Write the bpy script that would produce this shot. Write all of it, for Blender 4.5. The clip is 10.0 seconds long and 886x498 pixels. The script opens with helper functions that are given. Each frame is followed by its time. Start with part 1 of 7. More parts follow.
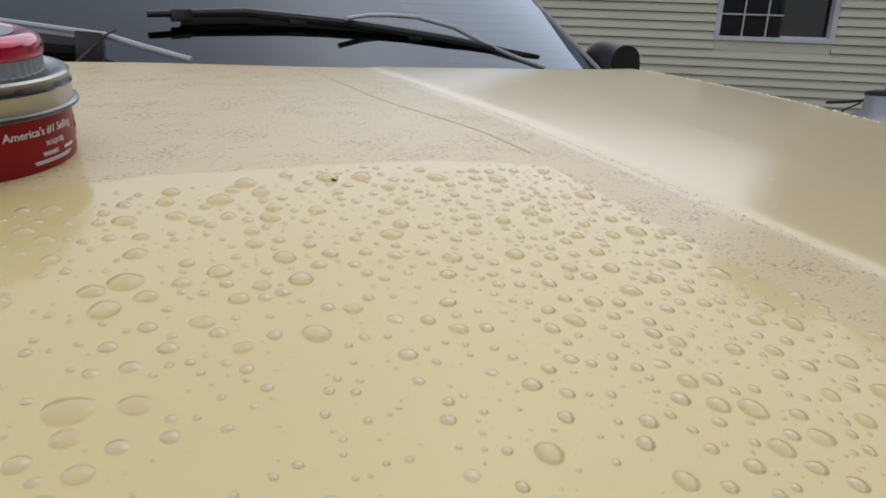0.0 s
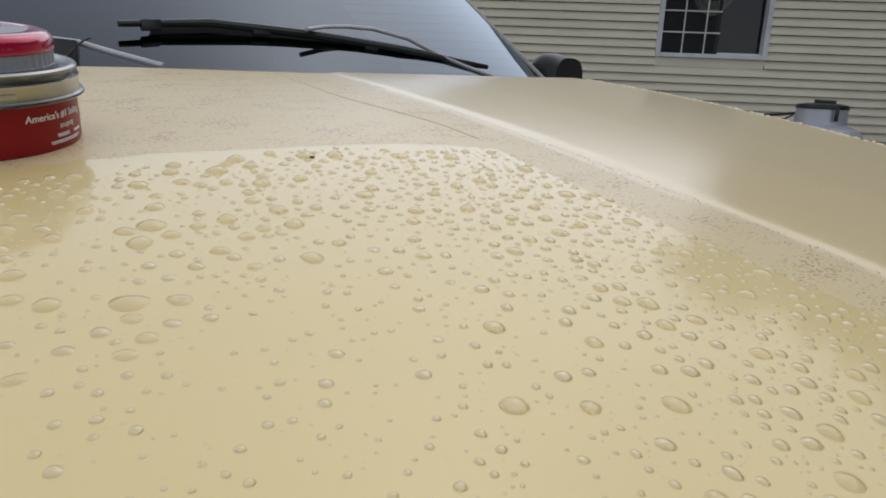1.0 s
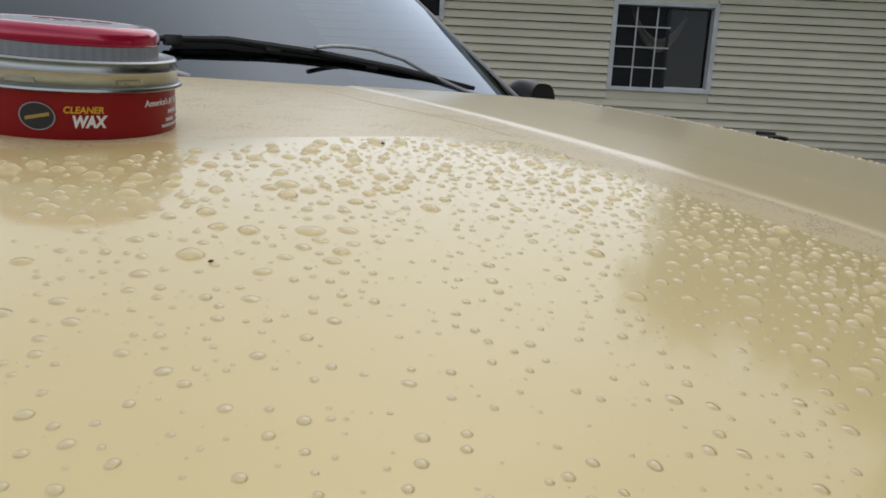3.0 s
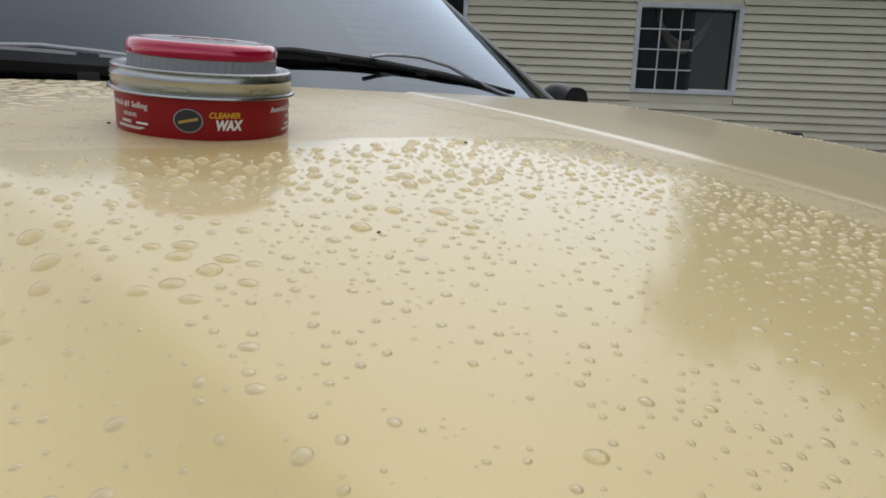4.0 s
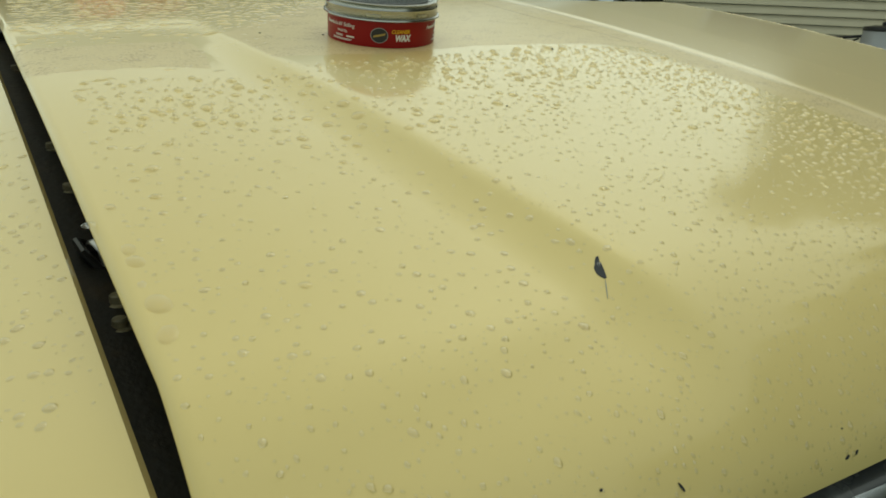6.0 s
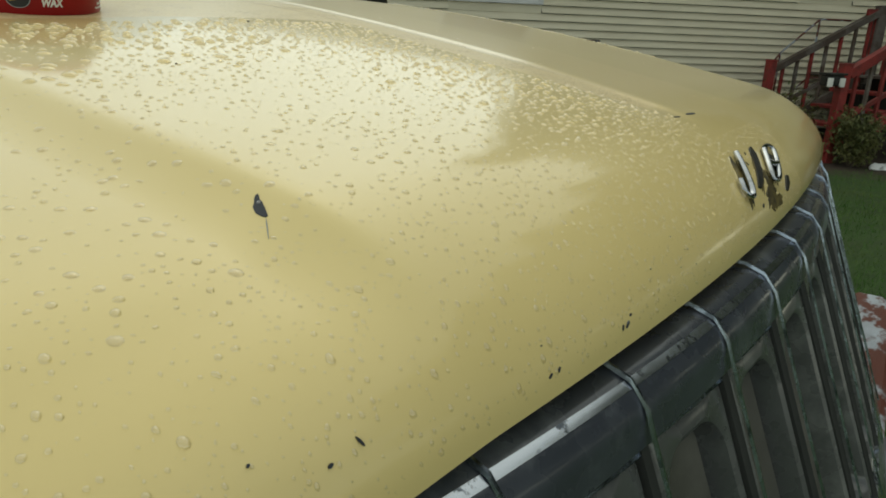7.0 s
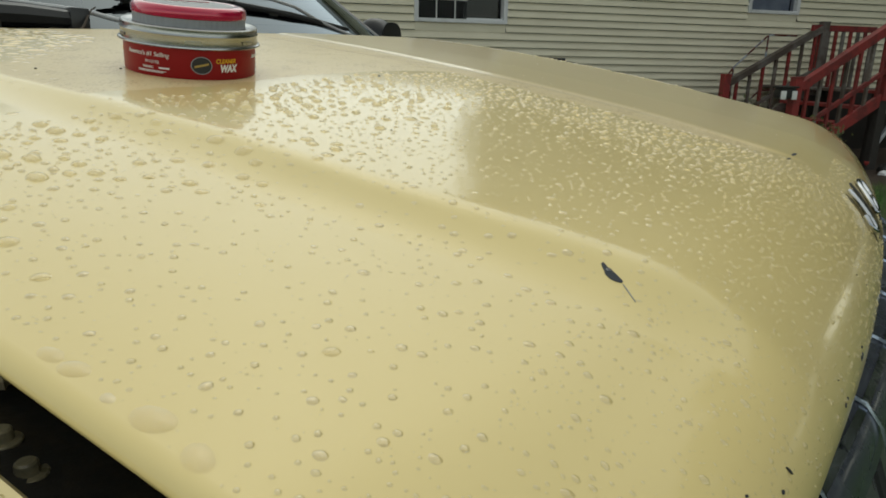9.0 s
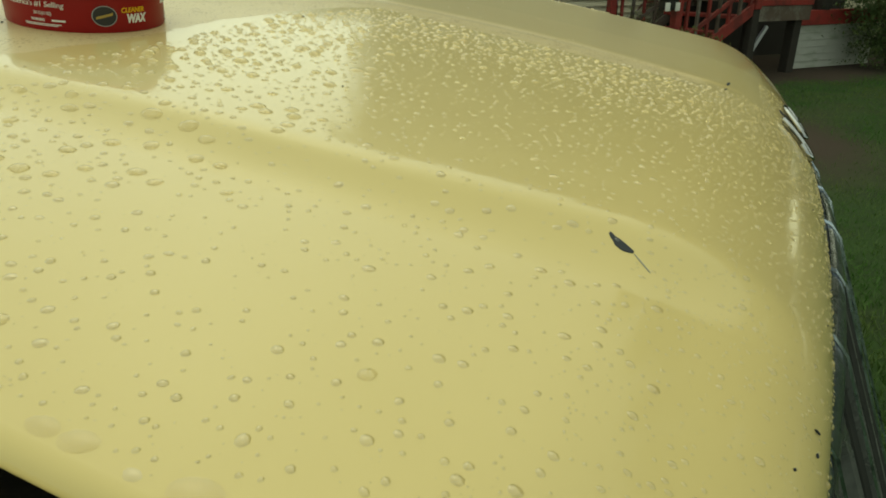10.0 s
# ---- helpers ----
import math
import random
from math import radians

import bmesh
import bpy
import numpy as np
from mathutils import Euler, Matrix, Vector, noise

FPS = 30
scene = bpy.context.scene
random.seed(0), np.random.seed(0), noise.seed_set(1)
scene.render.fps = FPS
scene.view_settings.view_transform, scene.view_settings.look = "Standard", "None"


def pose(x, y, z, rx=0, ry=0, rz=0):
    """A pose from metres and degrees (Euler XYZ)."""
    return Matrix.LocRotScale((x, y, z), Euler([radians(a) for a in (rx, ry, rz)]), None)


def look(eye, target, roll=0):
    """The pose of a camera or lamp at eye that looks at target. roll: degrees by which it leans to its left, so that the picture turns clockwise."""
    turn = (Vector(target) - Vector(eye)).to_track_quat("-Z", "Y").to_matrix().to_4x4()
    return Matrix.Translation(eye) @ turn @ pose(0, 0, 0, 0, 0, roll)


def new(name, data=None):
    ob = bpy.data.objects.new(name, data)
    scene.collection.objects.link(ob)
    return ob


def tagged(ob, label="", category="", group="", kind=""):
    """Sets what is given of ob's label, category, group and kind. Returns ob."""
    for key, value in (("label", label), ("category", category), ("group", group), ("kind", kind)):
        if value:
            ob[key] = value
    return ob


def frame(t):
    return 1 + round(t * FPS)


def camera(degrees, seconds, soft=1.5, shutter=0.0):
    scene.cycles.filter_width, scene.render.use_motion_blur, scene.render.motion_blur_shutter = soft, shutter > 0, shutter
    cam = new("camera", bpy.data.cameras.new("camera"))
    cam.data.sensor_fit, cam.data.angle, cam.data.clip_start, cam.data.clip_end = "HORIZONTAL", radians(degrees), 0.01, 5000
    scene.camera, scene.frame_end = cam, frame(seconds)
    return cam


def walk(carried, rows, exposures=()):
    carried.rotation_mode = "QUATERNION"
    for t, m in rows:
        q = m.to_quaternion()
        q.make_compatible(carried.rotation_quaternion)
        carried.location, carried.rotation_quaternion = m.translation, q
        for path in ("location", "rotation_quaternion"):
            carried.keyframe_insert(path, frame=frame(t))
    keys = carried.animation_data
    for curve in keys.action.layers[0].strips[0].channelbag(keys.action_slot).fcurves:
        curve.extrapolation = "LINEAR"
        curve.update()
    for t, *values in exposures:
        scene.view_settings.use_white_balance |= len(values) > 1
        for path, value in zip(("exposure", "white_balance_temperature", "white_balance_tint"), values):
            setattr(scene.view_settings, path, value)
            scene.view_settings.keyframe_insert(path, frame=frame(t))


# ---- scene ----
cam = camera(68.3, 10.0, soft=1.7)
PATH = [
    (0, (0.0031, 0.0028, 1.1), (1.071, 1.6065, 0.5637), 2.71),
    (0.5, (-0.008, -0.0233, 1.0931), (1.1234, 1.544, 0.5799), 3.12),
    (1, (-0.0365, -0.0496, 1.0857), (1.1476, 1.4884, 0.6036), 2.47),
    (1.2, (-0.0517, -0.0629, 1.1051), (1.0895, 1.4913, 0.5738), 1.42),
    (1.5, (-0.0501, -0.0527, 1.1093), (0.9724, 1.559, 0.5117), -0.15),
    (1.7, (-0.038, -0.0389, 1.0879), (1.0176, 1.5627, 0.5216), 0.97),
    (2, (-0.0687, -0.036, 1.0713), (1.1158, 1.5081, 0.6104), 3.19),
    (2.5, (-0.1138, -0.0461, 1.0585), (1.1679, 1.4333, 0.6478), 3.18),
    (2.7, (-0.119, -0.0511, 1.0592), (1.1813, 1.417, 0.6668), 3.08),
    (3.8, (-0.181, -0.0686, 1.051), (1.1128, 1.4099, 0.6765), 2.25),
    (4, (-0.2018, -0.0746, 1.0536), (1.0546, 1.4363, 0.6814), 2.28),
    (4.5, (-0.2731, -0.1004, 1.0495), (0.8528, 1.507, 0.6638), 2.93),
    (5, (-0.3572, -0.1188, 1.0588), (0.7339, 1.5004, 0.6258), 1.43),
    (5.2, (-0.396, -0.1396, 1.0539), (0.7521, 1.4311, 0.5905), 1.18),
    (6.3, (-0.3813, -0.3071, 1.0887), (0.6424, 1.2442, 0.3502), 2.87),
    (6.5, (-0.3398, -0.3188, 1.0792), (0.7708, 1.1931, 0.3857), 4.3),
    (6.8, (-0.3128, -0.2867, 1.0357), (1.1218, 0.9597, 0.4124), 4.29),
    (7, (-0.3178, -0.2727, 1.0258), (1.2331, 0.8383, 0.4256), 2.01),
    (7.5, (-0.3707, -0.2369, 1.0281), (1.2747, 0.7386, 0.4439), 2.48),
    (8, (-0.3971, -0.2119, 1.0442), (1.2691, 0.7623, 0.52), 2.0),
    (8.5, (-0.4241, -0.1798, 1.0492), (1.2306, 0.8121, 0.5219), 1.12),
    (9, (-0.4555, -0.1425, 1.0581), (1.178, 0.8704, 0.5052), 1.13),
    (9.5, (-0.4873, -0.1173, 1.0956), (1.1754, 0.7345, 0.3818), 1.16),
    (10, (-0.4485, -0.0826, 1.0763), (1.2563, 0.6289, 0.3099), -0.2),
]
EXPOSURES = [(0.0, 0.04, 6300, 12), (1.6, 0.04, 6350, 12), (1.8, 0.05, 6400, 2), (2.0, 0.0, 6400, 10), (2.5, 0.0, 6400, 10), (3.8, 0.05, 6400, 10), (5.2, 0.05, 6400, 8), (6.3, -0.08, 8000, -20), (6.7, -0.03, 7800, -14), (7.0, 0.06, 7300, -6), (7.5, 0.10, 6950, 6), (8.2, 0.12, 6350, 13), (8.8, 0.10, 6350, 11), (9.0, 0.08, 7000, -2), (9.4, 0.06, 7900, -18), (10.0, 0.06, 8500, -20)]
walk(cam, [(t, look(eye, target, roll)) for t, eye, target, roll in PATH], EXPOSURES)

# ---- daylight: bright overcast sky, a broad soft sun ----
SUN_ELEVATION, SUN_BEARING = radians(55), radians(52)
world = bpy.data.worlds.new("overcast_sky")
scene.world = world
world.use_nodes = True
wn = world.node_tree
sky = wn.nodes.new("ShaderNodeTexSky")
sky.sky_type = "NISHITA"
sky.sun_disc = False
sky.sun_elevation, sky.sun_rotation = SUN_ELEVATION, SUN_BEARING
sky.air_density, sky.dust_density, sky.ozone_density = 1.0, 0.8, 1.0
grey = wn.nodes.new("ShaderNodeHueSaturation")
grey.inputs["Saturation"].default_value = 0.35
wn.links.new(sky.outputs[0], grey.inputs["Color"])
wn.links.new(grey.outputs[0], wn.nodes["Background"].inputs["Color"])
wn.nodes["Background"].inputs["Strength"].default_value = 0.15
sun = new("sun", bpy.data.lights.new("sun", "SUN"))
sun.data.energy, sun.data.angle, sun.data.color = 0.9, radians(150), (1.0, 0.95, 0.88)
sun.matrix_world = look((0, 0, 10), Vector((0, 0, 10)) - Vector((math.sin(SUN_BEARING) * math.cos(SUN_ELEVATION), math.cos(SUN_BEARING) * math.cos(SUN_ELEVATION), math.sin(SUN_ELEVATION))))


# ---- materials ----
def material(name, colour, rough=0.5, metal=0.0, vary=0.12, scale=20.0, bump=0.0, bump_scale=200.0, second=None, mix_scale=3.0, mix_low=0.45, mix_high=0.6, coat=0.0, coat_rough=0.05, spec=0.5, per_object=0.0, stretch=(1, 1, 1)):
    """Base colour with fine grain and broad patches of a second colour, and fine relief."""
    m = bpy.data.materials.new(name)
    m.use_nodes = True
    nt = m.node_tree
    bsdf = nt.nodes["Principled BSDF"]
    tc = nt.nodes.new("ShaderNodeTexCoord")
    mp = nt.nodes.new("ShaderNodeMapping")
    mp.inputs["Scale"].default_value = stretch
    nt.links.new(tc.outputs["Object"], mp.inputs["Vector"])
    fine = nt.nodes.new("ShaderNodeTexNoise")
    fine.inputs["Scale"].default_value, fine.inputs["Detail"].default_value = scale, 6
    nt.links.new(mp.outputs[0], fine.inputs["Vector"])
    ramp = nt.nodes.new("ShaderNodeMapRange")
    ramp.inputs["To Min"].default_value, ramp.inputs["To Max"].default_value = 1 - vary, 1 + vary
    nt.links.new(fine.outputs["Fac"], ramp.inputs["Value"])
    base = nt.nodes.new("ShaderNodeRGB")
    base.outputs[0].default_value = (*colour, 1)
    out = base.outputs[0]
    if second:
        broad = nt.nodes.new("ShaderNodeTexNoise")
        broad.inputs["Scale"].default_value, broad.inputs["Detail"].default_value, broad.inputs["Roughness"].default_value = mix_scale, 8, 0.65
        nt.links.new(mp.outputs[0], broad.inputs["Vector"])
        edge = nt.nodes.new("ShaderNodeMapRange")
        edge.inputs["From Min"].default_value, edge.inputs["From Max"].default_value = mix_low, mix_high
        nt.links.new(broad.outputs["Fac"], edge.inputs["Value"])
        mix = nt.nodes.new("ShaderNodeMix")
        mix.data_type = "RGBA"
        nt.links.new(edge.outputs[0], mix.inputs[0])
        nt.links.new(out, mix.inputs[6])
        mix.inputs[7].default_value = (*second, 1)
        out = mix.outputs[2]
    mul = nt.nodes.new("ShaderNodeVectorMath")
    mul.operation = "SCALE"
    nt.links.new(out, mul.inputs[0])
    nt.links.new(ramp.outputs[0], mul.inputs["Scale"])
    out = mul.outputs[0]
    if per_object:
        info = nt.nodes.new("ShaderNodeObjectInfo")
        r2 = nt.nodes.new("ShaderNodeMapRange")
        r2.inputs["To Min"].default_value, r2.inputs["To Max"].default_value = 1 - per_object, 1 + per_object
        nt.links.new(info.outputs["Random"], r2.inputs["Value"])
        mul2 = nt.nodes.new("ShaderNodeVectorMath")
        mul2.operation = "SCALE"
        nt.links.new(out, mul2.inputs[0])
        nt.links.new(r2.outputs[0], mul2.inputs["Scale"])
        out = mul2.outputs[0]
    nt.links.new(out, bsdf.inputs["Base Color"])
    rr = nt.nodes.new("ShaderNodeMapRange")
    rr.inputs["To Min"].default_value, rr.inputs["To Max"].default_value = max(rough - min(0.1, rough * 0.5), 0.01), min(rough + min(0.1, rough * 0.5), 1)
    nt.links.new(fine.outputs["Fac"], rr.inputs["Value"])
    nt.links.new(rr.outputs[0], bsdf.inputs["Roughness"])
    bsdf.inputs["Metallic"].default_value = metal
    bsdf.inputs["Specular IOR Level"].default_value = spec
    bsdf.inputs["Coat Weight"].default_value, bsdf.inputs["Coat Roughness"].default_value = coat, coat_rough
    if bump:
        grain = nt.nodes.new("ShaderNodeTexNoise")
        grain.inputs["Scale"].default_value, grain.inputs["Detail"].default_value = bump_scale, 4
        nt.links.new(mp.outputs[0], grain.inputs["Vector"])
        b = nt.nodes.new("ShaderNodeBump")
        b.inputs["Strength"].default_value, b.inputs["Distance"].default_value = bump, 0.002
        nt.links.new(grain.outputs["Fac"], b.inputs["Height"])
        nt.links.new(b.outputs[0], bsdf.inputs["Normal"])
    return m


def glass_pane(name, tint=(1, 1, 1), gloss=1.5, sheen=(1, 1, 1)):
    """Clear pane: sees through, with Fresnel gloss."""
    m = bpy.data.materials.new(name)
    m.use_nodes = True
    nt = m.node_tree
    nt.nodes.remove(nt.nodes["Principled BSDF"])
    clear, shine, mix, fr = (nt.nodes.new("ShaderNodeBsdf" + k) if k in ("Transparent", "Glossy") else nt.nodes.new("Shader" + k) for k in ("Transparent", "Glossy", "NodeMixShader", "NodeFresnel"))
    clear.inputs[0].default_value = (*tint, 1)
    shine.inputs["Color"].default_value = (*sheen, 1)
    shine.inputs["Roughness"].default_value = 0.02
    fr.inputs["IOR"].default_value = gloss
    nt.links.new(fr.outputs[0], mix.inputs[0])
    nt.links.new(clear.outputs[0], mix.inputs[1])
    nt.links.new(shine.outputs[0], mix.inputs[2])
    nt.links.new(mix.outputs[0], nt.nodes["Material Output"].inputs["Surface"])
    return m


PAINT = (0.84, 0.67, 0.30)


def hood_paint():
    """Cream-yellow enamel, waxed and glossy; where the attribute 'dust' is high it is dull, greyer and speckled with grit."""
    m = bpy.data.materials.new("waxed_yellow_paint")
    m.use_nodes = True
    nt = m.node_tree
    L, N = nt.links.new, nt.nodes.new
    bsdf = nt.nodes["Principled BSDF"]
    tc = N("ShaderNodeTexCoord")
    broad = N("ShaderNodeTexNoise")
    broad.inputs["Scale"].default_value, broad.inputs["Detail"].default_value = 9, 5
    L(tc.outputs["Object"], broad.inputs["Vector"])
    base = N("ShaderNodeMix")
    base.data_type = "RGBA"
    base.inputs[6].default_value = (PAINT[0] * 0.96, PAINT[1] * 0.95, PAINT[2] * 0.9, 1)
    base.inputs[7].default_value = (PAINT[0] * 1.04, PAINT[1] * 1.05, PAINT[2] * 1.1, 1)
    L(broad.outputs["Fac"], base.inputs[0])
    dust = N("ShaderNodeAttribute")
    dust.attribute_name = "dust"
    ragged = N("ShaderNodeTexNoise")
    ragged.inputs["Scale"].default_value, ragged.inputs["Detail"].default_value = 60, 6
    L(tc.outputs["Object"], ragged.inputs["Vector"])
    add = N("ShaderNodeMath")
    add.operation = "MULTIPLY_ADD"
    L(ragged.outputs["Fac"], add.inputs[0])
    add.inputs[1].default_value = 0.5
    L(dust.outputs["Fac"], add.inputs[2])
    mask = N("ShaderNodeMapRange")
    mask.inputs["From Min"].default_value, mask.inputs["From Max"].default_value = 0.65, 0.95
    L(add.outputs[0], mask.inputs["Value"])
    # streaky grit: stretched fine noise
    mp = N("ShaderNodeMapping")
    mp.inputs["Scale"].default_value = (1, 1.7, 1)
    L(tc.outputs["Object"], mp.inputs["Vector"])
    grit = N("ShaderNodeTexNoise")
    grit.inputs["Scale"].default_value, grit.inputs["Detail"].default_value, grit.inputs["Roughness"].default_value = 330, 4, 0.65
    L(mp.outputs[0], grit.inputs["Vector"])
    patch = N("ShaderNodeTexNoise")
    patch.inputs["Scale"].default_value, patch.inputs["Detail"].default_value = 28, 4
    L(mp.outputs[0], patch.inputs["Vector"])
    gs = N("ShaderNodeMath")
    gs.operation = "MULTIPLY_ADD"
    L(patch.outputs["Fac"], gs.inputs[0])
    gs.inputs[1].default_value = 0.35
    L(grit.outputs["Fac"], gs.inputs[2])
    gr = N("ShaderNodeMapRange")
    gr.inputs["From Min"].default_value, gr.inputs["From Max"].default_value, gr.inputs["To Max"].default_value = 0.73, 0.84, 0.55
    L(gs.outputs[0], gr.inputs["Value"])
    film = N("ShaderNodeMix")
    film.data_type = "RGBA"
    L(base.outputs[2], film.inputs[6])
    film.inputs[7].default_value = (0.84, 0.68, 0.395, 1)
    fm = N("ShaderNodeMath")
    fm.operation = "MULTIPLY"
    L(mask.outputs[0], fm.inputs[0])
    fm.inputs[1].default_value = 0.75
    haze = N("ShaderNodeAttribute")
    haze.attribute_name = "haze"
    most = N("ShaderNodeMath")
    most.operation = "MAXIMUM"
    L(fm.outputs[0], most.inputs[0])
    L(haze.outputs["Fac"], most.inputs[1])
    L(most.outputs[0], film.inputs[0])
    gm = N("ShaderNodeMath")
    gm.operation = "MULTIPLY"
    L(mask.outputs[0], gm.inputs[0])
    L(gr.outputs[0], gm.inputs[1])
    dirty = N("ShaderNodeMix")
    dirty.data_type = "RGBA"
    L(gm.outputs[0], dirty.inputs[0])
    L(film.outputs[2], dirty.inputs[6])
    dirty.inputs[7].default_value = (0.24, 0.115, 0.05, 1)
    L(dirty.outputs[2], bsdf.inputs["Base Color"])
    rough = N("ShaderNodeMapRange")
    rough.inputs["To Min"].default_value, rough.inputs["To Max"].default_value = 0.38, 0.55
    L(mask.outputs[0], rough.inputs["Value"])
    L(rough.outputs[0], bsdf.inputs["Roughness"])
    coat = N("ShaderNodeMapRange")
    coat.inputs["To Min"].default_value, coat.inputs["To Max"].default_value = 1.0, 0.75
    L(mask.outputs[0], coat.inputs["Value"])
    L(coat.outputs[0], bsdf.inputs["Coat Weight"])
    bsdf.inputs["Coat IOR"].default_value = 1.36
    bsdf.inputs["Specular IOR Level"].default_value = 0.3
    cr = N("ShaderNodeMapRange")
    cr.inputs["To Min"].default_value, cr.inputs["To Max"].default_value = 0.085, 0.23
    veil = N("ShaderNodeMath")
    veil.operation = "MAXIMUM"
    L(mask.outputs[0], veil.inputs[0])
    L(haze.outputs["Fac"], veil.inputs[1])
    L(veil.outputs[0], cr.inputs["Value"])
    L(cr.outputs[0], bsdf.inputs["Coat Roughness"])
    bump = N("ShaderNodeBump")
    bump.inputs["Distance"].default_value = 0.0008
    L(mask.outputs[0], bump.inputs["Strength"])
    L(grit.outputs["Fac"], bump.inputs["Height"])
    L(bump.outputs[0], bsdf.inputs["Normal"])
    orange = N("ShaderNodeTexNoise")
    orange.inputs["Scale"].default_value, orange.inputs["Detail"].default_value = 45, 2
    L(tc.outputs["Object"], orange.inputs["Vector"])
    ob = N("ShaderNodeBump")
    ob.inputs["Strength"].default_value, ob.inputs["Distance"].default_value = 0.05, 0.001
    L(orange.outputs["Fac"], ob.inputs["Height"])
    L(ob.outputs[0], bsdf.inputs["Coat Normal"])
    return m


def water(ior, floor, plain):
    """Clear water: gently bending, with gloss that grows towards grazing angles."""
    m = bpy.data.materials.new("clear_water")
    m.use_nodes = True
    nt = m.node_tree
    nt.nodes.remove(nt.nodes["Principled BSDF"])
    bend, shine = nt.nodes.new("ShaderNodeBsdfGlass"), nt.nodes.new("ShaderNodeBsdfGlossy")
    bend.inputs["IOR"].default_value, bend.inputs["Roughness"].default_value = ior, 0.0
    shine.inputs["Roughness"].default_value = 0.05
    lw, mix = nt.nodes.new("ShaderNodeLayerWeight"), nt.nodes.new("ShaderNodeMixShader")
    lw.inputs["Blend"].default_value = 0.5
    power, gain = nt.nodes.new("ShaderNodeMath"), nt.nodes.new("ShaderNodeMath")
    power.operation, gain.operation = "POWER", "MULTIPLY_ADD"
    power.inputs[1].default_value, gain.inputs[1].default_value, gain.inputs[2].default_value = 4.2, 0.45, floor
    nt.links.new(lw.outputs["Facing"], power.inputs[0])
    nt.links.new(power.outputs[0], gain.inputs[0])
    nt.links.new(gain.outputs[0], mix.inputs[0])
    thin, clear = nt.nodes.new("ShaderNodeMixShader"), nt.nodes.new("ShaderNodeBsdfTransparent")
    thin.inputs[0].default_value = plain
    nt.links.new(bend.outputs[0], thin.inputs[1])
    nt.links.new(clear.outputs[0], thin.inputs[2])
    nt.links.new(thin.outputs[0], mix.inputs[1])
    nt.links.new(shine.outputs[0], mix.inputs[2])
    nt.links.new(mix.outputs[0], nt.nodes["Material Output"].inputs["Surface"])
    return m


M_PAINT = hood_paint()
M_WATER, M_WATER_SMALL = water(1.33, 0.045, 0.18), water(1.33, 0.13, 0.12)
M_BODY = material("yellow_body_paint", PAINT, 0.35, coat=1.0, vary=0.04, scale=12)
M_BLACK = material("black_trim", (0.012, 0.012, 0.014), 0.35, vary=0.3, scale=60, second=(0.03, 0.03, 0.03), bump=0.1)
M_DULL = material("grimy_black_metal", (0.015, 0.014, 0.012), 0.55, vary=0.4, scale=50, second=(0.05, 0.035, 0.02), mix_scale=20, mix_low=0.55, mix_high=0.75, bump=0.3)
M_RUBBER = material("wiper_rubber", (0.01, 0.01, 0.01), 0.5, vary=0.3, scale=80)
M_CHROME = material("bright_chrome", (0.75, 0.76, 0.78), 0.12, metal=1.0, vary=0.08, scale=40)
M_DARKCHROME = material("dark_tarnished_chrome", (0.58, 0.62, 0.69), 0.24, metal=1.0, vary=0.2, scale=30, second=(0.10, 0.115, 0.14), mix_scale=60, mix_low=0.57, mix_high=0.62)
M_TOPBLACK = material("dark_worn_plating", (0.055, 0.062, 0.080), 0.28, metal=0.15, vary=0.3, scale=40, second=(0.15, 0.165, 0.19), mix_scale=14, mix_low=0.52, mix_high=0.7, coat=0.4, coat_rough=0.05)
M_FRAMEDARK = material("dark_grille_plating", (0.095, 0.098, 0.102), 0.28, metal=0.15, vary=0.3, scale=40, second=(0.20, 0.205, 0.205), mix_scale=12, mix_low=0.5, mix_high=0.7, coat=0.45, coat_rough=0.06)
M_ARM = material("silver_painted_metal", (0.52, 0.52, 0.53), 0.4, vary=0.1, scale=60, coat=0.3)
M_STRIP = material("worn_strip_metal", (0.40, 0.46, 0.56), 0.26, metal=1.0, vary=0.3, scale=60, second=(0.10, 0.115, 0.14), mix_scale=45, mix_low=0.50, mix_high=0.62)
M_GRIME = material("blackened_bolt_steel", (0.14, 0.125, 0.08), 0.3, vary=0.4, scale=90, second=(0.24, 0.21, 0.13), mix_scale=60, bump=0.2)
M_SEALANT = material("old_pale_sealant", (0.42, 0.37, 0.24), 0.6, vary=0.3, scale=90, second=(0.16, 0.13, 0.08), mix_scale=70, bump=0.3)
M_STEEL = material("satin_silver_metal", (0.55, 0.55, 0.54), 0.3, metal=1.0, vary=0.1, scale=60)
M_SLOT = material("olive_grey_grille_panel", (0.125, 0.118, 0.105), 0.42, vary=0.3, scale=25, second=(0.08, 0.077, 0.068), mix_scale=8, coat=0.2)
M_SEAM = material("dark_olive_grille_rib", (0.040, 0.042, 0.040), 0.6, vary=0.3, scale=25, spec=0.3)
M_BADGE = material("pitted_chrome", (0.45, 0.47, 0.50), 0.14, metal=1.0, vary=0.2, scale=90, second=(0.12, 0.12, 0.12), mix_scale=60, mix_low=0.55, mix_high=0.7)
M_RUST = material("rusted_bumper_steel", (0.12, 0.028, 0.016), 0.55, vary=0.35, scale=30, second=(0.42, 0.46, 0.52), mix_scale=6, mix_low=0.50, mix_high=0.55, bump=0.4, metal=0.2, stretch=(1, 2.2, 1))
M_GLASS = glass_pane("window_glass", (0.5, 0.52, 0.58), 1.22)
M_WINDSHIELD = glass_pane("windshield_glass", (0.08, 0.09, 0.10), 1.6, (0.80, 0.9, 1.0))
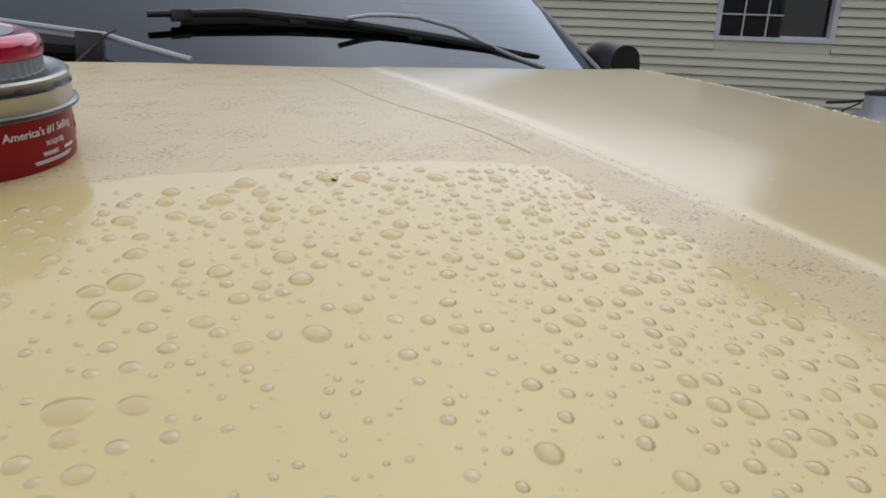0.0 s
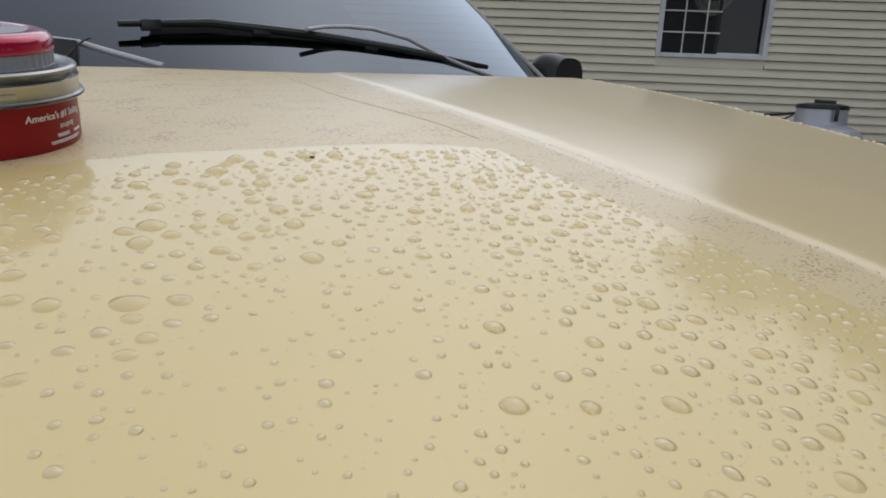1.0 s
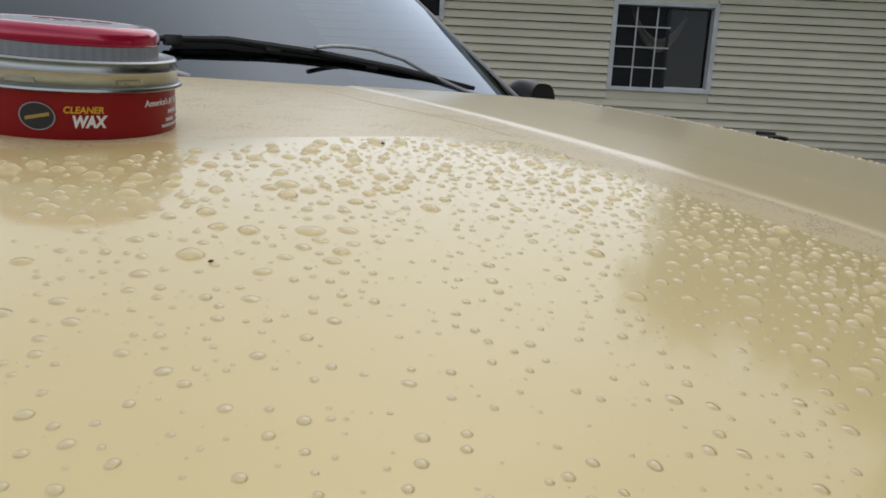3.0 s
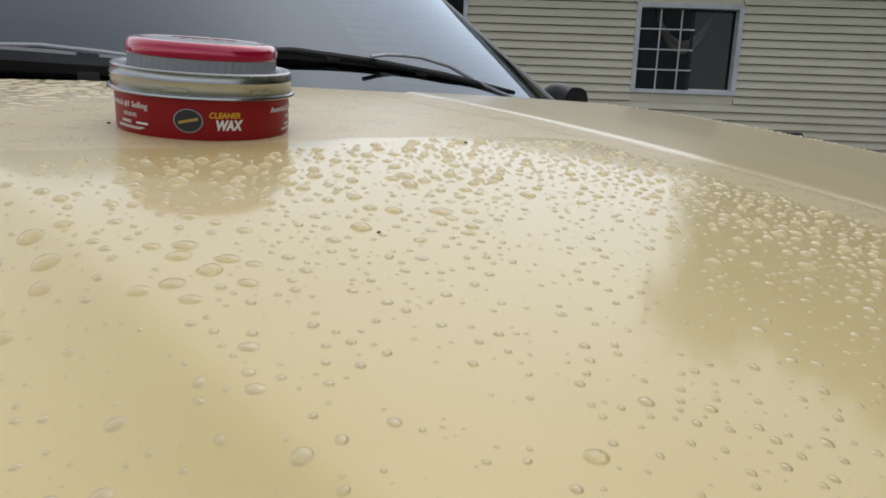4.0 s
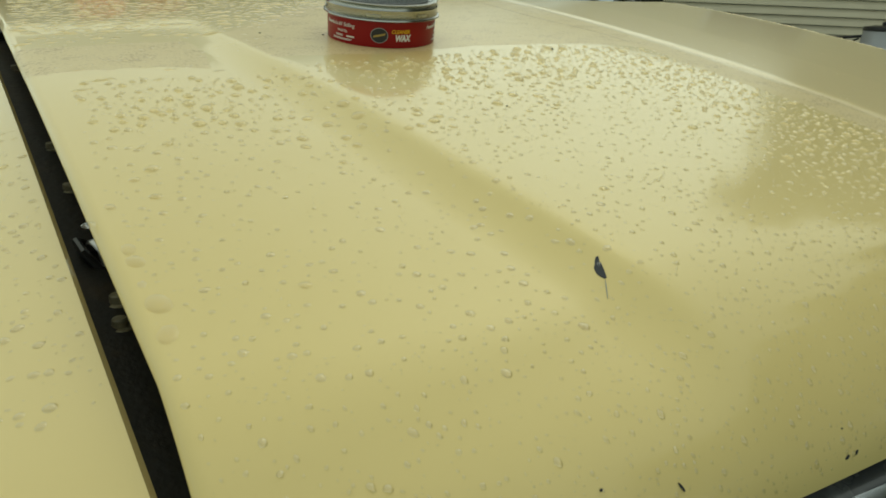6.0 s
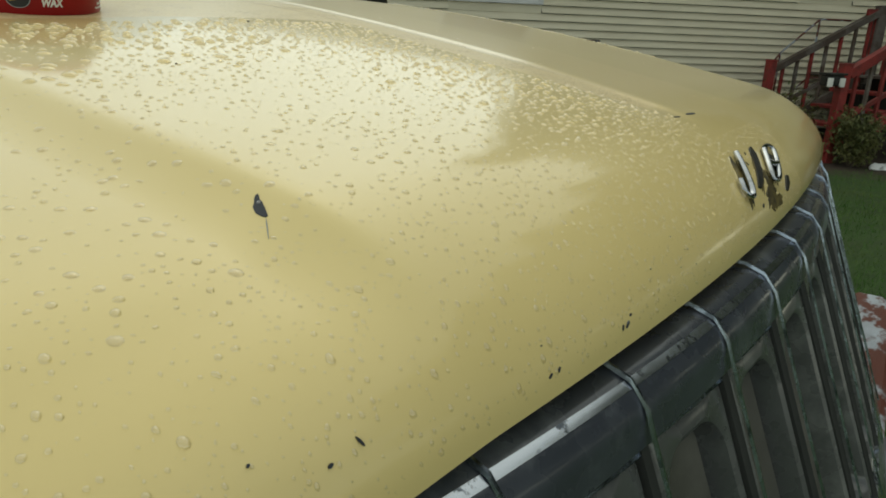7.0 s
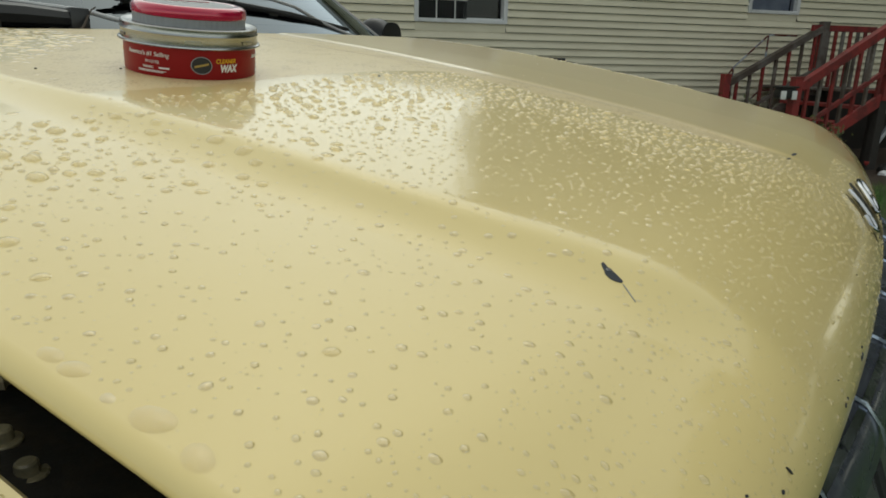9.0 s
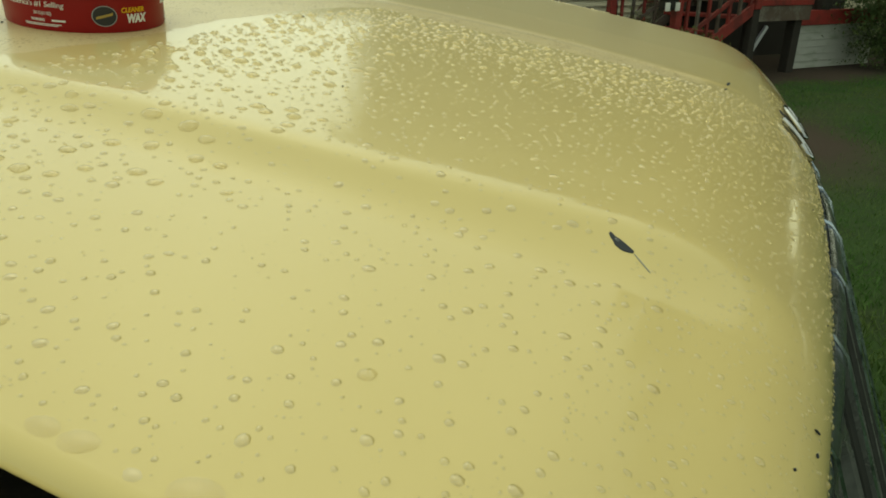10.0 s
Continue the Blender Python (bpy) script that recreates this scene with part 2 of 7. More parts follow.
M_TIN_RED = material("glossy_red_print", (0.27, 0.005, 0.009), 0.4, vary=0.08, scale=40, coat=0.12, spec=0.2)
M_CAP_RED = material("glossy_crimson_foil", (0.50, 0.008, 0.055), 0.2, vary=0.06, scale=30, coat=1.0, metal=0.25)
M_GREYPLASTIC = material("grey_ribbed_plastic", (0.32, 0.33, 0.35), 0.45, vary=0.08, scale=60)
M_TIN = material("polished_tin", (0.42, 0.42, 0.41), 0.24, metal=1.0, vary=0.12, scale=25)
M_WHITE = material("white_print", (0.8, 0.8, 0.78), 0.5, vary=0.04)
M_YELLOWPRINT = material("yellow_print", (0.75, 0.42, 0.02), 0.5, vary=0.05)
M_DARKPRINT = material("dark_print", (0.02, 0.02, 0.025), 0.4, vary=0.1)
M_GOLD = material("gold_print", (0.45, 0.3, 0.08), 0.4, vary=0.1)
M_ORANGE = material("orange_plastic_bottle", (0.88, 0.10, 0.045), 0.35, vary=0.05, coat=0.3)
M_BOTTLE_RED = material("red_plastic_bottle", (0.55, 0.02, 0.04), 0.35, vary=0.06, coat=0.3)
M_SIDING = material("cream_vinyl_siding", (0.80, 0.735, 0.57), 0.5, vary=0.06, scale=3, second=(0.72, 0.655, 0.50), mix_scale=1.2, mix_low=0.4, mix_high=0.7, bump=0.15, bump_scale=60, per_object=0.04, stretch=(1, 1, 4))
M_FRAME = material("white_window_frame", (0.72, 0.72, 0.74), 0.45, vary=0.04, second=(0.6, 0.6, 0.6))
# near-black colour stands in for the unlit indoors
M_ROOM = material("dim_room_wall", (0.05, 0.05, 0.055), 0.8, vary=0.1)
M_CLOTH = material("beige_cloth", (0.42, 0.36, 0.24), 0.9, vary=0.15, scale=30, bump=0.3, bump_scale=60)
M_REDWOOD = material("red_painted_wood", (0.27, 0.028, 0.025), 0.6, vary=0.2, scale=18, second=(0.15, 0.022, 0.02), mix_scale=5, bump=0.3, per_object=0.15)
M_OLDWOOD = material("weathered_grey_brown_wood", (0.10, 0.075, 0.06), 0.8, vary=0.3, scale=18, second=(0.18, 0.16, 0.145), mix_scale=4, bump=0.4, per_object=0.2)
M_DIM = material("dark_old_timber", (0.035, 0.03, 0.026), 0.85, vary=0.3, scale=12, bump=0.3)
M_TANK = material("silver_tank_paint", (0.48, 0.49, 0.54), 0.4, vary=0.06, scale=10, metal=0.3)
M_ROOF = material("brown_roof_shingle", (0.17, 0.155, 0.145), 0.85, vary=0.3, scale=30)
M_BARK = material("bark", (0.08, 0.06, 0.045), 0.9, vary=0.3, scale=30, bump=0.5)
M_LEAF = material("shrub_leaf", (0.055, 0.095, 0.025), 0.55, vary=0.35, scale=9, second=(0.10, 0.13, 0.035), mix_scale=5)
M_GRASSBLADE = material("grass_blade", (0.060, 0.150, 0.018), 0.6, vary=0.4, scale=4, second=(0.11, 0.16, 0.035), mix_scale=1.5)
M_STONE = material("white_painted_stone", (0.75, 0.76, 0.78), 0.7, vary=0.1, scale=20, bump=0.3, bump_scale=30)
M_CHIP = material("bare_dark_primer", (0.03, 0.034, 0.045), 0.6, vary=0.3, scale=200)


# ---- mesh helpers ----
def mesh_of(bm, name, mat, smooth=True):
    me = bpy.data.meshes.new(name)
    bmesh.ops.recalc_face_normals(bm, faces=bm.faces)
    bm.to_mesh(me)
    bm.free()
    for p in me.polygons:
        p.use_smooth = smooth
    if mat:
        me.materials.append(mat)
    return me


def sharpen(me, angle=35):
    me.set_sharp_from_angle(angle=radians(angle))


def part(name, bm, mat, parent=None, label="", smooth=True, kind=""):
    me = mesh_of(bm, name, mat, smooth)
    if smooth:
        sharpen(me)
    ob = new(name, me)
    if parent is not None:
        ob.parent = parent
    return tagged(ob, label=label, kind=kind)


def thing(name, label, category, m=None, group="", kind=""):
    ob = new(name)
    ob.empty_display_size = 0.05
    if m is not None:
        ob.matrix_world = m
    return tagged(ob, label, category, group, kind)


def box(bm, x0, x1, y0, y1, z0, z1, bevel=0.0, m=None):
    r = bmesh.ops.create_cube(bm, size=1.0)
    vs = r["verts"]
    for v in vs:
        v.co = Vector((x0 + (v.co.x + 0.5) * (x1 - x0), y0 + (v.co.y + 0.5) * (y1 - y0), z0 + (v.co.z + 0.5) * (z1 - z0)))
    if bevel > 0:
        es = list({e for v in vs for e in v.link_edges})
        r = bmesh.ops.bevel(bm, geom=es, offset=bevel, segments=2, affect="EDGES", profile=0.5)
        vs = list({v for f in r["faces"] for v in f.verts} | {v for v in vs if v.is_valid})
    if m is not None:
        bmesh.ops.transform(bm, matrix=m, verts=vs)
    return vs


def beam(bm, a, b, w, h, bevel=0.004):
    """A bar of section w x h from a to b (its h stays as upright as it can)."""
    a, b = Vector(a), Vector(b)
    d = b - a
    m = Matrix.Translation(a) @ d.to_track_quat("Y", "Z").to_matrix().to_4x4()
    return box(bm, -w / 2, w / 2, 0, d.length, -h / 2, h / 2, bevel, m)


def tube(bm, pts, radii, seg=10, flat=1.0, cap=True):
    """A round tube along points, of the given radius at each."""
    pts = [Vector(p) for p in pts]
    if isinstance(radii, (int, float)):
        radii = [radii] * len(pts)
    rings = []
    for i, p in enumerate(pts):
        d = (pts[min(i + 1, len(pts) - 1)] - pts[max(i - 1, 0)]).normalized()
        side = d.cross(Vector((0, 0, 1)))
        side = side.normalized() if side.length > 1e-4 else Vector((1, 0, 0))
        up = side.cross(d)
        rings.append([bm.verts.new(p + radii[i] * (math.cos(2 * math.pi * k / seg) * side + flat * math.sin(2 * math.pi * k / seg) * up)) for k in range(seg)])
    for r0, r1 in zip(rings, rings[1:]):
        for k in range(seg):
            bm.faces.new((r0[k], r0[(k + 1) % seg], r1[(k + 1) % seg], r1[k]))
    if cap:
        bm.faces.new(rings[0][::-1])
        bm.faces.new(rings[-1])
    return rings


def lathe(bm, profile, seg=64, sx=1.0, sy=1.0, m=None, close_bottom=True, close_top=True):
    """Turn a list of (radius, height) round the z axis."""
    m = m or Matrix()
    rings = []
    for r, z in profile:
        rings.append([bm.verts.new(m @ Vector((r * sx * math.cos(2 * math.pi * k / seg), r * sy * math.sin(2 * math.pi * k / seg), z))) for k in range(seg)])
    for r0, r1 in zip(rings, rings[1:]):
        for k in range(seg):
            bm.faces.new((r0[k], r0[(k + 1) % seg], r1[(k + 1) % seg], r1[k]))
    if close_bottom:
        bm.faces.new(rings[0][::-1])
    if close_top:
        bm.faces.new(rings[-1])


def grid(bm, rows, close=False):
    """Faces between rows of points of equal length."""
    vs = [[bm.verts.new(p) for p in row] for row in rows]
    for a, b in zip(vs, vs[1:]):
        for k in range(len(a) - 1):
            bm.faces.new((a[k], a[k + 1], b[k + 1], b[k]))
    return vs


def letters(text, size, depth=0.0003, shear=0.0, align="CENTER", spacing=1.0, weight=0.0, width=0.0):
    """A bmesh of built-in-font letters standing in the x-z plane, facing -y."""
    cu = bpy.data.curves.new("text", "FONT")
    cu.body, cu.size, cu.extrude, cu.shear, cu.align_x, cu.space_character = text, size, depth, shear, align, spacing
    cu.offset = weight
    ob = new("text", cu)
    bpy.context.view_layer.update()
    me = bpy.data.meshes.new_from_object(ob.evaluated_get(bpy.context.evaluated_depsgraph_get()))
    bm = bmesh.new()
    bm.from_mesh(me)
    for v in bm.verts:
        v.co = Vector((v.co.x, -v.co.z, v.co.y))
    if width:
        k = width / (max(v.co.x for v in bm.verts) - min(v.co.x for v in bm.verts))
        for v in bm.verts:
            v.co.x *= k
    bpy.data.objects.remove(ob)
    bpy.data.curves.remove(cu)
    bpy.data.meshes.remove(me)
    return bm


def wrap(bm, radius, angle, z, sx=1.0, sy=1.0):
    """Bend flat pieces of the x-z plane round a cylinder about z; x is measured along its skin from the bearing angle."""
    for v in bm.verts:
        a = angle + v.co.x / radius
        r = radius - v.co.y
        v.co = Vector((r * sx * math.cos(a), r * sy * math.sin(a), z + v.co.z))
    return bm


def plate(x0, x1, z0, z1, depth=0.0004, steps=10):
    """A thin upright plate in the x-z plane, divided along x so that it can be bent."""
    bm = bmesh.new()
    xs = [x0 + (x1 - x0) * i / steps for i in range(steps + 1)]
    fr = [[Vector((x, -depth, z)) for x in xs] for z in (z0, z1)]
    bk = [[Vector((x, depth, z)) for x in xs] for z in (z0, z1)]
    grid(bm, [bk[0], fr[0], fr[1], bk[1], bk[0]])
    bmesh.ops.remove_doubles(bm, verts=bm.verts, dist=1e-6)
    return bm


def smooth(a, b, v):
    v = min(max((v - a) / (b - a), 0.0), 1.0)
    return v * v * (3 - 2 * v)


# ---- the vehicle: bonnet surface ----
XC = 0.345
CAR_O = Vector((XC, 0.6, 0.0))
EDGE = 0.706


def edge_u(y):
    """Half-width of the bonnet, which widens to the rear."""
    return 0.7065 + 0.047 * (min(max(y, -0.2), 0.8) - 0.1)


def bow(u):
    a = abs(u)
    return 0.12 * u * u + 0.5 * max(a - 0.55, 0.0) ** 2


def top_z(x, y):
    """Height of the bonnet's upper skin, before the nose rolls off."""
    u = x - XC
    z = 0.989 + 0.21 * y - 0.075 * y * y + 0.022 * u - 0.02 * u * u
    z -= 0.012 * max(u - 0.15, 0.0)
    side = 0.12 - x
    z -= 0.0165 * (side + math.sqrt(side * side + 0.0016)) * smooth(0.10, 0.80, y) * 1.05
    z -= 0.0042 * smooth(-0.05, -0.38, u) * smooth(-0.06, 0.12, y) * smooth(0.64, 0.42, y) * smooth(-0.66, -0.50, u)
    if u > 0:
        w, uc = 0.009, 0.473 + 0.15 * min(max(y, -0.15), 0.8)
        t = (u - uc) / w
        z -= 0.135 * w * (math.log1p(math.exp(t)) if t < 30 else t)
        z -= 0.0075 * smooth(-0.006, 0.030, u - uc) * smooth(-0.15, -0.06, y)
    else:
        # crisp pressed crease that starts at a point near the rear
        s = -u - 0.481 - 0.11 * min(max(y, -0.15), 0.8)
        live = min(max((0.56 - y) / 0.42, 0.0), 1.0) * smooth(0.565, 0.515, y)
        t = s / 0.0034
        s1 = 0.0034 * (math.log1p(math.exp(t)) if t < 30 else t)
        z -= 0.062 * s1 * smooth(0.60, 0.05, y)
        q = 1 - min(s1 / (0.004 + 0.036 * min(max((0.56 - y) / 0.12, 0.0), 1.0)), 1.0)
        z -= 0.0135 * live ** 0.5 * (1 - q ** 1.9) * smooth(-0.155, -0.075, y)
    r = u + 0.006 - 0.15 * min(y - 0.08, 0.0)
    rise = 1 / (1 + math.exp(-max(min(r / 0.0036, 40), -40)))
    z += 0.0017 * rise * math.exp(-max(r, 0.0) / 0.9) * smooth(-0.115, -0.06, y)
    return z


NOSE_A, NOSE_B, NOSE_Y = 0.103, 0.067, -0.082


def skin(x, y):
    """Height of the bonnet at x, y, the rolled nose included."""
    u = x - XC
    y0 = NOSE_Y + bow(u)
    z = top_z(x, y)
    if y < y0:
        q = min((y0 - y) / NOSE_A, 0.999)
        z -= NOSE_B * (1 - math.sqrt(1 - q * q))
    return z


def skin_normal(x, y, e=0.002):
    return Vector((-(skin(x + e, y) - skin(x - e, y)) / (2 * e), -(skin(x, y + e) - skin(x, y - e)) / (2 * e), 1)).normalized()


def rear_y(u):
    return 0.665 + 0.5 * u * u


def dry_line(x):
    return 0.345 + 0.030 * smooth(-0.19, -0.27, x) - 0.9 * max(x - 0.14, 0.0) ** 1.5 + 0.004 * math.sin(x * 31)


def wet_edge(y):
    return min(-0.185 + 1.1 * max(y - 0.46, 0.0), 0.0)


def dust_at(x, y):
    """1 on the dull, unwashed part of the bonnet, 0 on the waxed and beaded part."""
    d = 0.0
    lim = dry_line(x)
    back = smooth(lim - 0.004, lim + 0.004, y)
    side = smooth(0.279, 0.287, x + 0.012 * math.sin(y * 9)) * smooth(-0.12, -0.02, y)
    d = max(back, side)
    right = smooth(0.320, 0.330, x)
    edge = wet_edge(y)
    wet = smooth(0.45, 0.475, y) * smooth(edge + 0.02, edge - 0.04, x)
    left = smooth(-0.10, -0.18, x) * smooth(0.36, 0.345, y)
    s = XC - x - 0.481 - 0.11 * y
    wedge = smooth(-0.004, 0.0, s) * smooth(0.045, 0.03, s - 0.3 * max(0.42 - y, 0.0)) * smooth(0.56, 0.545, y)
    d *= 1 - 0.85 * wedge
    return d * (1 - 0.95 * right) * (1 - 0.75 * wet) * (1 - 0.82 * left)


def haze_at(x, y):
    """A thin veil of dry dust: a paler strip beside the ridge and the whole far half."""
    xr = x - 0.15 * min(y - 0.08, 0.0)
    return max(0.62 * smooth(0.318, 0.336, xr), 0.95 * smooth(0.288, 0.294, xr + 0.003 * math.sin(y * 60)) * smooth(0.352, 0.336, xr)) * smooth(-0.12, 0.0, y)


def carpart(name, bm, mat, parent, label="", smooth=True, kind=""):
    bmesh.ops.translate(bm, vec=-CAR_O, verts=bm.verts)
    return part(name, bm, mat, parent, label, smooth, kind)


car = thing("suv", "old cream-yellow off-road wagon with wet bonnet and chrome grille", "car", Matrix.Translation(CAR_O))


def build_hood():
    cols = sorted({round(-EDGE + 2 * EDGE * i / 200, 5) for i in range(201)} | {round(s * (EDGE - 0.0002 - 0.0075 * (i / 5) ** 2), 5) for i in range(6) for s in (-1, 1)} | {round(-0.080 + 0.0016 * i, 5) for i in range(62)} | {round(-0.59 + 0.0018 * i, 5) for i in range(84)})
    bm = bmesh.new()
    rows = []
    n_top, n_arc = 100, 22
    for j in range(n_top + n_arc + 1):
        row = []
        for u in cols:
            y0, yr = NOSE_Y + bow(u), rear_y(u)
            x = XC + u * edge_u(yr + (y0 - yr) * min(j / n_top, 1)) / EDGE
            if j <= n_top:
                y = yr + (y0 - yr) * j / n_top
                z = top_z(x, y)
            else:
                a = radians(88) * (j - n_top) / n_arc
                y = y0 - NOSE_A * math.sin(a)
                z = top_z(x, y) - NOSE_B * (1 - math.cos(a))
            # soft roll at the side edges
            e = max(abs(u) - (EDGE - 0.007), 0.0) / 0.007
            z -= 0.006 * (1 - math.sqrt(max(1 - e * e, 0.0)))
            row.append(Vector((x, y, z)))
        rows.append(row)
    # lip turned under at the nose, rear edge turned down
    rows.append([p + Vector((0, 0.006, -0.006)) for p in rows[-1]])
    rows.append([p + Vector((0, 0.03, 0.0)) for p in rows[-1]])
    rows.insert(0, [p + Vector((0, 0.002, -0.02)) for p in rows[0]])
    # side flanges
    full = []
    for row in rows:
        a, b = row[0], row[-1]
        full.append([a + Vector((0.025, 0, -0.006)), a + Vector((0.002, 0, -0.004)), *row, b + Vector((-0.002, 0, -0.004)), b + Vector((-0.025, 0, -0.006))])
    grid(bm, full)
    bmesh.ops.translate(bm, vec=-CAR_O, verts=bm.verts)
    me = mesh_of(bm, "hood", M_PAINT)
    if me.polygons[len(me.polygons) // 2].normal.z < 0:
        me.flip_normals()
    sharpen(me, 50)
    at = me.attributes.new("dust", "FLOAT", "POINT")
    co = np.empty(len(me.vertices) * 3)
    me.vertices.foreach_get("co", co)
    co = co.reshape(-1, 3) + np.array(CAR_O)
    at.data.foreach_set("value", np.array([dust_at(x, y) for x, y, z in co], dtype=np.float32))
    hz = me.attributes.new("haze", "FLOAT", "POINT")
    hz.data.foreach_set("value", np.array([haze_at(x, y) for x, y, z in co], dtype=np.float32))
    ob = new("hood", me)
    ob.parent = car
    return tagged(ob, label="wet waxed yellow bonnet with raised centre and dusty rear")


hood = build_hood()


def on_skin(x, y, lift=0.0):
    return Vector((x, y, skin(x, y))) + lift * skin_normal(x, y)


def skin_patch(outline, lift=0.0004):
    """A thin flake following the skin, from an outline of plan offsets round its middle."""
    bm = bmesh.new()
    n = len(outline)
    cx, cy = sum(p[0] for p in outline) / n, sum(p[1] for p in outline) / n
    c = bm.verts.new(on_skin(cx, cy, lift))
    mid = [bm.verts.new(on_skin((x + cx) / 2, (y + cy) / 2, lift)) for x, y in outline]
    ring = [bm.verts.new(on_skin(x, y, lift)) for x, y in outline]
    low = [bm.verts.new(on_skin(cx + (x - cx) * 1.05, cy + (y - cy) * 1.05, -0.0003)) for x, y in outline]
    for k in range(n):
        bm.faces.new((c, mid[k], mid[(k + 1) % n]))
        bm.faces.new((mid[k], ring[k], ring[(k + 1) % n], mid[(k + 1) % n]))
        bm.faces.new((ring[k], low[k], low[(k + 1) % n], ring[(k + 1) % n]))
    return bm


def streak(x, y, length, width, angle, rnd, bend=0.0):
    pts_a, pts_b = [], []
    for i in range(9):
        t = i / 8
        w = width * 0.5 * math.sin(math.pi * min(max(t * 0.92 + 0.04, 0), 1)) ** 0.6 * rnd.uniform(0.75, 1.15)
        s = (t - 0.5) * length
        off = bend * (t - 0.5) ** 2 * length
        ca, sa = math.cos(angle), math.sin(angle)
        pts_a.append((x + ca * s - sa * (off + w), y + sa * s + ca * (off + w)))
        pts_b.append((x + ca * s - sa * (off - w), y + sa * s + ca * (off - w)))
    k = skin_normal(x, y).z
    return [(px, y + (py - y) * k) for px, py in pts_a + pts_b[::-1]]


def blob(cx, cy, rx, ry, angle, rnd, n=26):
    """A ragged oval outline."""
    p1, p2, p3 = (rnd.uniform(0, 6.28) for _ in range(3))
    out = []
    for k in range(n):
        a = 2 * math.pi * k / n
        w = 0.78 + 0.16 * math.sin(2 * a + p1) + 0.12 * math.sin(5 * a + p2) + 0.08 * math.sin(9 * a + p3) + rnd.uniform(-0.08, 0.08)
        dx, dy = rx * w * math.cos(a), ry * w * math.sin(a)
        y = cy + math.sin(angle) * dx + math.cos(angle) * dy
        out.append((cx + math.cos(angle) * dx - math.sin(angle) * dy, max(y, -0.1832)))
    return out


rnd = random.Random(5)
carpart("paint_chip", skin_patch(streak(-0.1424, -0.0486, 0.0158, 0.0040, radians(70), rnd, -0.35)), M_CHIP, hood, "chip of missing paint showing dark primer", smooth=False)
carpart("scratch", skin_patch(streak(-0.1478, -0.0604, 0.0118, 0.0005, radians(58), rnd)), M_GREYPLASTIC, hood, "thin grey scratch", smooth=False)
for x, y, l, w, a in ((-0.192, -0.1413, 0.0020, 0.0014, 0), (-0.179, -0.142, 0.0048, 0.0008, -70), (-0.215, -0.13, 0.0012, 0.001, 0), (-0.077, -0.1616, 0.0026, 0.0015, 10), (-0.070, -0.1622, 0.0026, 0.0012, 40), (-0.003, -0.1683, 0.0040, 0.0018, 30), (-0.008, -0.1679, 0.003, 0.0012, 70), (0.002, -0.1675, 0.002, 0.0012, 0), (0.300, -0.0885, 0.012, 0.0022, -12), (0.334, -0.0905, 0.022, 0.0034, -6)):
    carpart("paint_chip", skin_patch(streak(x, y, l, w, radians(a), rnd)), M_CHIP, hood, smooth=False)
for k in range(7):
    x = rnd.uniform(-0.10, 0.30)
    y = -0.183 + bow(x - XC) + rnd.uniform(0.001, 0.006) + 0.02 * rnd.random() ** 5
    carpart("paint_chip", skin_patch(streak(x, y, rnd.uniform(0.0004, 0.0011), rnd.uniform(0.0003, 0.0007), rnd.uniform(0, 3), rnd)), M_CHIP, hood, smooth=False)
M_STAIN = material("olive_brown_stain", (0.17, 0.125, 0.03), 0.6, vary=0.4, scale=120, second=(0.04, 0.03, 0.014), mix_scale=60)
carpart("grime", skin_patch(blob(0.318, -0.1805, 0.020, 0.0022, 0.0, rnd), 0.0005), M_STAIN, hood, "brown grime run below the badge", smooth=False)


bm = bmesh.new()
grid(bm, [[on_skin(x - 0.0010, y, -0.0002), on_skin(x - 0.0005, y, 0.0003), on_skin(x + 0.0005, y, 0.0003), on_skin(x + 0.0010, y, -0.0002)] for x, y in [(0.259 + 0.026 * smooth(0.45, 0.9, k / 60), 0.66 - 0.33 * k / 60) for k in range(61)]])
carpart("dust_line", bm, material("grey_dust", (0.58, 0.48, 0.34), 0.8, vary=0.2, scale=90), hood, "faint grey line in the dust", smooth=False)


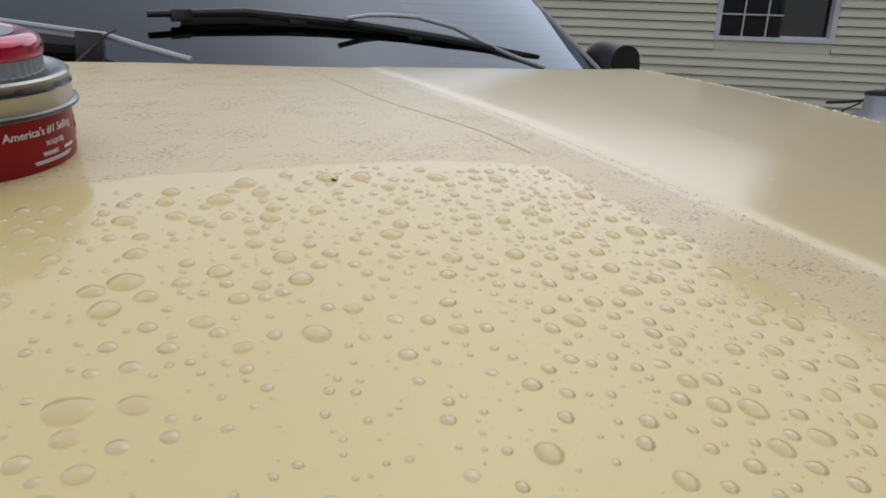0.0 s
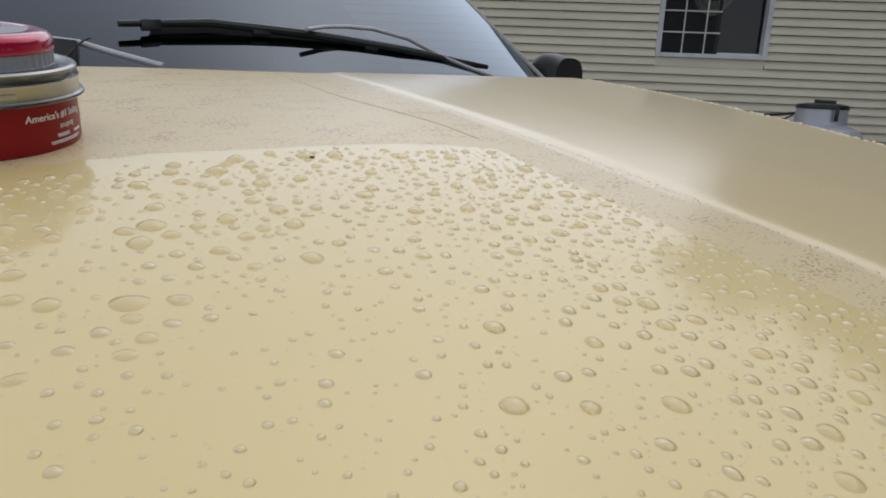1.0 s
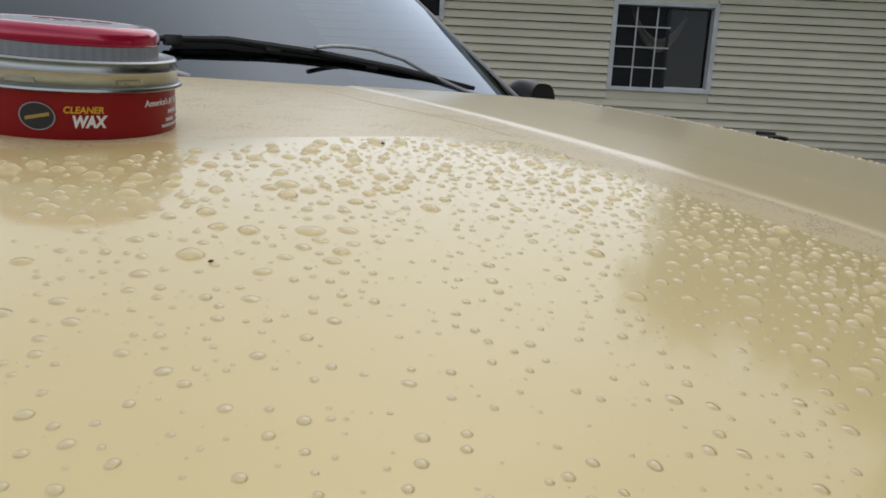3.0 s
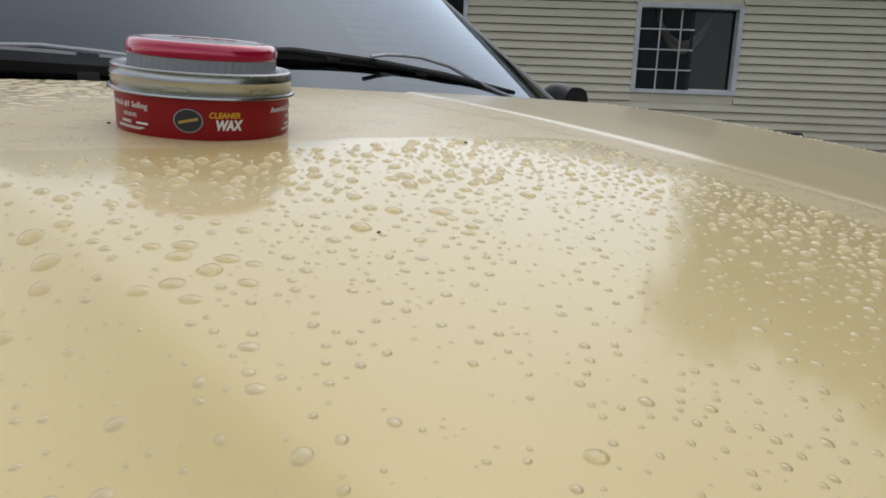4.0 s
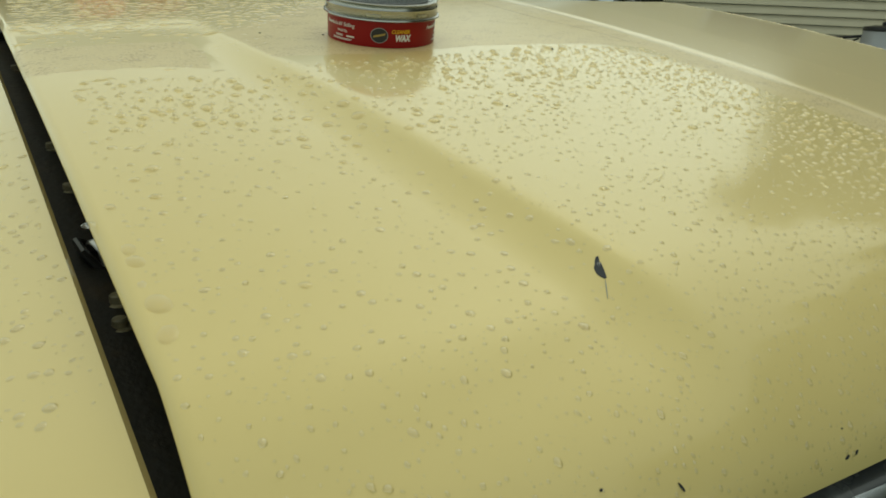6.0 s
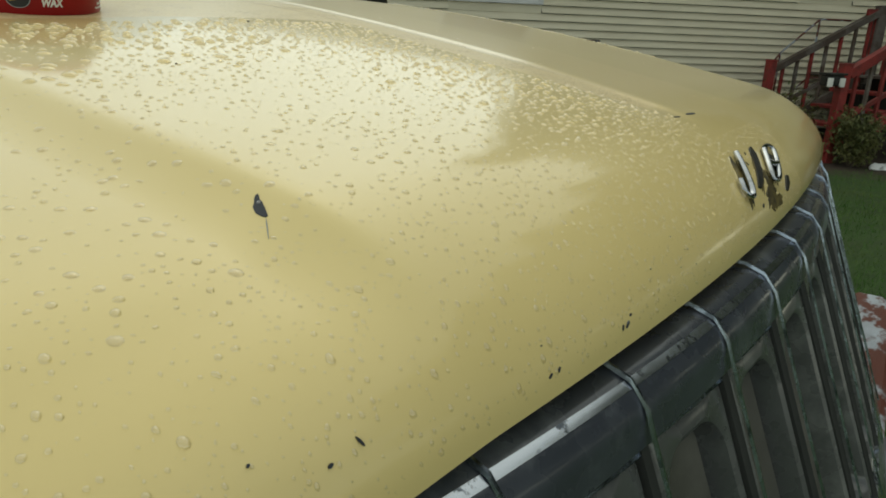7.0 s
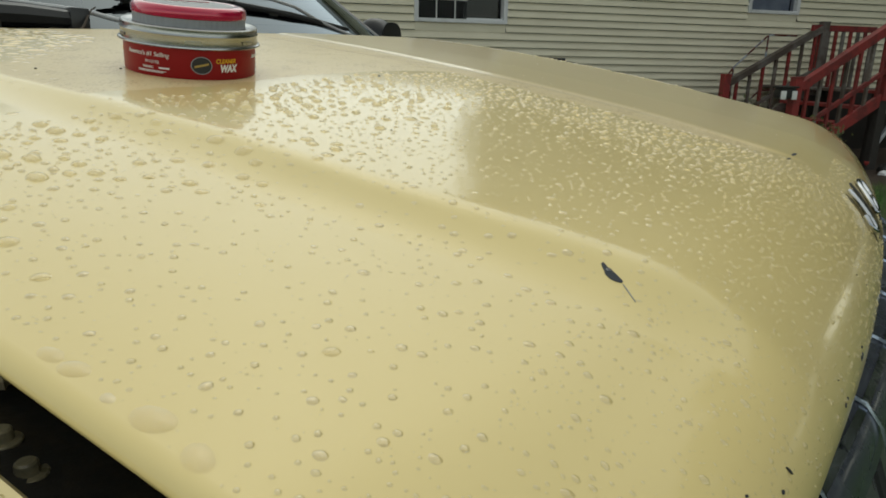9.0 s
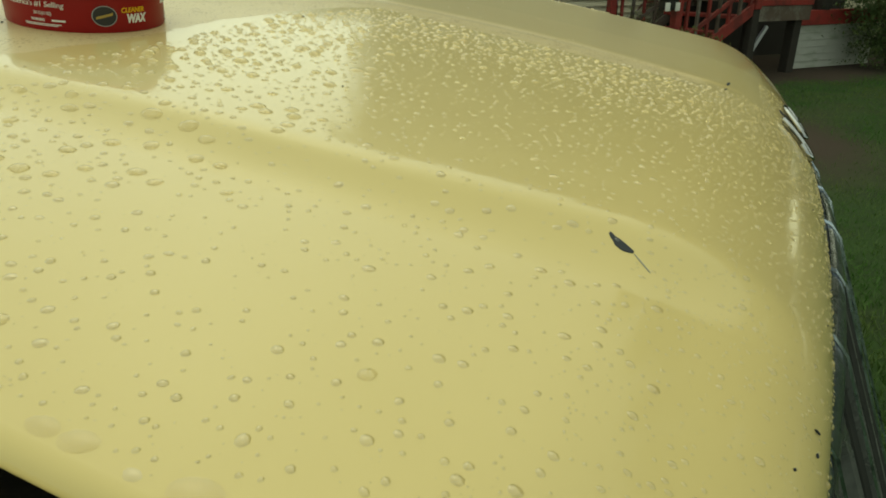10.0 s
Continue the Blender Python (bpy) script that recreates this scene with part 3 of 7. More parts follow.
def build_badge():
    """What is left of a slanted badge on the nose: a hook, an oval ring and dark residues, as plain shapes."""
    def place(pts, lift=0.0035):
        return [on_skin(x, y, lift) for x, y in pts]

    def soften(pts, closed):
        out = []
        n = len(pts)
        for i in range(n if closed else n - 1):
            p0, p1, p2, p3 = (pts[(i + k) % n] if closed else pts[min(max(i + k, 0), n - 1)] for k in (-1, 0, 1, 2))
            for s in range(5):
                t = s / 5
                out.append(tuple(0.5 * (2 * b + (c - a) * t + (2 * a - 5 * b + 4 * c - d) * t * t + (3 * b - a - 3 * c + d) * t ** 3) for a, b, c, d in zip(p0, p1, p2, p3)))
        out.append(out[0] if closed else pts[-1])
        return out
    bm = bmesh.new()
    tube(bm, place(soften([(0.287, -0.1445), (0.277, -0.152), (0.266, -0.160), (0.257, -0.1665), (0.249, -0.1700), (0.241, -0.1695), (0.238, -0.1650), (0.244, -0.1600)], False)), 0.0027, 10, 0.8)
    carpart("badge_piece", bm, M_BADGE, hood, "chrome hook-shaped badge piece")
    ring = soften([(0.366, -0.1525), (0.350, -0.1590), (0.334, -0.1665), (0.330, -0.1712), (0.342, -0.1722), (0.358, -0.1690), (0.380, -0.1612), (0.392, -0.1545), (0.384, -0.1510)], True)
    bm = bmesh.new()
    tube(bm, place(ring), 0.0026, 10, 0.8, cap=False)
    bmesh.ops.remove_doubles(bm, verts=bm.verts, dist=1e-5)
    carpart("badge_piece", bm, M_BADGE, hood, "chrome oval badge piece")
    bm = bmesh.new()
    tube(bm, place([(0.346, -0.1605), (0.356, -0.1635), (0.370, -0.1648)]), 0.0026, 8)
    carpart("badge_piece", bm, M_BADGE, hood)
    for pts, lab in (([(0.347, -0.1455), (0.338, -0.1462), (0.329, -0.1500), (0.321, -0.1550), (0.312, -0.1592), (0.298, -0.1640), (0.284, -0.1690), (0.290, -0.1706), (0.304, -0.1682), (0.318, -0.1640), (0.331, -0.1580), (0.342, -0.1520)], "dark residue of a lost badge piece"), ([(0.386, -0.1735), (0.376, -0.1762), (0.366, -0.1790), (0.372, -0.1800), (0.388, -0.1778), (0.394, -0.1745)], "dark oval residue of a lost badge piece"), ([(0.374, -0.1545), (0.345, -0.1640), (0.336, -0.1702), (0.352, -0.1690), (0.382, -0.1590)], "dark dirt inside the badge")):
        carpart("badge_residue", skin_patch(pts, 0.0014), M_DULL, hood, lab, smooth=False)
    for cx, cy, rx, ry, a in ((0.312, -0.1625, 0.034, 0.006, 24), (0.326, -0.1690, 0.014, 0.0060, 0), (0.322, -0.1745, 0.012, 0.0050, 0), (0.318, -0.1790, 0.011, 0.0036, 0), (0.306, -0.1800, 0.006, 0.0030, 0), (0.312, -0.1762, 0.028, 0.0045, 6), (0.333, -0.1805, 0.018, 0.0022, 0), (0.262, -0.1600, 0.030, 0.008, 34), (0.362, -0.1620, 0.036, 0.0085, 20)):
        carpart("badge_stain", skin_patch(blob(cx, cy, rx, ry, radians(a), rnd), 0.0004), M_STAIN, hood, "olive-brown stain round the badge", smooth=False)
    for x, y, l in ((0.292, -0.1470, 0.004), (0.268, -0.1695, 0.006), (0.252, -0.1728, 0.005), (0.30, -0.1545, 0.004), (0.318, -0.1478, 0.004), (0.275, -0.1775, 0.006)):
        carpart("badge_residue", skin_patch(streak(x, y, l, l * 0.5, rnd.uniform(0, 3), rnd), 0.0005), M_DULL, hood, smooth=False)


build_badge()


# ---- front wings, cowl, glass, cabin ----
def wing(side):
    """A front wing: flat top strip beside the bonnet gap, rounded shoulder, upright flank with a wheel arch cut."""
    bm = bmesh.new()
    rows = []
    for j in range(60):
        y = -0.10 + (1.55 + 0.10) * j / 59
        edge = XC + side * (edge_u(y) + 0.0095)
        zt = top_z(XC + side * edge_u(y), min(y, 0.75)) - 0.032
        nose = smooth(0.0, -0.11, y)
        row = [(edge, y, zt - 0.10), (edge, y, zt - 0.004), (edge + side * 0.003, y, zt)]
        for k in range(1, 13):
            a = radians(90) * k / 12
            row.append((edge + side * (0.003 + 0.115 + 0.055 * math.sin(a) - 0.10 * nose * (k / 12)), y, zt - 0.022 - 0.05 * (1 - math.cos(a)) - 0.02 * nose))
        arch = 0.36 - (y - 0.55) ** 2
        low = 0.42 if arch <= 0.22 else min(0.30 + math.sqrt(max(0.1521 - (y - 0.55) ** 2, 0.0)), 0.72)
        for z in (zt - 0.2, zt - 0.3, max(low, 0.42)):
            row.append((row[-1][0] if z != max(low, 0.42) else row[-1][0] - side * 0.004, y, z))
        rows.append([Vector(p) for p in row])
    grid(bm, rows)
    carpart("wing", bm, M_BODY, car, "wet yellow front wing")


wing(-1)
wing(1)


def gutter(side):
    """The black channel under the gap between bonnet and wing, with bolts and a clip."""
    bm = bmesh.new()
    rows = []
    for j in range(40):
        y = -0.04 + 1.0 * j / 39
        x = XC + side * (edge_u(y) - 0.03)
        z = top_z(XC + side * edge_u(y), min(y, 0.75)) - 0.05
        rows.append([Vector((x - side * 0.03, y, z - 0.03)), Vector((x, y, z - 0.004)), Vector((x + side * 0.03, y, z)), Vector((x + side * 0.048, y, z + 0.004))])
    grid(bm, rows)
    g = carpart("bonnet_gutter", bm, M_DULL, car, "black grimy channel beside the bonnet")
    for y in (0.124, 0.101, 0.274, 0.355, 0.60):
        x = XC + side * (edge_u(y) - (0.0085 if y > 0.11 else 0.005))
        z = top_z(XC + side * edge_u(y), y) - 0.053
        bm = bmesh.new()
        m = Matrix.Translation((x, y, z))
        lathe(bm, [(0.0075, -0.002), (0.0075, 0.001), (0.0070, 0.0016), (0.0045, 0.0018), (0.0042, 0.006), (0.0034, 0.0068)], 16, m=m)
        carpart("bolt", bm, M_GRIME, g, "grimy blackened bolt head and washer")
    # spring clip: a bright rounded tongue in a dark loop
    y = 0.176
    x = XC + side * (edge_u(y) - 0.010)
    z = top_z(XC + side * edge_u(y), y) - 0.050
    bm = bmesh.new()
    tube(bm, [(x - side * 0.004, y - 0.010, z - 0.004), (x - side * 0.003, y - 0.008, z + 0.005), (x, y - 0.002, z + 0.009), (x + side * 0.002, y + 0.006, z + 0.006), (x + side * 0.003, y + 0.010, z - 0.003)], 0.0058, 12, 0.5)
    carpart("clip", bm, M_STEEL, g, "light metal clip")
    bm = bmesh.new()
    tube(bm, [(x + side * 0.002, y - 0.014, z - 0.006), (x + side * 0.010, y - 0.010, z + 0.006), (x + side * 0.012, y + 0.004, z + 0.009), (x + side * 0.008, y + 0.015, z + 0.004), (x - side * 0.002, y + 0.018, z - 0.006)], 0.0028, 8)
    carpart("clip_loop", bm, M_BLACK, g, "black rubber loop round the clip")
    # remains of pale sealant under the bonnet edge
    for y, l, w in ((0.156, 0.014, 0.009), (0.172, 0.012, 0.009), (0.192, 0.014, 0.010)):
        z = top_z(XC + side * edge_u(y), y) - 0.046
        bm = bmesh.new()
        lathe(bm, [(0.0085, -0.003), (0.0080, 0.0005), (0.0062, 0.0022), (0.0003, 0.0028)], 28, m=Matrix.Translation((XC + side * (edge_u(y) - 0.026), y, z)) @ Matrix.Diagonal((w / 0.0085 * 0.6, l / 0.0085 * 0.6, 1, 1)))
        for v in bm.verts:
            k = math.sin(v.co.y * 700 + y * 90) * math.cos(v.co.x * 520)
            v.co.x += 0.0018 * k
            v.co.y += 0.0022 * math.sin(v.co.x * 610)
        carpart("sealant", bm, M_SEALANT, g, "pale dirty blob of sealant")


gutter(-1)
gutter(1)


XW = 0.30


def glass_y(u, z):
    return 0.72 + 0.40 * u * u + (z - 1.065) / 0.63


def glass_half(z):
    return 0.672 + 0.10 * (z - 1.1)


def build_cabin():
    # cowl panel below the glass
    bm = bmesh.new()
    rows = []
    for k in range(41):
        u = -0.80 + 1.54 * k / 40
        yr = rear_y(u)
        x = XC + u
        z = top_z(x, yr) - 0.012
        yg = glass_y(x - XW, 1.055 + 0.022 * u)
        rows.append([Vector((x, yr - 0.03, z - 0.05)), Vector((x, yr + 0.006, z - 0.022)), Vector((x, yr + 0.02, z - 0.03)), Vector((x, max(yg, yr + 0.04), 1.05 + 0.022 * u - 0.012)), Vector((x, max(yg, yr + 0.04) + 0.02, 1.05 + 0.022 * u))])
    grid(bm, rows)
    carpart("cowl", bm, M_BLACK, car, "black cowl panel under the windscreen")
    # glass
    bm = bmesh.new()
    rows = []
    for j in range(13):
        z = 1.055 + 0.52 * j / 12
        half = glass_half(z)
        rows.append([Vector((XW + half * (k / 12 - 1), glass_y(half * (k / 12 - 1), z), z + 0.022 * half * (k / 12 - 1))) for k in range(25)])
    grid(bm, rows)
    glass = carpart("windscreen", bm, M_WINDSHIELD, car, "raked curved windscreen glass")
    glass.visible_shadow = False
    # pillars and trims
    for side in (-1, 1):
        for off, r, mat, name in ((0.010, 0.013, M_BLACK, "windscreen_trim"), (0.026, 0.013, M_BODY, "pillar")):
            bm = bmesh.new()
            pts = []
            for j in range(13):
                z = 1.03 + 0.545 * j / 12
                half = glass_half(z) + off
                pts.append((XW + side * half, glass_y(half, z) + off * 0.9, z + 0.022 * side * half))
            tube(bm, pts, r, 10, 0.6)
            carpart(name, bm, mat, car)
    # roof
    bm = bmesh.new()
    rows = []
    for j in range(9):
        y = 1.62 + 2.0 * j / 8
        rows.append([Vector((XC + 0.62 * (k / 10 - 1), y + 0.25 * (k / 10 - 1) ** 2 * (1 - j / 8), 1.585 + 0.03 * math.sin(math.pi * j / 8) - 0.05 * (k / 10 - 1) ** 4)) for k in range(21)])
    top = rows
    grid(bm, top)
    grid(bm, [[p - Vector((0, 0, 0.03)) for p in r] for r in top])
    carpart("roof", bm, M_BODY, car)
    # flanks behind the wings and the tail
    for side in (-1, 1):
        bm = bmesh.new()
        x = XC + side * 0.885
        grid(bm, [[Vector((x + dx * side, y, z)) for y in (1.55, 2.2, 2.9, 3.7)] for z, dx in ((0.42, -0.02), (0.6, 0.0), (0.95, 0.0), (1.05, -0.03), (1.09, -0.06))])
        grid(bm, [[Vector((x + side * (-0.06 - 0.2 * t), y, 1.09 + 0.49 * t)) for y in (1.75, 2.6, 2.68, 3.7)] for t in (0, 0.15)])
        grid(bm, [[Vector((x + side * (-0.06 - 0.2 * t), y + 0.3 * t, 1.09 + 0.49 * t)) for y in (2.58, 2.66)] for t in (0, 1)])
        grid(bm, [[Vector((x + side * (-0.06 - 0.2 * t), y, 1.09 + 0.49 * t)) for y in (3.25, 3.7 - 0.06 * t)] for t in (0, 0.5, 1)])
        carpart("body_side", bm, M_BODY, car)
        for ya, yb, sa, sb in ((1.82, 2.60, 0.42, 0.30), (2.68, 3.25, 0.30, 0.0)):
            bm = bmesh.new()
            grid(bm, [[Vector((x + side * (-0.065 - 0.2 * t), ya + sa * (t - 0.12), 1.09 + 0.49 * t)), Vector((x + side * (-0.065 - 0.2 * t), yb + sb * (t - 0.12), 1.09 + 0.49 * t))] for t in (0.12, 0.5, 0.97)])
            carpart("side_window", bm, M_WINDSHIELD, car)
    bm = bmesh.new()
    grid(bm, [[Vector((XC + w * (k / 5 - 1), 3.7 - 0.06 * max(z - 1.09, 0) / 0.49 + 0.02 * (1 - (k / 5 - 1) ** 2), z)) for k in range(11)] for z, w in ((0.42, 0.865), (0.6, 0.885), (0.95, 0.885), (1.09, 0.825), (1.58, 0.625))])
    carpart("tail", bm, M_BODY, car)
    # dashboard, seats and floor
    bm = bmesh.new()
    rows = []
    for k in range(21):
        u = -0.62 + 1.24 * k / 20
        y = 0.80 + 0.5 * u * u
        rows.append([Vector((XC + u, y, 1.03)), Vector((XC + u, y + 0.05, 1.045)), Vector((XC + u, 1.35, 1.06)), Vector((XC + u, 1.42, 1.02)), Vector((XC + u, 1.40, 0.75))])
    grid(bm, rows)
    carpart("dashboard", bm, M_DULL, car, "dark dashboard")
    bm = bmesh.new()
    box(bm, XC - 0.84, XC + 0.84, 0.3, 3.68, 0.38, 0.42)
    carpart("floor_pan", bm, M_DULL, car)
    for sx in (-0.34, 0.34):
        bm = bmesh.new()
        box(bm, XC + sx - 0.24, XC + sx + 0.24, 1.75, 2.2, 0.6, 0.78, 0.04)
        box(bm, XC + sx - 0.23, XC + sx + 0.23, 2.15, 2.29, 0.7, 1.3, 0.05)
        carpart("seat", bm, M_DULL, car, "dark seat")
    for sx in (-0.78, 0.78):
        for y in (0.55, 3.0):
            bm = bmesh.new()
            m = Matrix.Translation((XC + sx, y, 0.34)) @ pose(0, 0, 0, 0, 90, 0)
            lathe(bm, [(0.19, -0.10), (0.31, -0.105), (0.335, -0.08), (0.34, 0), (0.335, 0.08), (0.31, 0.105), (0.19, 0.10)], 32, m=m)
            w = carpart("wheel", bm, M_RUBBER, car, "black tyre")
            bm = bmesh.new()
            lathe(bm, [(0.19, -0.09), (0.18, -0.02), (0.07, 0.0), (0.06, 0.03), (0.18, 0.04), (0.19, 0.09)], 24, m=m)
            carpart("rim", bm, M_STEEL, w)
    # door mirror
    for side in (1, -1):
        bm = bmesh.new()
        rows = []
        for j in range(7):
            t = j / 6
            s = math.sin(math.pi * (0.12 + 0.5 * t)) if j else 0.8
            rows.append([Vector((XC + side * 0.832 + 0.058 * s * math.copysign(abs(math.cos(a)) ** 0.7, math.cos(a)), 1.06 + 0.08 * t, 1.113 + 0.064 * s * math.copysign(abs(math.sin(a)) ** 0.75, math.sin(a)))) for a in [2 * math.pi * k / 28 for k in range(29)]])
        grid(bm, rows)
        bmesh.ops.remove_doubles(bm, verts=bm.verts, dist=1e-5)
        bmesh.ops.holes_fill(bm, edges=[e for e in bm.edges if e.is_boundary])
        mir = carpart("door_mirror", bm, M_BLACK, car, "scuffed black door mirror housing")
        bm = bmesh.new()
        beam(bm, (XC + side * 0.66, 1.14, 1.07), (XC + side * 0.77, 1.11, 1.08), 0.04, 0.03, 0.008)
        carpart("mirror_arm", bm, M_BLACK, mir)


build_cabin()


def build_wiper(arm_pts, blade_pts, thick, label):
    bm = bmesh.new()
    tube(bm, arm_pts, [0.0036 + 0.0014 * i / len(arm_pts) for i in range(len(arm_pts))], 8, 0.75)
    arm = carpart("wiper_arm", bm, M_ARM, car, "silver wiper arm")
    fine = []
    for a, b in zip(blade_pts, blade_pts[1:]):
        fine += [Vector(a).lerp(Vector(b), i / 6) for i in range(6)]
    fine.append(Vector(blade_pts[-1]))
    n = len(fine)
    bm = bmesh.new()
    tube(bm, fine, [thick * (0.55 + 0.45 * math.sin(math.pi * (i + 0.5) / n)) for i in range(n)], 8, 1.0)
    carpart("wiper_blade", bm, M_BLACK, arm, label)
    for i in range(2, n - 1, 7):
        d = (fine[i + 1] - fine[i - 1]).normalized()
        bm = bmesh.new()
        beam(bm, fine[i] - d * 0.012 + Vector((0, 0, -0.002)), fine[i] + d * 0.012 + Vector((0, 0, -0.002)), thick * 1.5, thick * 2.1, 0.002)
        carpart("blade_claw", bm, M_BLACK, arm)
    bm = bmesh.new()
    tube(bm, [p + Vector((0, 0.004, -0.006)) for p in fine[2:-2]], 0.004, 6, 2.0)
    carpart("blade_rubber", bm, M_RUBBER, arm)
    return arm


build_wiper([(0.383, 0.825, 1.155), (0.42, 0.84, 1.162), (0.461, 0.852, 1.166), (0.51, 0.86, 1.167), (0.575, 0.862, 1.158), (0.634, 0.858, 1.137), (0.688, 0.853, 1.121), (0.749, 0.85, 1.107)], [(0.144, 0.832, 1.142), (0.254, 0.837, 1.153), (0.389, 0.84, 1.15), (0.551, 0.847, 1.14), (0.673, 0.861, 1.129), (0.763, 0.882, 1.124)], 0.0065, "black wiper blade resting on the windscreen")
build_wiper([(-0.147, 0.865, 1.117), (-0.132, 0.871, 1.123), (-0.064, 0.856, 1.128), (0, 0.835, 1.125), (0.033, 0.82, 1.122), (0.061, 0.807, 1.119), (0.094, 0.793, 1.116), (0.124, 0.774, 1.107), (0.17, 0.748, 1.095)], [(-0.42, 0.955, 1.094), (-0.249, 0.876, 1.098), (-0.099, 0.832, 1.106), (0.018, 0.801, 1.106), (0.092, 0.781, 1.103)], 0.016, "black wiper blade below the windscreen")
bm = bmesh.new()
tube(bm, [(0.060, 0.750, 1.085), (0.072, 0.757, 1.096), (0.088, 0.772, 1.110), (0.095, 0.776, 1.1165), (0.104, 0.779, 1.121)], [0.0018, 0.0016, 0.0014, 0.0011, 0.0008], 6)
tagged(part("twig", bm, M_BARK), "thin brown dead twig caught behind the wiper arm", "twig")


# ---- grille, bumper ----
def front_y(u):
    return -0.197 + 0.2 * u * u


def build_front():
    def slant(bm):
        """The grille face runs forward towards its foot."""
        for v in bm.verts:
            z = v.co.z - 0.022 * (v.co.x - XC)
            v.co.y -= 0.40 * max(0.842 - z, 0.0)
        return bm

    def sheet(u0, u1, n, prof):
        """Sweep a (forward, height) profile along the bowed front."""
        bm = bmesh.new()
        grid(bm, [[Vector((XC + u0 + (u1 - u0) * k / n, front_y(u0 + (u1 - u0) * k / n) - f, h + 0.022 * (u0 + (u1 - u0) * k / n))) for f, h in prof] for k in range(n + 1)])
        return slant(bm)
    arc = [(-0.013 + 0.027 * math.sin(radians(a)), 0.842 + 0.027 * math.cos(radians(a))) for a in range(-10, 111, 10)]
    g = carpart("grille", sheet(-0.62, 0.62, 60, [(-0.09, 0.856), (-0.055, 0.862), (-0.036, 0.867), *arc, (0.004, 0.830)]), M_TOPBLACK, car, "tarnished dark grille with tall slots")
    # brighter flaked strip laid on the bend in place of its sky highlight
    carpart("edge_highlight", sheet(-0.62, 0.62, 60, [(-0.013 + 0.0275 * math.sin(radians(a)), 0.842 + 0.0275 * math.cos(radians(a))) for a in (28, 32, 36, 40)]), M_DARKCHROME, g, "worn chrome line added as the sky highlight on the grille top")
    carpart("grille_base", sheet(-0.62, 0.62, 40, [(-0.02, 0.58), (0.012, 0.575), (0.014, 0.55), (-0.03, 0.54)]), M_DARKCHROME, g)
    carpart("grille_backing", sheet(-0.62, 0.62, 40, [(-0.045, 0.84), (-0.045, 0.56)]), M_SLOT, g, "olive-grey panel behind the grille")
    pitch = 0.112
    ribs = [-0.006 - XC + pitch * k for k in range(-2, 9)]
    for k, u in enumerate(ribs):
        # olive rib between two slots
        y, z0 = front_y(u), 0.022 * u
        x = XC + u
        bm = bmesh.new()
        grid(bm, [[Vector((x + dx, y - f, z + z0)) for dx, f in ((-0.0055, -0.03), (-0.0030, 0.009), (0.0, 0.0125), (0.0030, 0.009), (0.0055, -0.03))] for z in (0.85, 0.84, 0.8, 0.7, 0.6, 0.575)])
        carpart("grille_bar", slant(bm), M_SEAM, g)
        # bright strip wrapped over the top edge, flared where it meets the bonnet
        bm = bmesh.new()
        path = [(-0.045, 0.8690), (-0.035, 0.8702), (-0.013, 0.8712), (0.003, 0.8655), (0.0125, 0.8535), (0.0165, 0.840), (0.0157, 0.75), (0.016, 0.58)]
        ws = (0.0050, 0.0024, 0.0016, 0.0016, 0.0016, 0.0014, 0.0012, 0.0011)
        grid(bm, [[Vector((x - w, y - f, z + z0)), Vector((x - w * 0.6, y - f - (0.002 if z < 0.86 else 0.0), z + z0 + (0.0025 if z > 0.86 else 0))), Vector((x + w * 0.6, y - f - (0.002 if z < 0.86 else 0), z + z0 + (0.0025 if z > 0.86 else 0))), Vector((x + w, y - f, z + z0))] for (f, z), w in zip(path, ws)])
        carpart("bright_strip", slant(bm), M_STRIP, g, "worn bright strip over the grille top")
    for k, u in enumerate(ribs[:-1]):
        # pressed frame with a rounded opening, filling the bay between two ribs
        uc = u + pitch / 2
        half, top, bot = pitch / 2 - 0.0056, 0.836, 0.580
        ow, otop, obot, r = 0.0385, 0.812, 0.592, 0.026

        def outline(w, zt, zb, rad):
            pts = []
            for cx, cz, a0 in ((w - rad, zt - rad, 0), (-w + rad, zt - rad, 90), (-w + rad * 0.5, zb + rad * 0.5, 180), (w - rad * 0.5, zb + rad * 0.5, 270)):
                rr = rad if cz > 0.7 else rad * 0.5
                for s in range(9):
                    a = radians(a0 + 90 * s / 8)
                    pts.append((cx + rr * math.cos(a), cz + rr * math.sin(a)))
            return pts + pts[:1]
        bm = bmesh.new()
        rows = []
        for w, zt, zb, rad, f in ((half, top, bot, 0.006, -0.012), (half, top, bot, 0.006, 0.004), (half - 0.003, top - 0.003, bot + 0.003, 0.008, 0.008), (ow + 0.006, otop + 0.006, obot - 0.004, r + 0.004, 0.009), (ow + 0.002, otop + 0.002, obot - 0.001, r + 0.001, 0.0065), (ow, otop, obot, r, 0.0), (ow - 0.002, otop - 0.002, obot + 0.002, r - 0.002, -0.012)):
            rows.append([Vector((XC + uc + px, front_y(uc + px) - f, pz + 0.022 * uc)) for px, pz in outline(w, zt, zb, rad)])
        grid(bm, rows)
        carpart("slot_frame", slant(bm), M_FRAMEDARK, g)
        # bright bead along the frame's top edge
        bm = bmesh.new()
        tube(bm, [(XC + uc + half * (s / 5 - 1), front_y(uc + half * (s / 5 - 1)) - 0.0090, 0.8300 + 0.022 * uc) for s in range(11)], 0.0016, 6)
        carpart("bright_bead", slant(bm), M_STRIP, g)
        # panel inside the slot
        bm = bmesh.new()
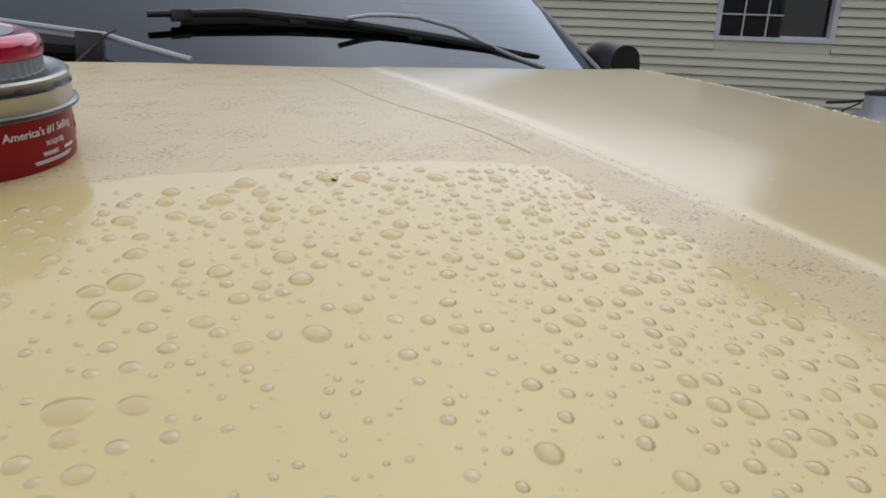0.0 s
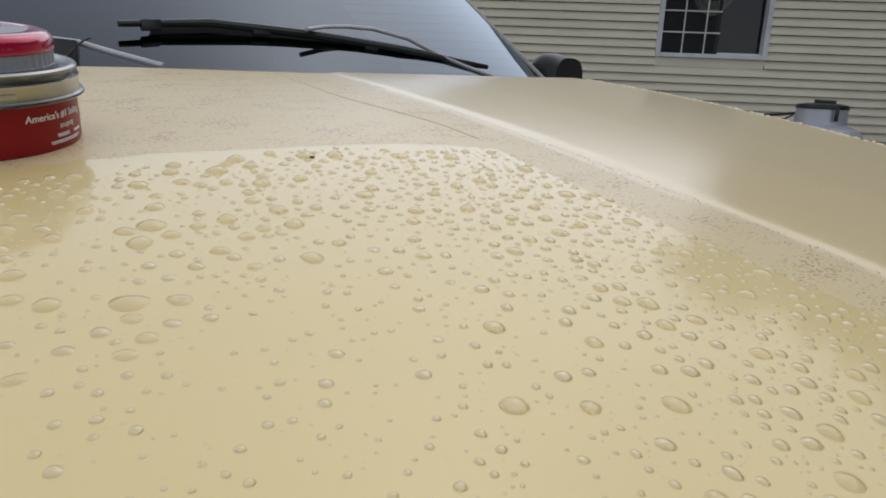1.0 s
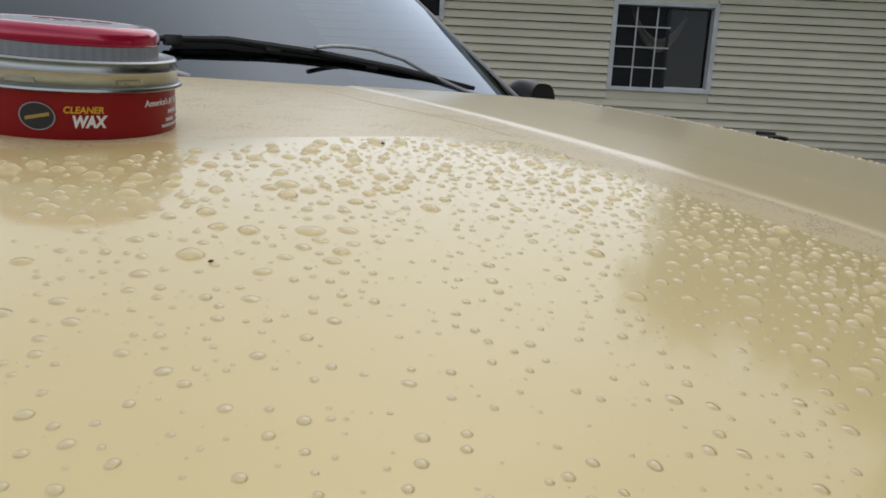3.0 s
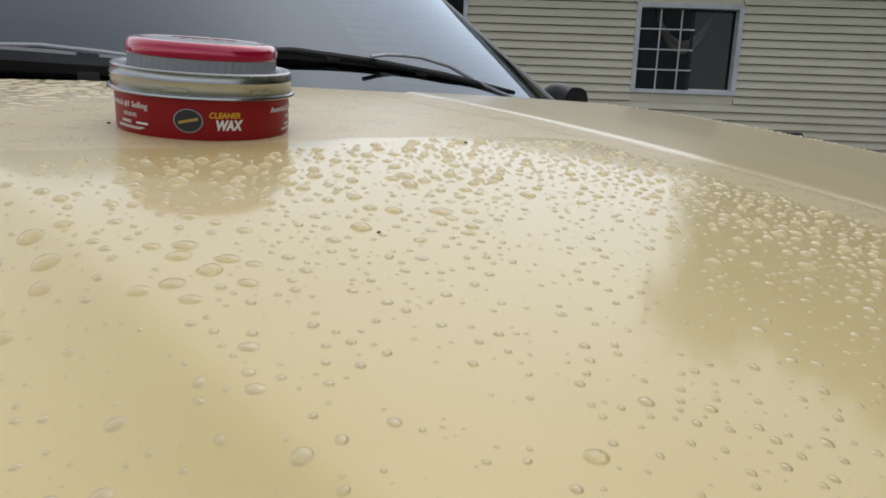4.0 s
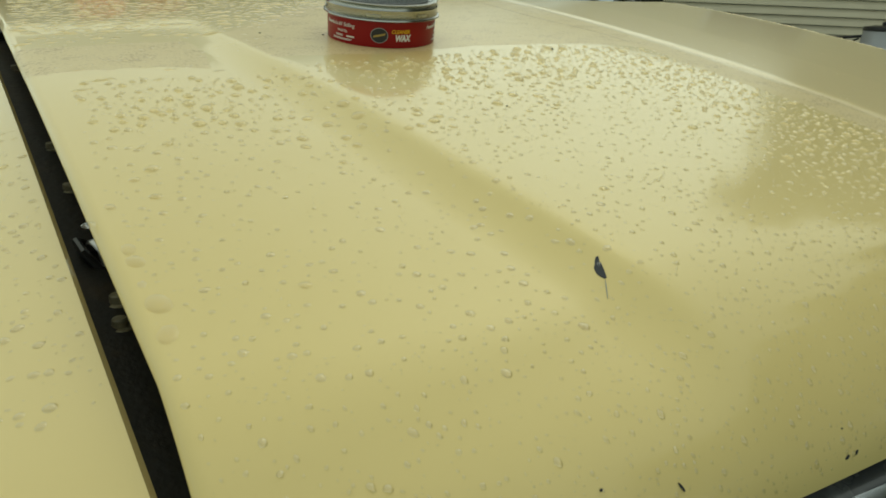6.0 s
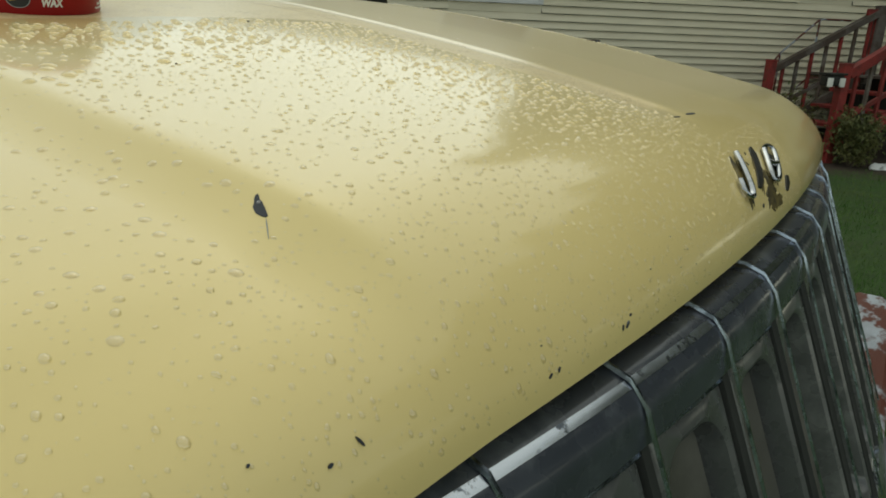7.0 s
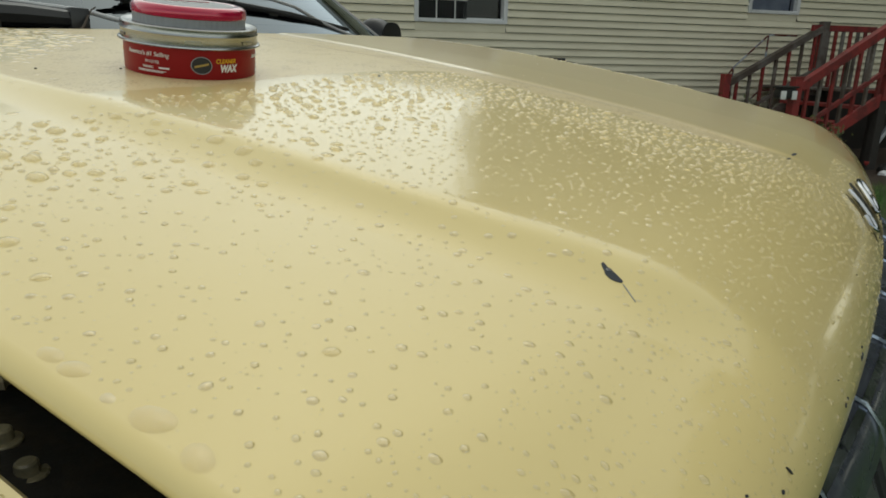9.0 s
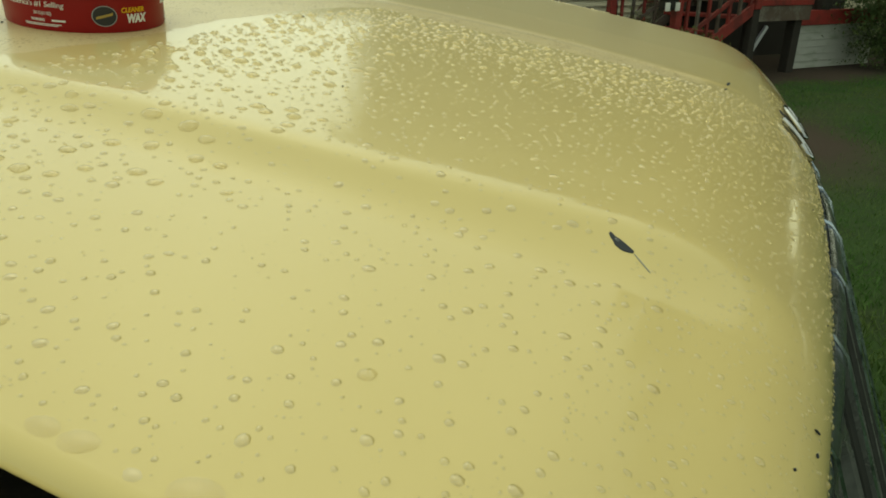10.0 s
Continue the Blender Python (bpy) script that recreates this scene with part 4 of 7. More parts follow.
        grid(bm, [[Vector((XC + uc + 0.036 * (s / 4 - 1), front_y(uc + 0.036 * (s / 4 - 1)) + 0.011 + 0.006 * (1 - (s / 4 - 1) ** 2), z + 0.022 * uc)) for s in range(9)] for z in (0.585, 0.66, 0.74, 0.815)])
        carpart("slot_panel", slant(bm), M_SLOT, g, "olive-grey panel inside the grille slot")
    # header panels with round lamps either side
    for side in (-1, 1):
        bm = bmesh.new()
        rows = []
        for k in range(11):
            u = side * (0.62 + 0.235 * k / 10)
            y = front_y(u) + 0.25 * max(abs(u) - 0.66, 0) ** 1.5
            rows.append([Vector((XC + u, y + f, h + 0.022 * u)) for f, h in ((0.12, 0.845), (0.02, 0.848), (-0.004, 0.835), (-0.008, 0.7), (-0.004, 0.56), (0.05, 0.55))])
        grid(bm, rows)
        hd = carpart("lamp_panel", slant(bm), M_DARKCHROME, car, "dark lamp panel beside the grille")
        bm = bmesh.new()
        m = Matrix.Translation((XC + side * 0.735, front_y(0.735) - 0.002, 0.70)) @ pose(0, 0, 0, 90, 0, 0)
        lathe(bm, [(0.085, 0.0), (0.088, 0.014), (0.08, 0.018), (0.075, 0.008), (0.04, 0.016), (0.0005, 0.018)], 32, m=m)
        carpart("headlamp", bm, M_CHROME, hd, "round headlamp")
    # bumper
    bm = bmesh.new()
    rows = []
    for k in range(41):
        u = -0.90 + 1.80 * k / 40
        y = -0.316 + 0.03 * u * u + 0.25 * max(abs(u) - 0.8, 0) ** 1.5
        rows.append([Vector((XC + u, y + f, h)) for f, h in ((0.058, 0.535), (0.056, 0.552), (0.05, 0.556), (0.008, 0.556), (0.0, 0.550), (-0.003, 0.53), (0.010, 0.49), (-0.003, 0.45), (0.0, 0.415), (0.02, 0.408), (0.06, 0.41))])
    grid(bm, rows)
    bp = carpart("bumper", bm, M_RUST, car, "rusted bumper with flaking chrome")
    # dark valance far back under the grille
    bm = bmesh.new()
    grid(bm, [[Vector((XC - 0.8 + 1.6 * k / 20, f + 0.2 * (0.08 * k - 0.8) ** 2, h)) for f, h in ((-0.175, 0.56), (-0.17, 0.5), (-0.15, 0.42), (-0.1, 0.36))] for k in range(21)])
    carpart("valance", bm, M_BLACK, car, "dark valance behind the bumper")
    cap = material("grey_plastic_cap", (0.20, 0.215, 0.24), 0.5, vary=0.2, scale=30, second=(0.22, 0.06, 0.03), mix_scale=12, mix_low=0.60, mix_high=0.66)
    for side in (-1, 1):
        bm = bmesh.new()
        x0 = XC + side * 0.33
        box(bm, x0 - 0.065, x0 + 0.065, -0.362, -0.310, 0.40, 0.515, 0.022)
        carpart("bumper_guard", bm, cap, bp, "scuffed grey plastic bumper guard")
        bm = bmesh.new()
        beam(bm, (XC + side * 0.4, -0.27, 0.46), (XC + side * 0.4, 0.1, 0.48), 0.06, 0.08, 0.01)
        carpart("bumper_bracket", bm, M_DULL, bp)


build_front()


# ---- wax tin on the bonnet ----
def build_tin():
    x, y = -0.0265, 0.415
    n = skin_normal(x, y, 0.05)
    m = Matrix.Translation(on_skin(x, y, -0.0006)) @ n.to_track_quat("Z", "Y").to_matrix().to_4x4()
    # keep the turn about the axis that of the plan
    ax = m.to_3x3() @ Vector((1, 0, 0))
    m = m @ Matrix.Rotation(-math.atan2(ax.y, ax.x), 4, "Z")
    m = m @ Matrix.Diagonal((0.98, 0.98, 0.825, 1))
    tin = thing("wax_tin", "round red tin of cleaner wax with silver lid and crimson cap", "tin", m)
    R0 = 0.0603
    bm = bmesh.new()
    lathe(bm, [(R0 - 0.002, 0.0), (R0 - 0.0005, 0.0012), (R0, 0.003), (R0, 0.0335)], 96, close_top=False)
    part("body", bm, M_TIN_RED, tin, "red printed tin wall")
    bm = bmesh.new()
    lathe(bm, [(R0 - 0.001, 0.0335), (R0 + 0.0034, 0.0330), (R0 + 0.0045, 0.0340), (R0 + 0.0042, 0.0355), (R0 + 0.0022, 0.0362), (R0 + 0.0016, 0.044), (R0 + 0.0024, 0.046), (R0 + 0.0016, 0.048), (R0 + 0.0017, 0.0525), (R0 + 0.0006, 0.0538), (R0 - 0.003, 0.0540), (R0 - 0.005, 0.0530), (0.02, 0.0528)], 96, close_bottom=False)
    lid = part("lid", bm, M_TIN, tin, "silver metal lid with pressed slots")
    for a in (-126, -74, 20, 90, 160):
        bm = plate(-0.0075, 0.0075, 0.0385, 0.0415, 0.0006, 6)
        wrap(bm, R0 + 0.0018, radians(a), 0)
        part("pressed_slot", bm, M_STEEL, lid)
    bm = bmesh.new()
    # ribbed grey collar
    seg = 120
    rings = []
    for z in (0.0528, 0.0535, 0.0615, 0.062):
        rings.append([bm.verts.new(((0.0510 - 0.0006 * (k % 2) * (1 if 0.053 < z < 0.0618 else 0)) * math.cos(2 * math.pi * k / seg), (0.0510 - 0.0006 * (k % 2) * (1 if 0.053 < z < 0.0618 else 0)) * math.sin(2 * math.pi * k / seg), z)) for k in range(seg)])
    for r0, r1 in zip(rings, rings[1:]):
        for k in range(seg):
            bm.faces.new((r0[k], r0[(k + 1) % seg], r1[(k + 1) % seg], r1[k]))
    part("ribbed_collar", bm, M_GREYPLASTIC, tin, "grey ribbed plastic collar", smooth=False)
    bm = bmesh.new()
    lathe(bm, [(0.0507, 0.0618), (0.0518, 0.063), (0.0520, 0.068), (0.0510, 0.0715), (0.0490, 0.0738), (0.046, 0.0748), (0.043, 0.0746), (0.041, 0.0738), (0.02, 0.0737)], 96, close_bottom=False)
    cap = part("cap", bm, M_CAP_RED, tin, "shiny crimson domed cap")
    bm = bmesh.new()
    lathe(bm, [(0.04, 0.0740), (0.04, 0.0744), (0.0395, 0.0746), (0.001, 0.0746)], 48, close_bottom=False)
    part("cap_label", bm, M_GREYPLASTIC, cap, "pale printed disc")
    bm = letters("WAX", 0.018, 0.0002, 0.2)
    for v in bm.verts:
        v.co = Matrix.Rotation(radians(-25), 4, "Z") @ Vector((v.co.x, v.co.z - 0.006, 0.0749 - v.co.y))
    part("lettering", bm, M_WHITE, cap, smooth=False)
    bm = bmesh.new()
    box(bm, -0.022, 0.022, 0.012, 0.018, 0.0746, 0.0752)
    bmesh.ops.rotate(bm, verts=bm.verts, matrix=Matrix.Rotation(radians(-25), 3, "Z"))
    part("print_bar", bm, M_TIN_RED, cap, smooth=False)
    # printing round the wall
    for turn in (0, 126, -126):
        face = radians(240 + turn)
        bm = bmesh.new()
        n = 28
        ring = [bm.verts.new(((0.0088 + (0.0004 if k % 3 else 0.0)) * math.cos(2 * math.pi * k / n), -0.0004, (0.0088 + (0.0004 if k % 3 else 0.0)) * math.sin(2 * math.pi * k / n))) for k in range(n)]
        c = bm.verts.new((0, -0.0004, 0))
        for k in range(n):
            bm.faces.new((c, ring[k], ring[(k + 1) % n]))
        wrap(bm, R0, face, 0.0165)
        logo = part("emblem", bm, M_DARKPRINT, tin, "dark round emblem", smooth=False)
        rim = bmesh.new()
        for k in range(24):
            a0, a1 = 2 * math.pi * k / 24, 2 * math.pi * (k + 1) / 24
            rim.faces.new([rim.verts.new((r * math.cos(a), -0.0004, r * math.sin(a))) for r, a in ((0.0086, a0), (0.0093, a0), (0.0093, a1), (0.0086, a1))])
        part("emblem_rim", wrap(rim, R0 + 0.0005, face, 0.0165), M_GREYPLASTIC, logo, smooth=False)
        bm = plate(-0.0062, 0.0062, -0.0011, 0.0011, 0.0003, 6)
        for v in bm.verts:
            v.co.z += 0.28 * v.co.x + 0.0007 * math.sin(v.co.x * 1500)
        part("emblem_bar", wrap(bm, R0 + 0.0006, face, 0.0165), M_GOLD, logo, smooth=False)
        for txt, size, ang, z, mat, sh, wt, wd in (("CLEANER", 0.0062, 22, 0.0192, M_YELLOWPRINT, 0.2, 0.00016, 0.0205), ("WAX", 0.0108, 24, 0.0098, M_WHITE, 0.22, 0.0005, 0.0180)):
            bm = wrap(letters(txt, size, 0.0003, sh, weight=wt, width=wd), R0 + 0.0001, face + radians(ang), z)
            part("lettering", bm, mat, tin, smooth=False)
        for txt, size, z, ang, wd in (("America's #1 Selling", 0.0066, 0.0222, 78, 0.046), ("311 G (11 OZ)", 0.0040, 0.0152, 84, 0.0135), ("WARNING", 0.0036, 0.0094, 80, 0.0110)):
            bm = wrap(letters(txt, size, 0.0003, 0.1 if size > 0.006 else 0.0, width=wd), R0 + 0.0001, face + radians(ang), z)
            part("lettering", bm, M_WHITE, tin, smooth=False)
        for z, ang, w, h in ((0.0106, 95, 0.0050, 0.0008), (0.0070, 83, 0.0145, 0.00035), (0.0058, 82, 0.013, 0.0003)):
            bm = wrap(plate(-w, w, -h, h, 0.0003, 8), R0 + 0.0001, face + radians(ang), z)
            part("print_bar", bm, M_WHITE, tin, smooth=False)
    return tin


build_tin()


# ---- two bottles leaning on the windscreen ----
def bottle_shell(bm, profile, sx, sy, seg=40, power=2.6):
    rings = []
    for r, z in profile:
        ring = []
        for k in range(seg):
            a = 2 * math.pi * k / seg
            c, s = math.cos(a), math.sin(a)
            q = (abs(c) ** power + abs(s) ** power) ** (-1 / power)
            ring.append(bm.verts.new((r * sx * q * c, r * sy * q * s, z)))
        rings.append(ring)
    for r0, r1 in zip(rings, rings[1:]):
        for k in range(seg):
            bm.faces.new((r0[k], r0[(k + 1) % seg], r1[(k + 1) % seg], r1[k]))
    bm.faces.new(rings[0][::-1])
    bm.faces.new(rings[-1])


def flat_text(txt, size, z, x, y, mat, parent, shear=0.0, name="lettering", width=0.0, weight=0.0):
    bm = letters(txt, size, 0.0003, shear, width=width, weight=weight)
    bmesh.ops.translate(bm, vec=(x, y, z), verts=bm.verts)
    return part(name, bm, mat, parent, smooth=False)


def flat_bar(x0, x1, z0, z1, y, mat, parent, label="", name="print_bar"):
    bm = plate(x0, x1, z0, z1, 0.0004, 2)
    bmesh.ops.translate(bm, vec=(0, y, 0), verts=bm.verts)
    return part(name, bm, mat, parent, label, smooth=False)


def lean(base, top, turn):
    m = Matrix.Translation(base) @ (top - base).to_track_quat("Z", "Y").to_matrix().to_4x4()
    ax = m.to_3x3() @ Vector((1, 0, 0))
    return m @ Matrix.Rotation(-math.atan2(ax.y, ax.x) + radians(turn), 4, "Z")


def build_orange():
    b = thing("polish_bottle", "flat orange bottle of car polish with white cap", "bottle", lean(Vector((-0.246, 0.835, 1.066)), Vector((-0.258, 0.915, 1.130)), -8))
    bm = bmesh.new()
    bottle_shell(bm, [(0.90, 0.0), (0.98, 0.003), (1.0, 0.008), (1.0, 0.104), (0.96, 0.114), (0.80, 0.121), (0.42, 0.126), (0.36, 0.128)], 0.0345, 0.021, power=3.2)
    part("body", bm, M_ORANGE, b)
    bm = bmesh.new()
    lathe(bm, [(0.0135, 0.126), (0.014, 0.128), (0.0138, 0.140), (0.012, 0.144), (0.009, 0.145)], 24)
    part("cap", bm, M_WHITE, b, "white screw cap")
    y = -0.0214
    flat_bar(-0.028, 0.026, 0.103, 0.109, y, M_DARKPRINT, b, "dark band")
    flat_text("#1 BEST SELLING", 0.0044, 0.1045, 0.003, y - 0.0006, M_WHITE, b, width=0.036)
    for x0, x1, z0, z1 in ((-0.024, -0.004, 0.084, 0.094), (-0.016, 0.028, 0.068, 0.080)):
        flat_bar(x0, x1, z0, z1, y, M_DARKPRINT, b)
    flat_text("Once", 0.0105, 0.051, -0.009, y, M_DARKPRINT, b, weight=0.0002)
    flat_text("A Year", 0.0105, 0.040, -0.005, y, M_DARKPRINT, b, weight=0.0002)
    flat_text("Car Polish", 0.0105, 0.029, 0.0, y, M_DARKPRINT, b, width=0.052, weight=0.0002)
    return b


def build_sealant():
    b = thing("sealant_bottle", "red squeeze bottle of finishing sealant with black label", "bottle", lean(Vector((-0.172, 0.806, 1.082)), Vector((-0.176, 0.896, 1.152)), -2))
    bm = bmesh.new()
    bottle_shell(bm, [(0.84, 0.0), (0.93, 0.002), (0.97, 0.006), (0.97, 0.105), (0.98, 0.111), (1.02, 0.113), (1.02, 0.1155), (0.97, 0.117), (0.78, 0.124), (0.68, 0.127)], 0.0325, 0.0235, power=2.2)
    part("body", bm, M_BOTTLE_RED, b)
    bm = bmesh.new()
    lathe(bm, [(0.0215, 0.126), (0.0215, 0.150), (0.019, 0.154)], 32, 1.0, 0.8)
    part("cap", bm, M_BLACK, b, "black cap")
    r = 0.0318

    def curve(bm):
        for v in bm.verts:
            q = min(abs(v.co.x) / r, 0.999)
            v.co.y -= 0.0229 * (1 - q ** 2.2) ** (1 / 2.2) + 0.0004
        return bm

    def oval(sx, sz, z, lift):
        bm = bmesh.new()
        rows = []
        for i in range(25):
            x = -sx + 2 * sx * i / 24
            h = sz * max(1 - abs(x / sx) ** 2.6, 0.0) ** (1 / 2.0)
            rows.append([Vector((x, -lift, z - 0.55 * h)), Vector((x, -lift, z + h))])
        grid(bm, rows)
        return curve(bm)
    part("label", oval(0.0282, 0.0318, 0.050, 0.0), M_WHITE, b, "pale label border", smooth=False)
    part("label", oval(0.0268, 0.0298, 0.050, 0.0003), M_DARKPRINT, b, "black oval label", smooth=False)
    for x, z0, z1, lift, mat, lab in ((0.0140, 0.078, 0.104, 0.0006, M_WHITE, "pale badge edge"), (0.0126, 0.0795, 0.1025, 0.0009, M_BOTTLE_RED, "red badge"), (0.007, 0.0915, 0.093, 0.0012, M_WHITE, "")):
        bm = plate(-x, x, z0, z1, 0.0002, 8)
        bmesh.ops.translate(bm, vec=(0, -lift, 0), verts=bm.verts)
        part("print_bar", curve(bm), mat, b, lab, smooth=False)
    for txt, size, z, w in (("FINISHING", 0.0105, 0.0690, 0.0330), ("SEALANT", 0.0105, 0.0590, 0.0300)):
        bm = letters(txt, size, 0.0003, weight=0.0003, width=w)
        bmesh.ops.translate(bm, vec=(0, -0.0007, z), verts=bm.verts)
        part("lettering", curve(bm), M_WHITE, b, smooth=False)
    for x, z0, z1, mat, lift in ((0.018, 0.0545, 0.0553, M_WHITE, 0.0006), (0.014, 0.0510, 0.0518, M_WHITE, 0.0006), (0.0285, 0.0195, 0.0275, M_DARKPRINT, 0.0002), (0.020, 0.0225, 0.0245, M_GREYPLASTIC, 0.0006)):
        bm = plate(-x, x, z0, z1, 0.0002, 12)
        bmesh.ops.translate(bm, vec=(0, -lift, 0), verts=bm.verts)
        part("print_bar", curve(bm), mat, b, smooth=False)
    return b


build_orange()
build_sealant()


# ---- water beads ----
def bead_mesh(items, rnd, name):
    """Flat-bottomed domes of water on the skin. items: x, y, z, normal, radius, stretch, direction of stretch, height ratio."""
    verts, faces, small = [], [], []
    for p, n, r, st, ang, hr in items:
        seg = 10 if r < 0.0013 else (14 if r < 0.003 else 20)
        rings = 3 if r < 0.0013 else (4 if r < 0.003 else 6)
        t1 = n.cross(Vector((0, 1, 0))).normalized()
        t2 = n.cross(t1)
        ca, sa = math.cos(ang), math.sin(ang)
        h1, h2, p1, p2 = rnd.uniform(0, 0.06), rnd.uniform(0, 0.04), rnd.uniform(0, 6.28), rnd.uniform(0, 6.28)
        base = len(verts)
        theta = 2 * math.atan(hr)
        sink = min(0.00022, 0.08 * r)
        for j in range(rings + 1):
            f = theta * (1 - j / (rings + 1))
            rr = math.sin(f) / math.sin(theta)
            hh = (math.cos(f) - math.cos(theta)) / (1 - math.cos(theta)) * hr
            for k in range(seg):
                a = 2 * math.pi * k / seg
                w = r * rr * (1 + h1 * math.cos(2 * a + p1) + h2 * math.cos(3 * a + p2))
                dx, dy = w * math.cos(a) * st, w * math.sin(a) / math.sqrt(st)
                q = p + t1 * (ca * dx - sa * dy) + t2 * (sa * dx + ca * dy) + n * (r * hh - sink)
                verts.append(q[:])
        verts.append((p + n * (r * hr - sink))[:])
        top = len(verts) - 1
        for j in range(rings):
            for k in range(seg):
                a, b = base + j * seg + k, base + j * seg + (k + 1) % seg
                faces.append((a, b, b + seg, a + seg))
        for k in range(seg):
            faces.append((base + rings * seg + k, base + rings * seg + (k + 1) % seg, top))
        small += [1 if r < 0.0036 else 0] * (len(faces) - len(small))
    me = bpy.data.meshes.new(name)
    me.from_pydata(verts, [], faces)
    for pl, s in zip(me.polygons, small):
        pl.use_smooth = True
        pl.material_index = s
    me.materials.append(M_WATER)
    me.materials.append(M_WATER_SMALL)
    bm = bmesh.new()
    bm.from_mesh(me)
    bmesh.ops.recalc_face_normals(bm, faces=bm.faces)
    bm.to_mesh(me)
    bm.free()
    return me


class Scatter:
    def __init__(self):
        self.cells, self.items = {}, []

    def free(self, x, y, r, gap):
        i, j = int(x // 0.022), int(y // 0.022)
        for a in (i - 1, i, i + 1):
            for b in (j - 1, j, j + 1):
                for px, py, pr in self.cells.get((a, b), ()):
                    if (px - x) ** 2 + (py - y) ** 2 < (pr + r + gap) ** 2:
                        return False
        return True

    def add(self, x, y, r):
        self.cells.setdefault((int(x // 0.022), int(y // 0.022)), []).append((x, y, r))


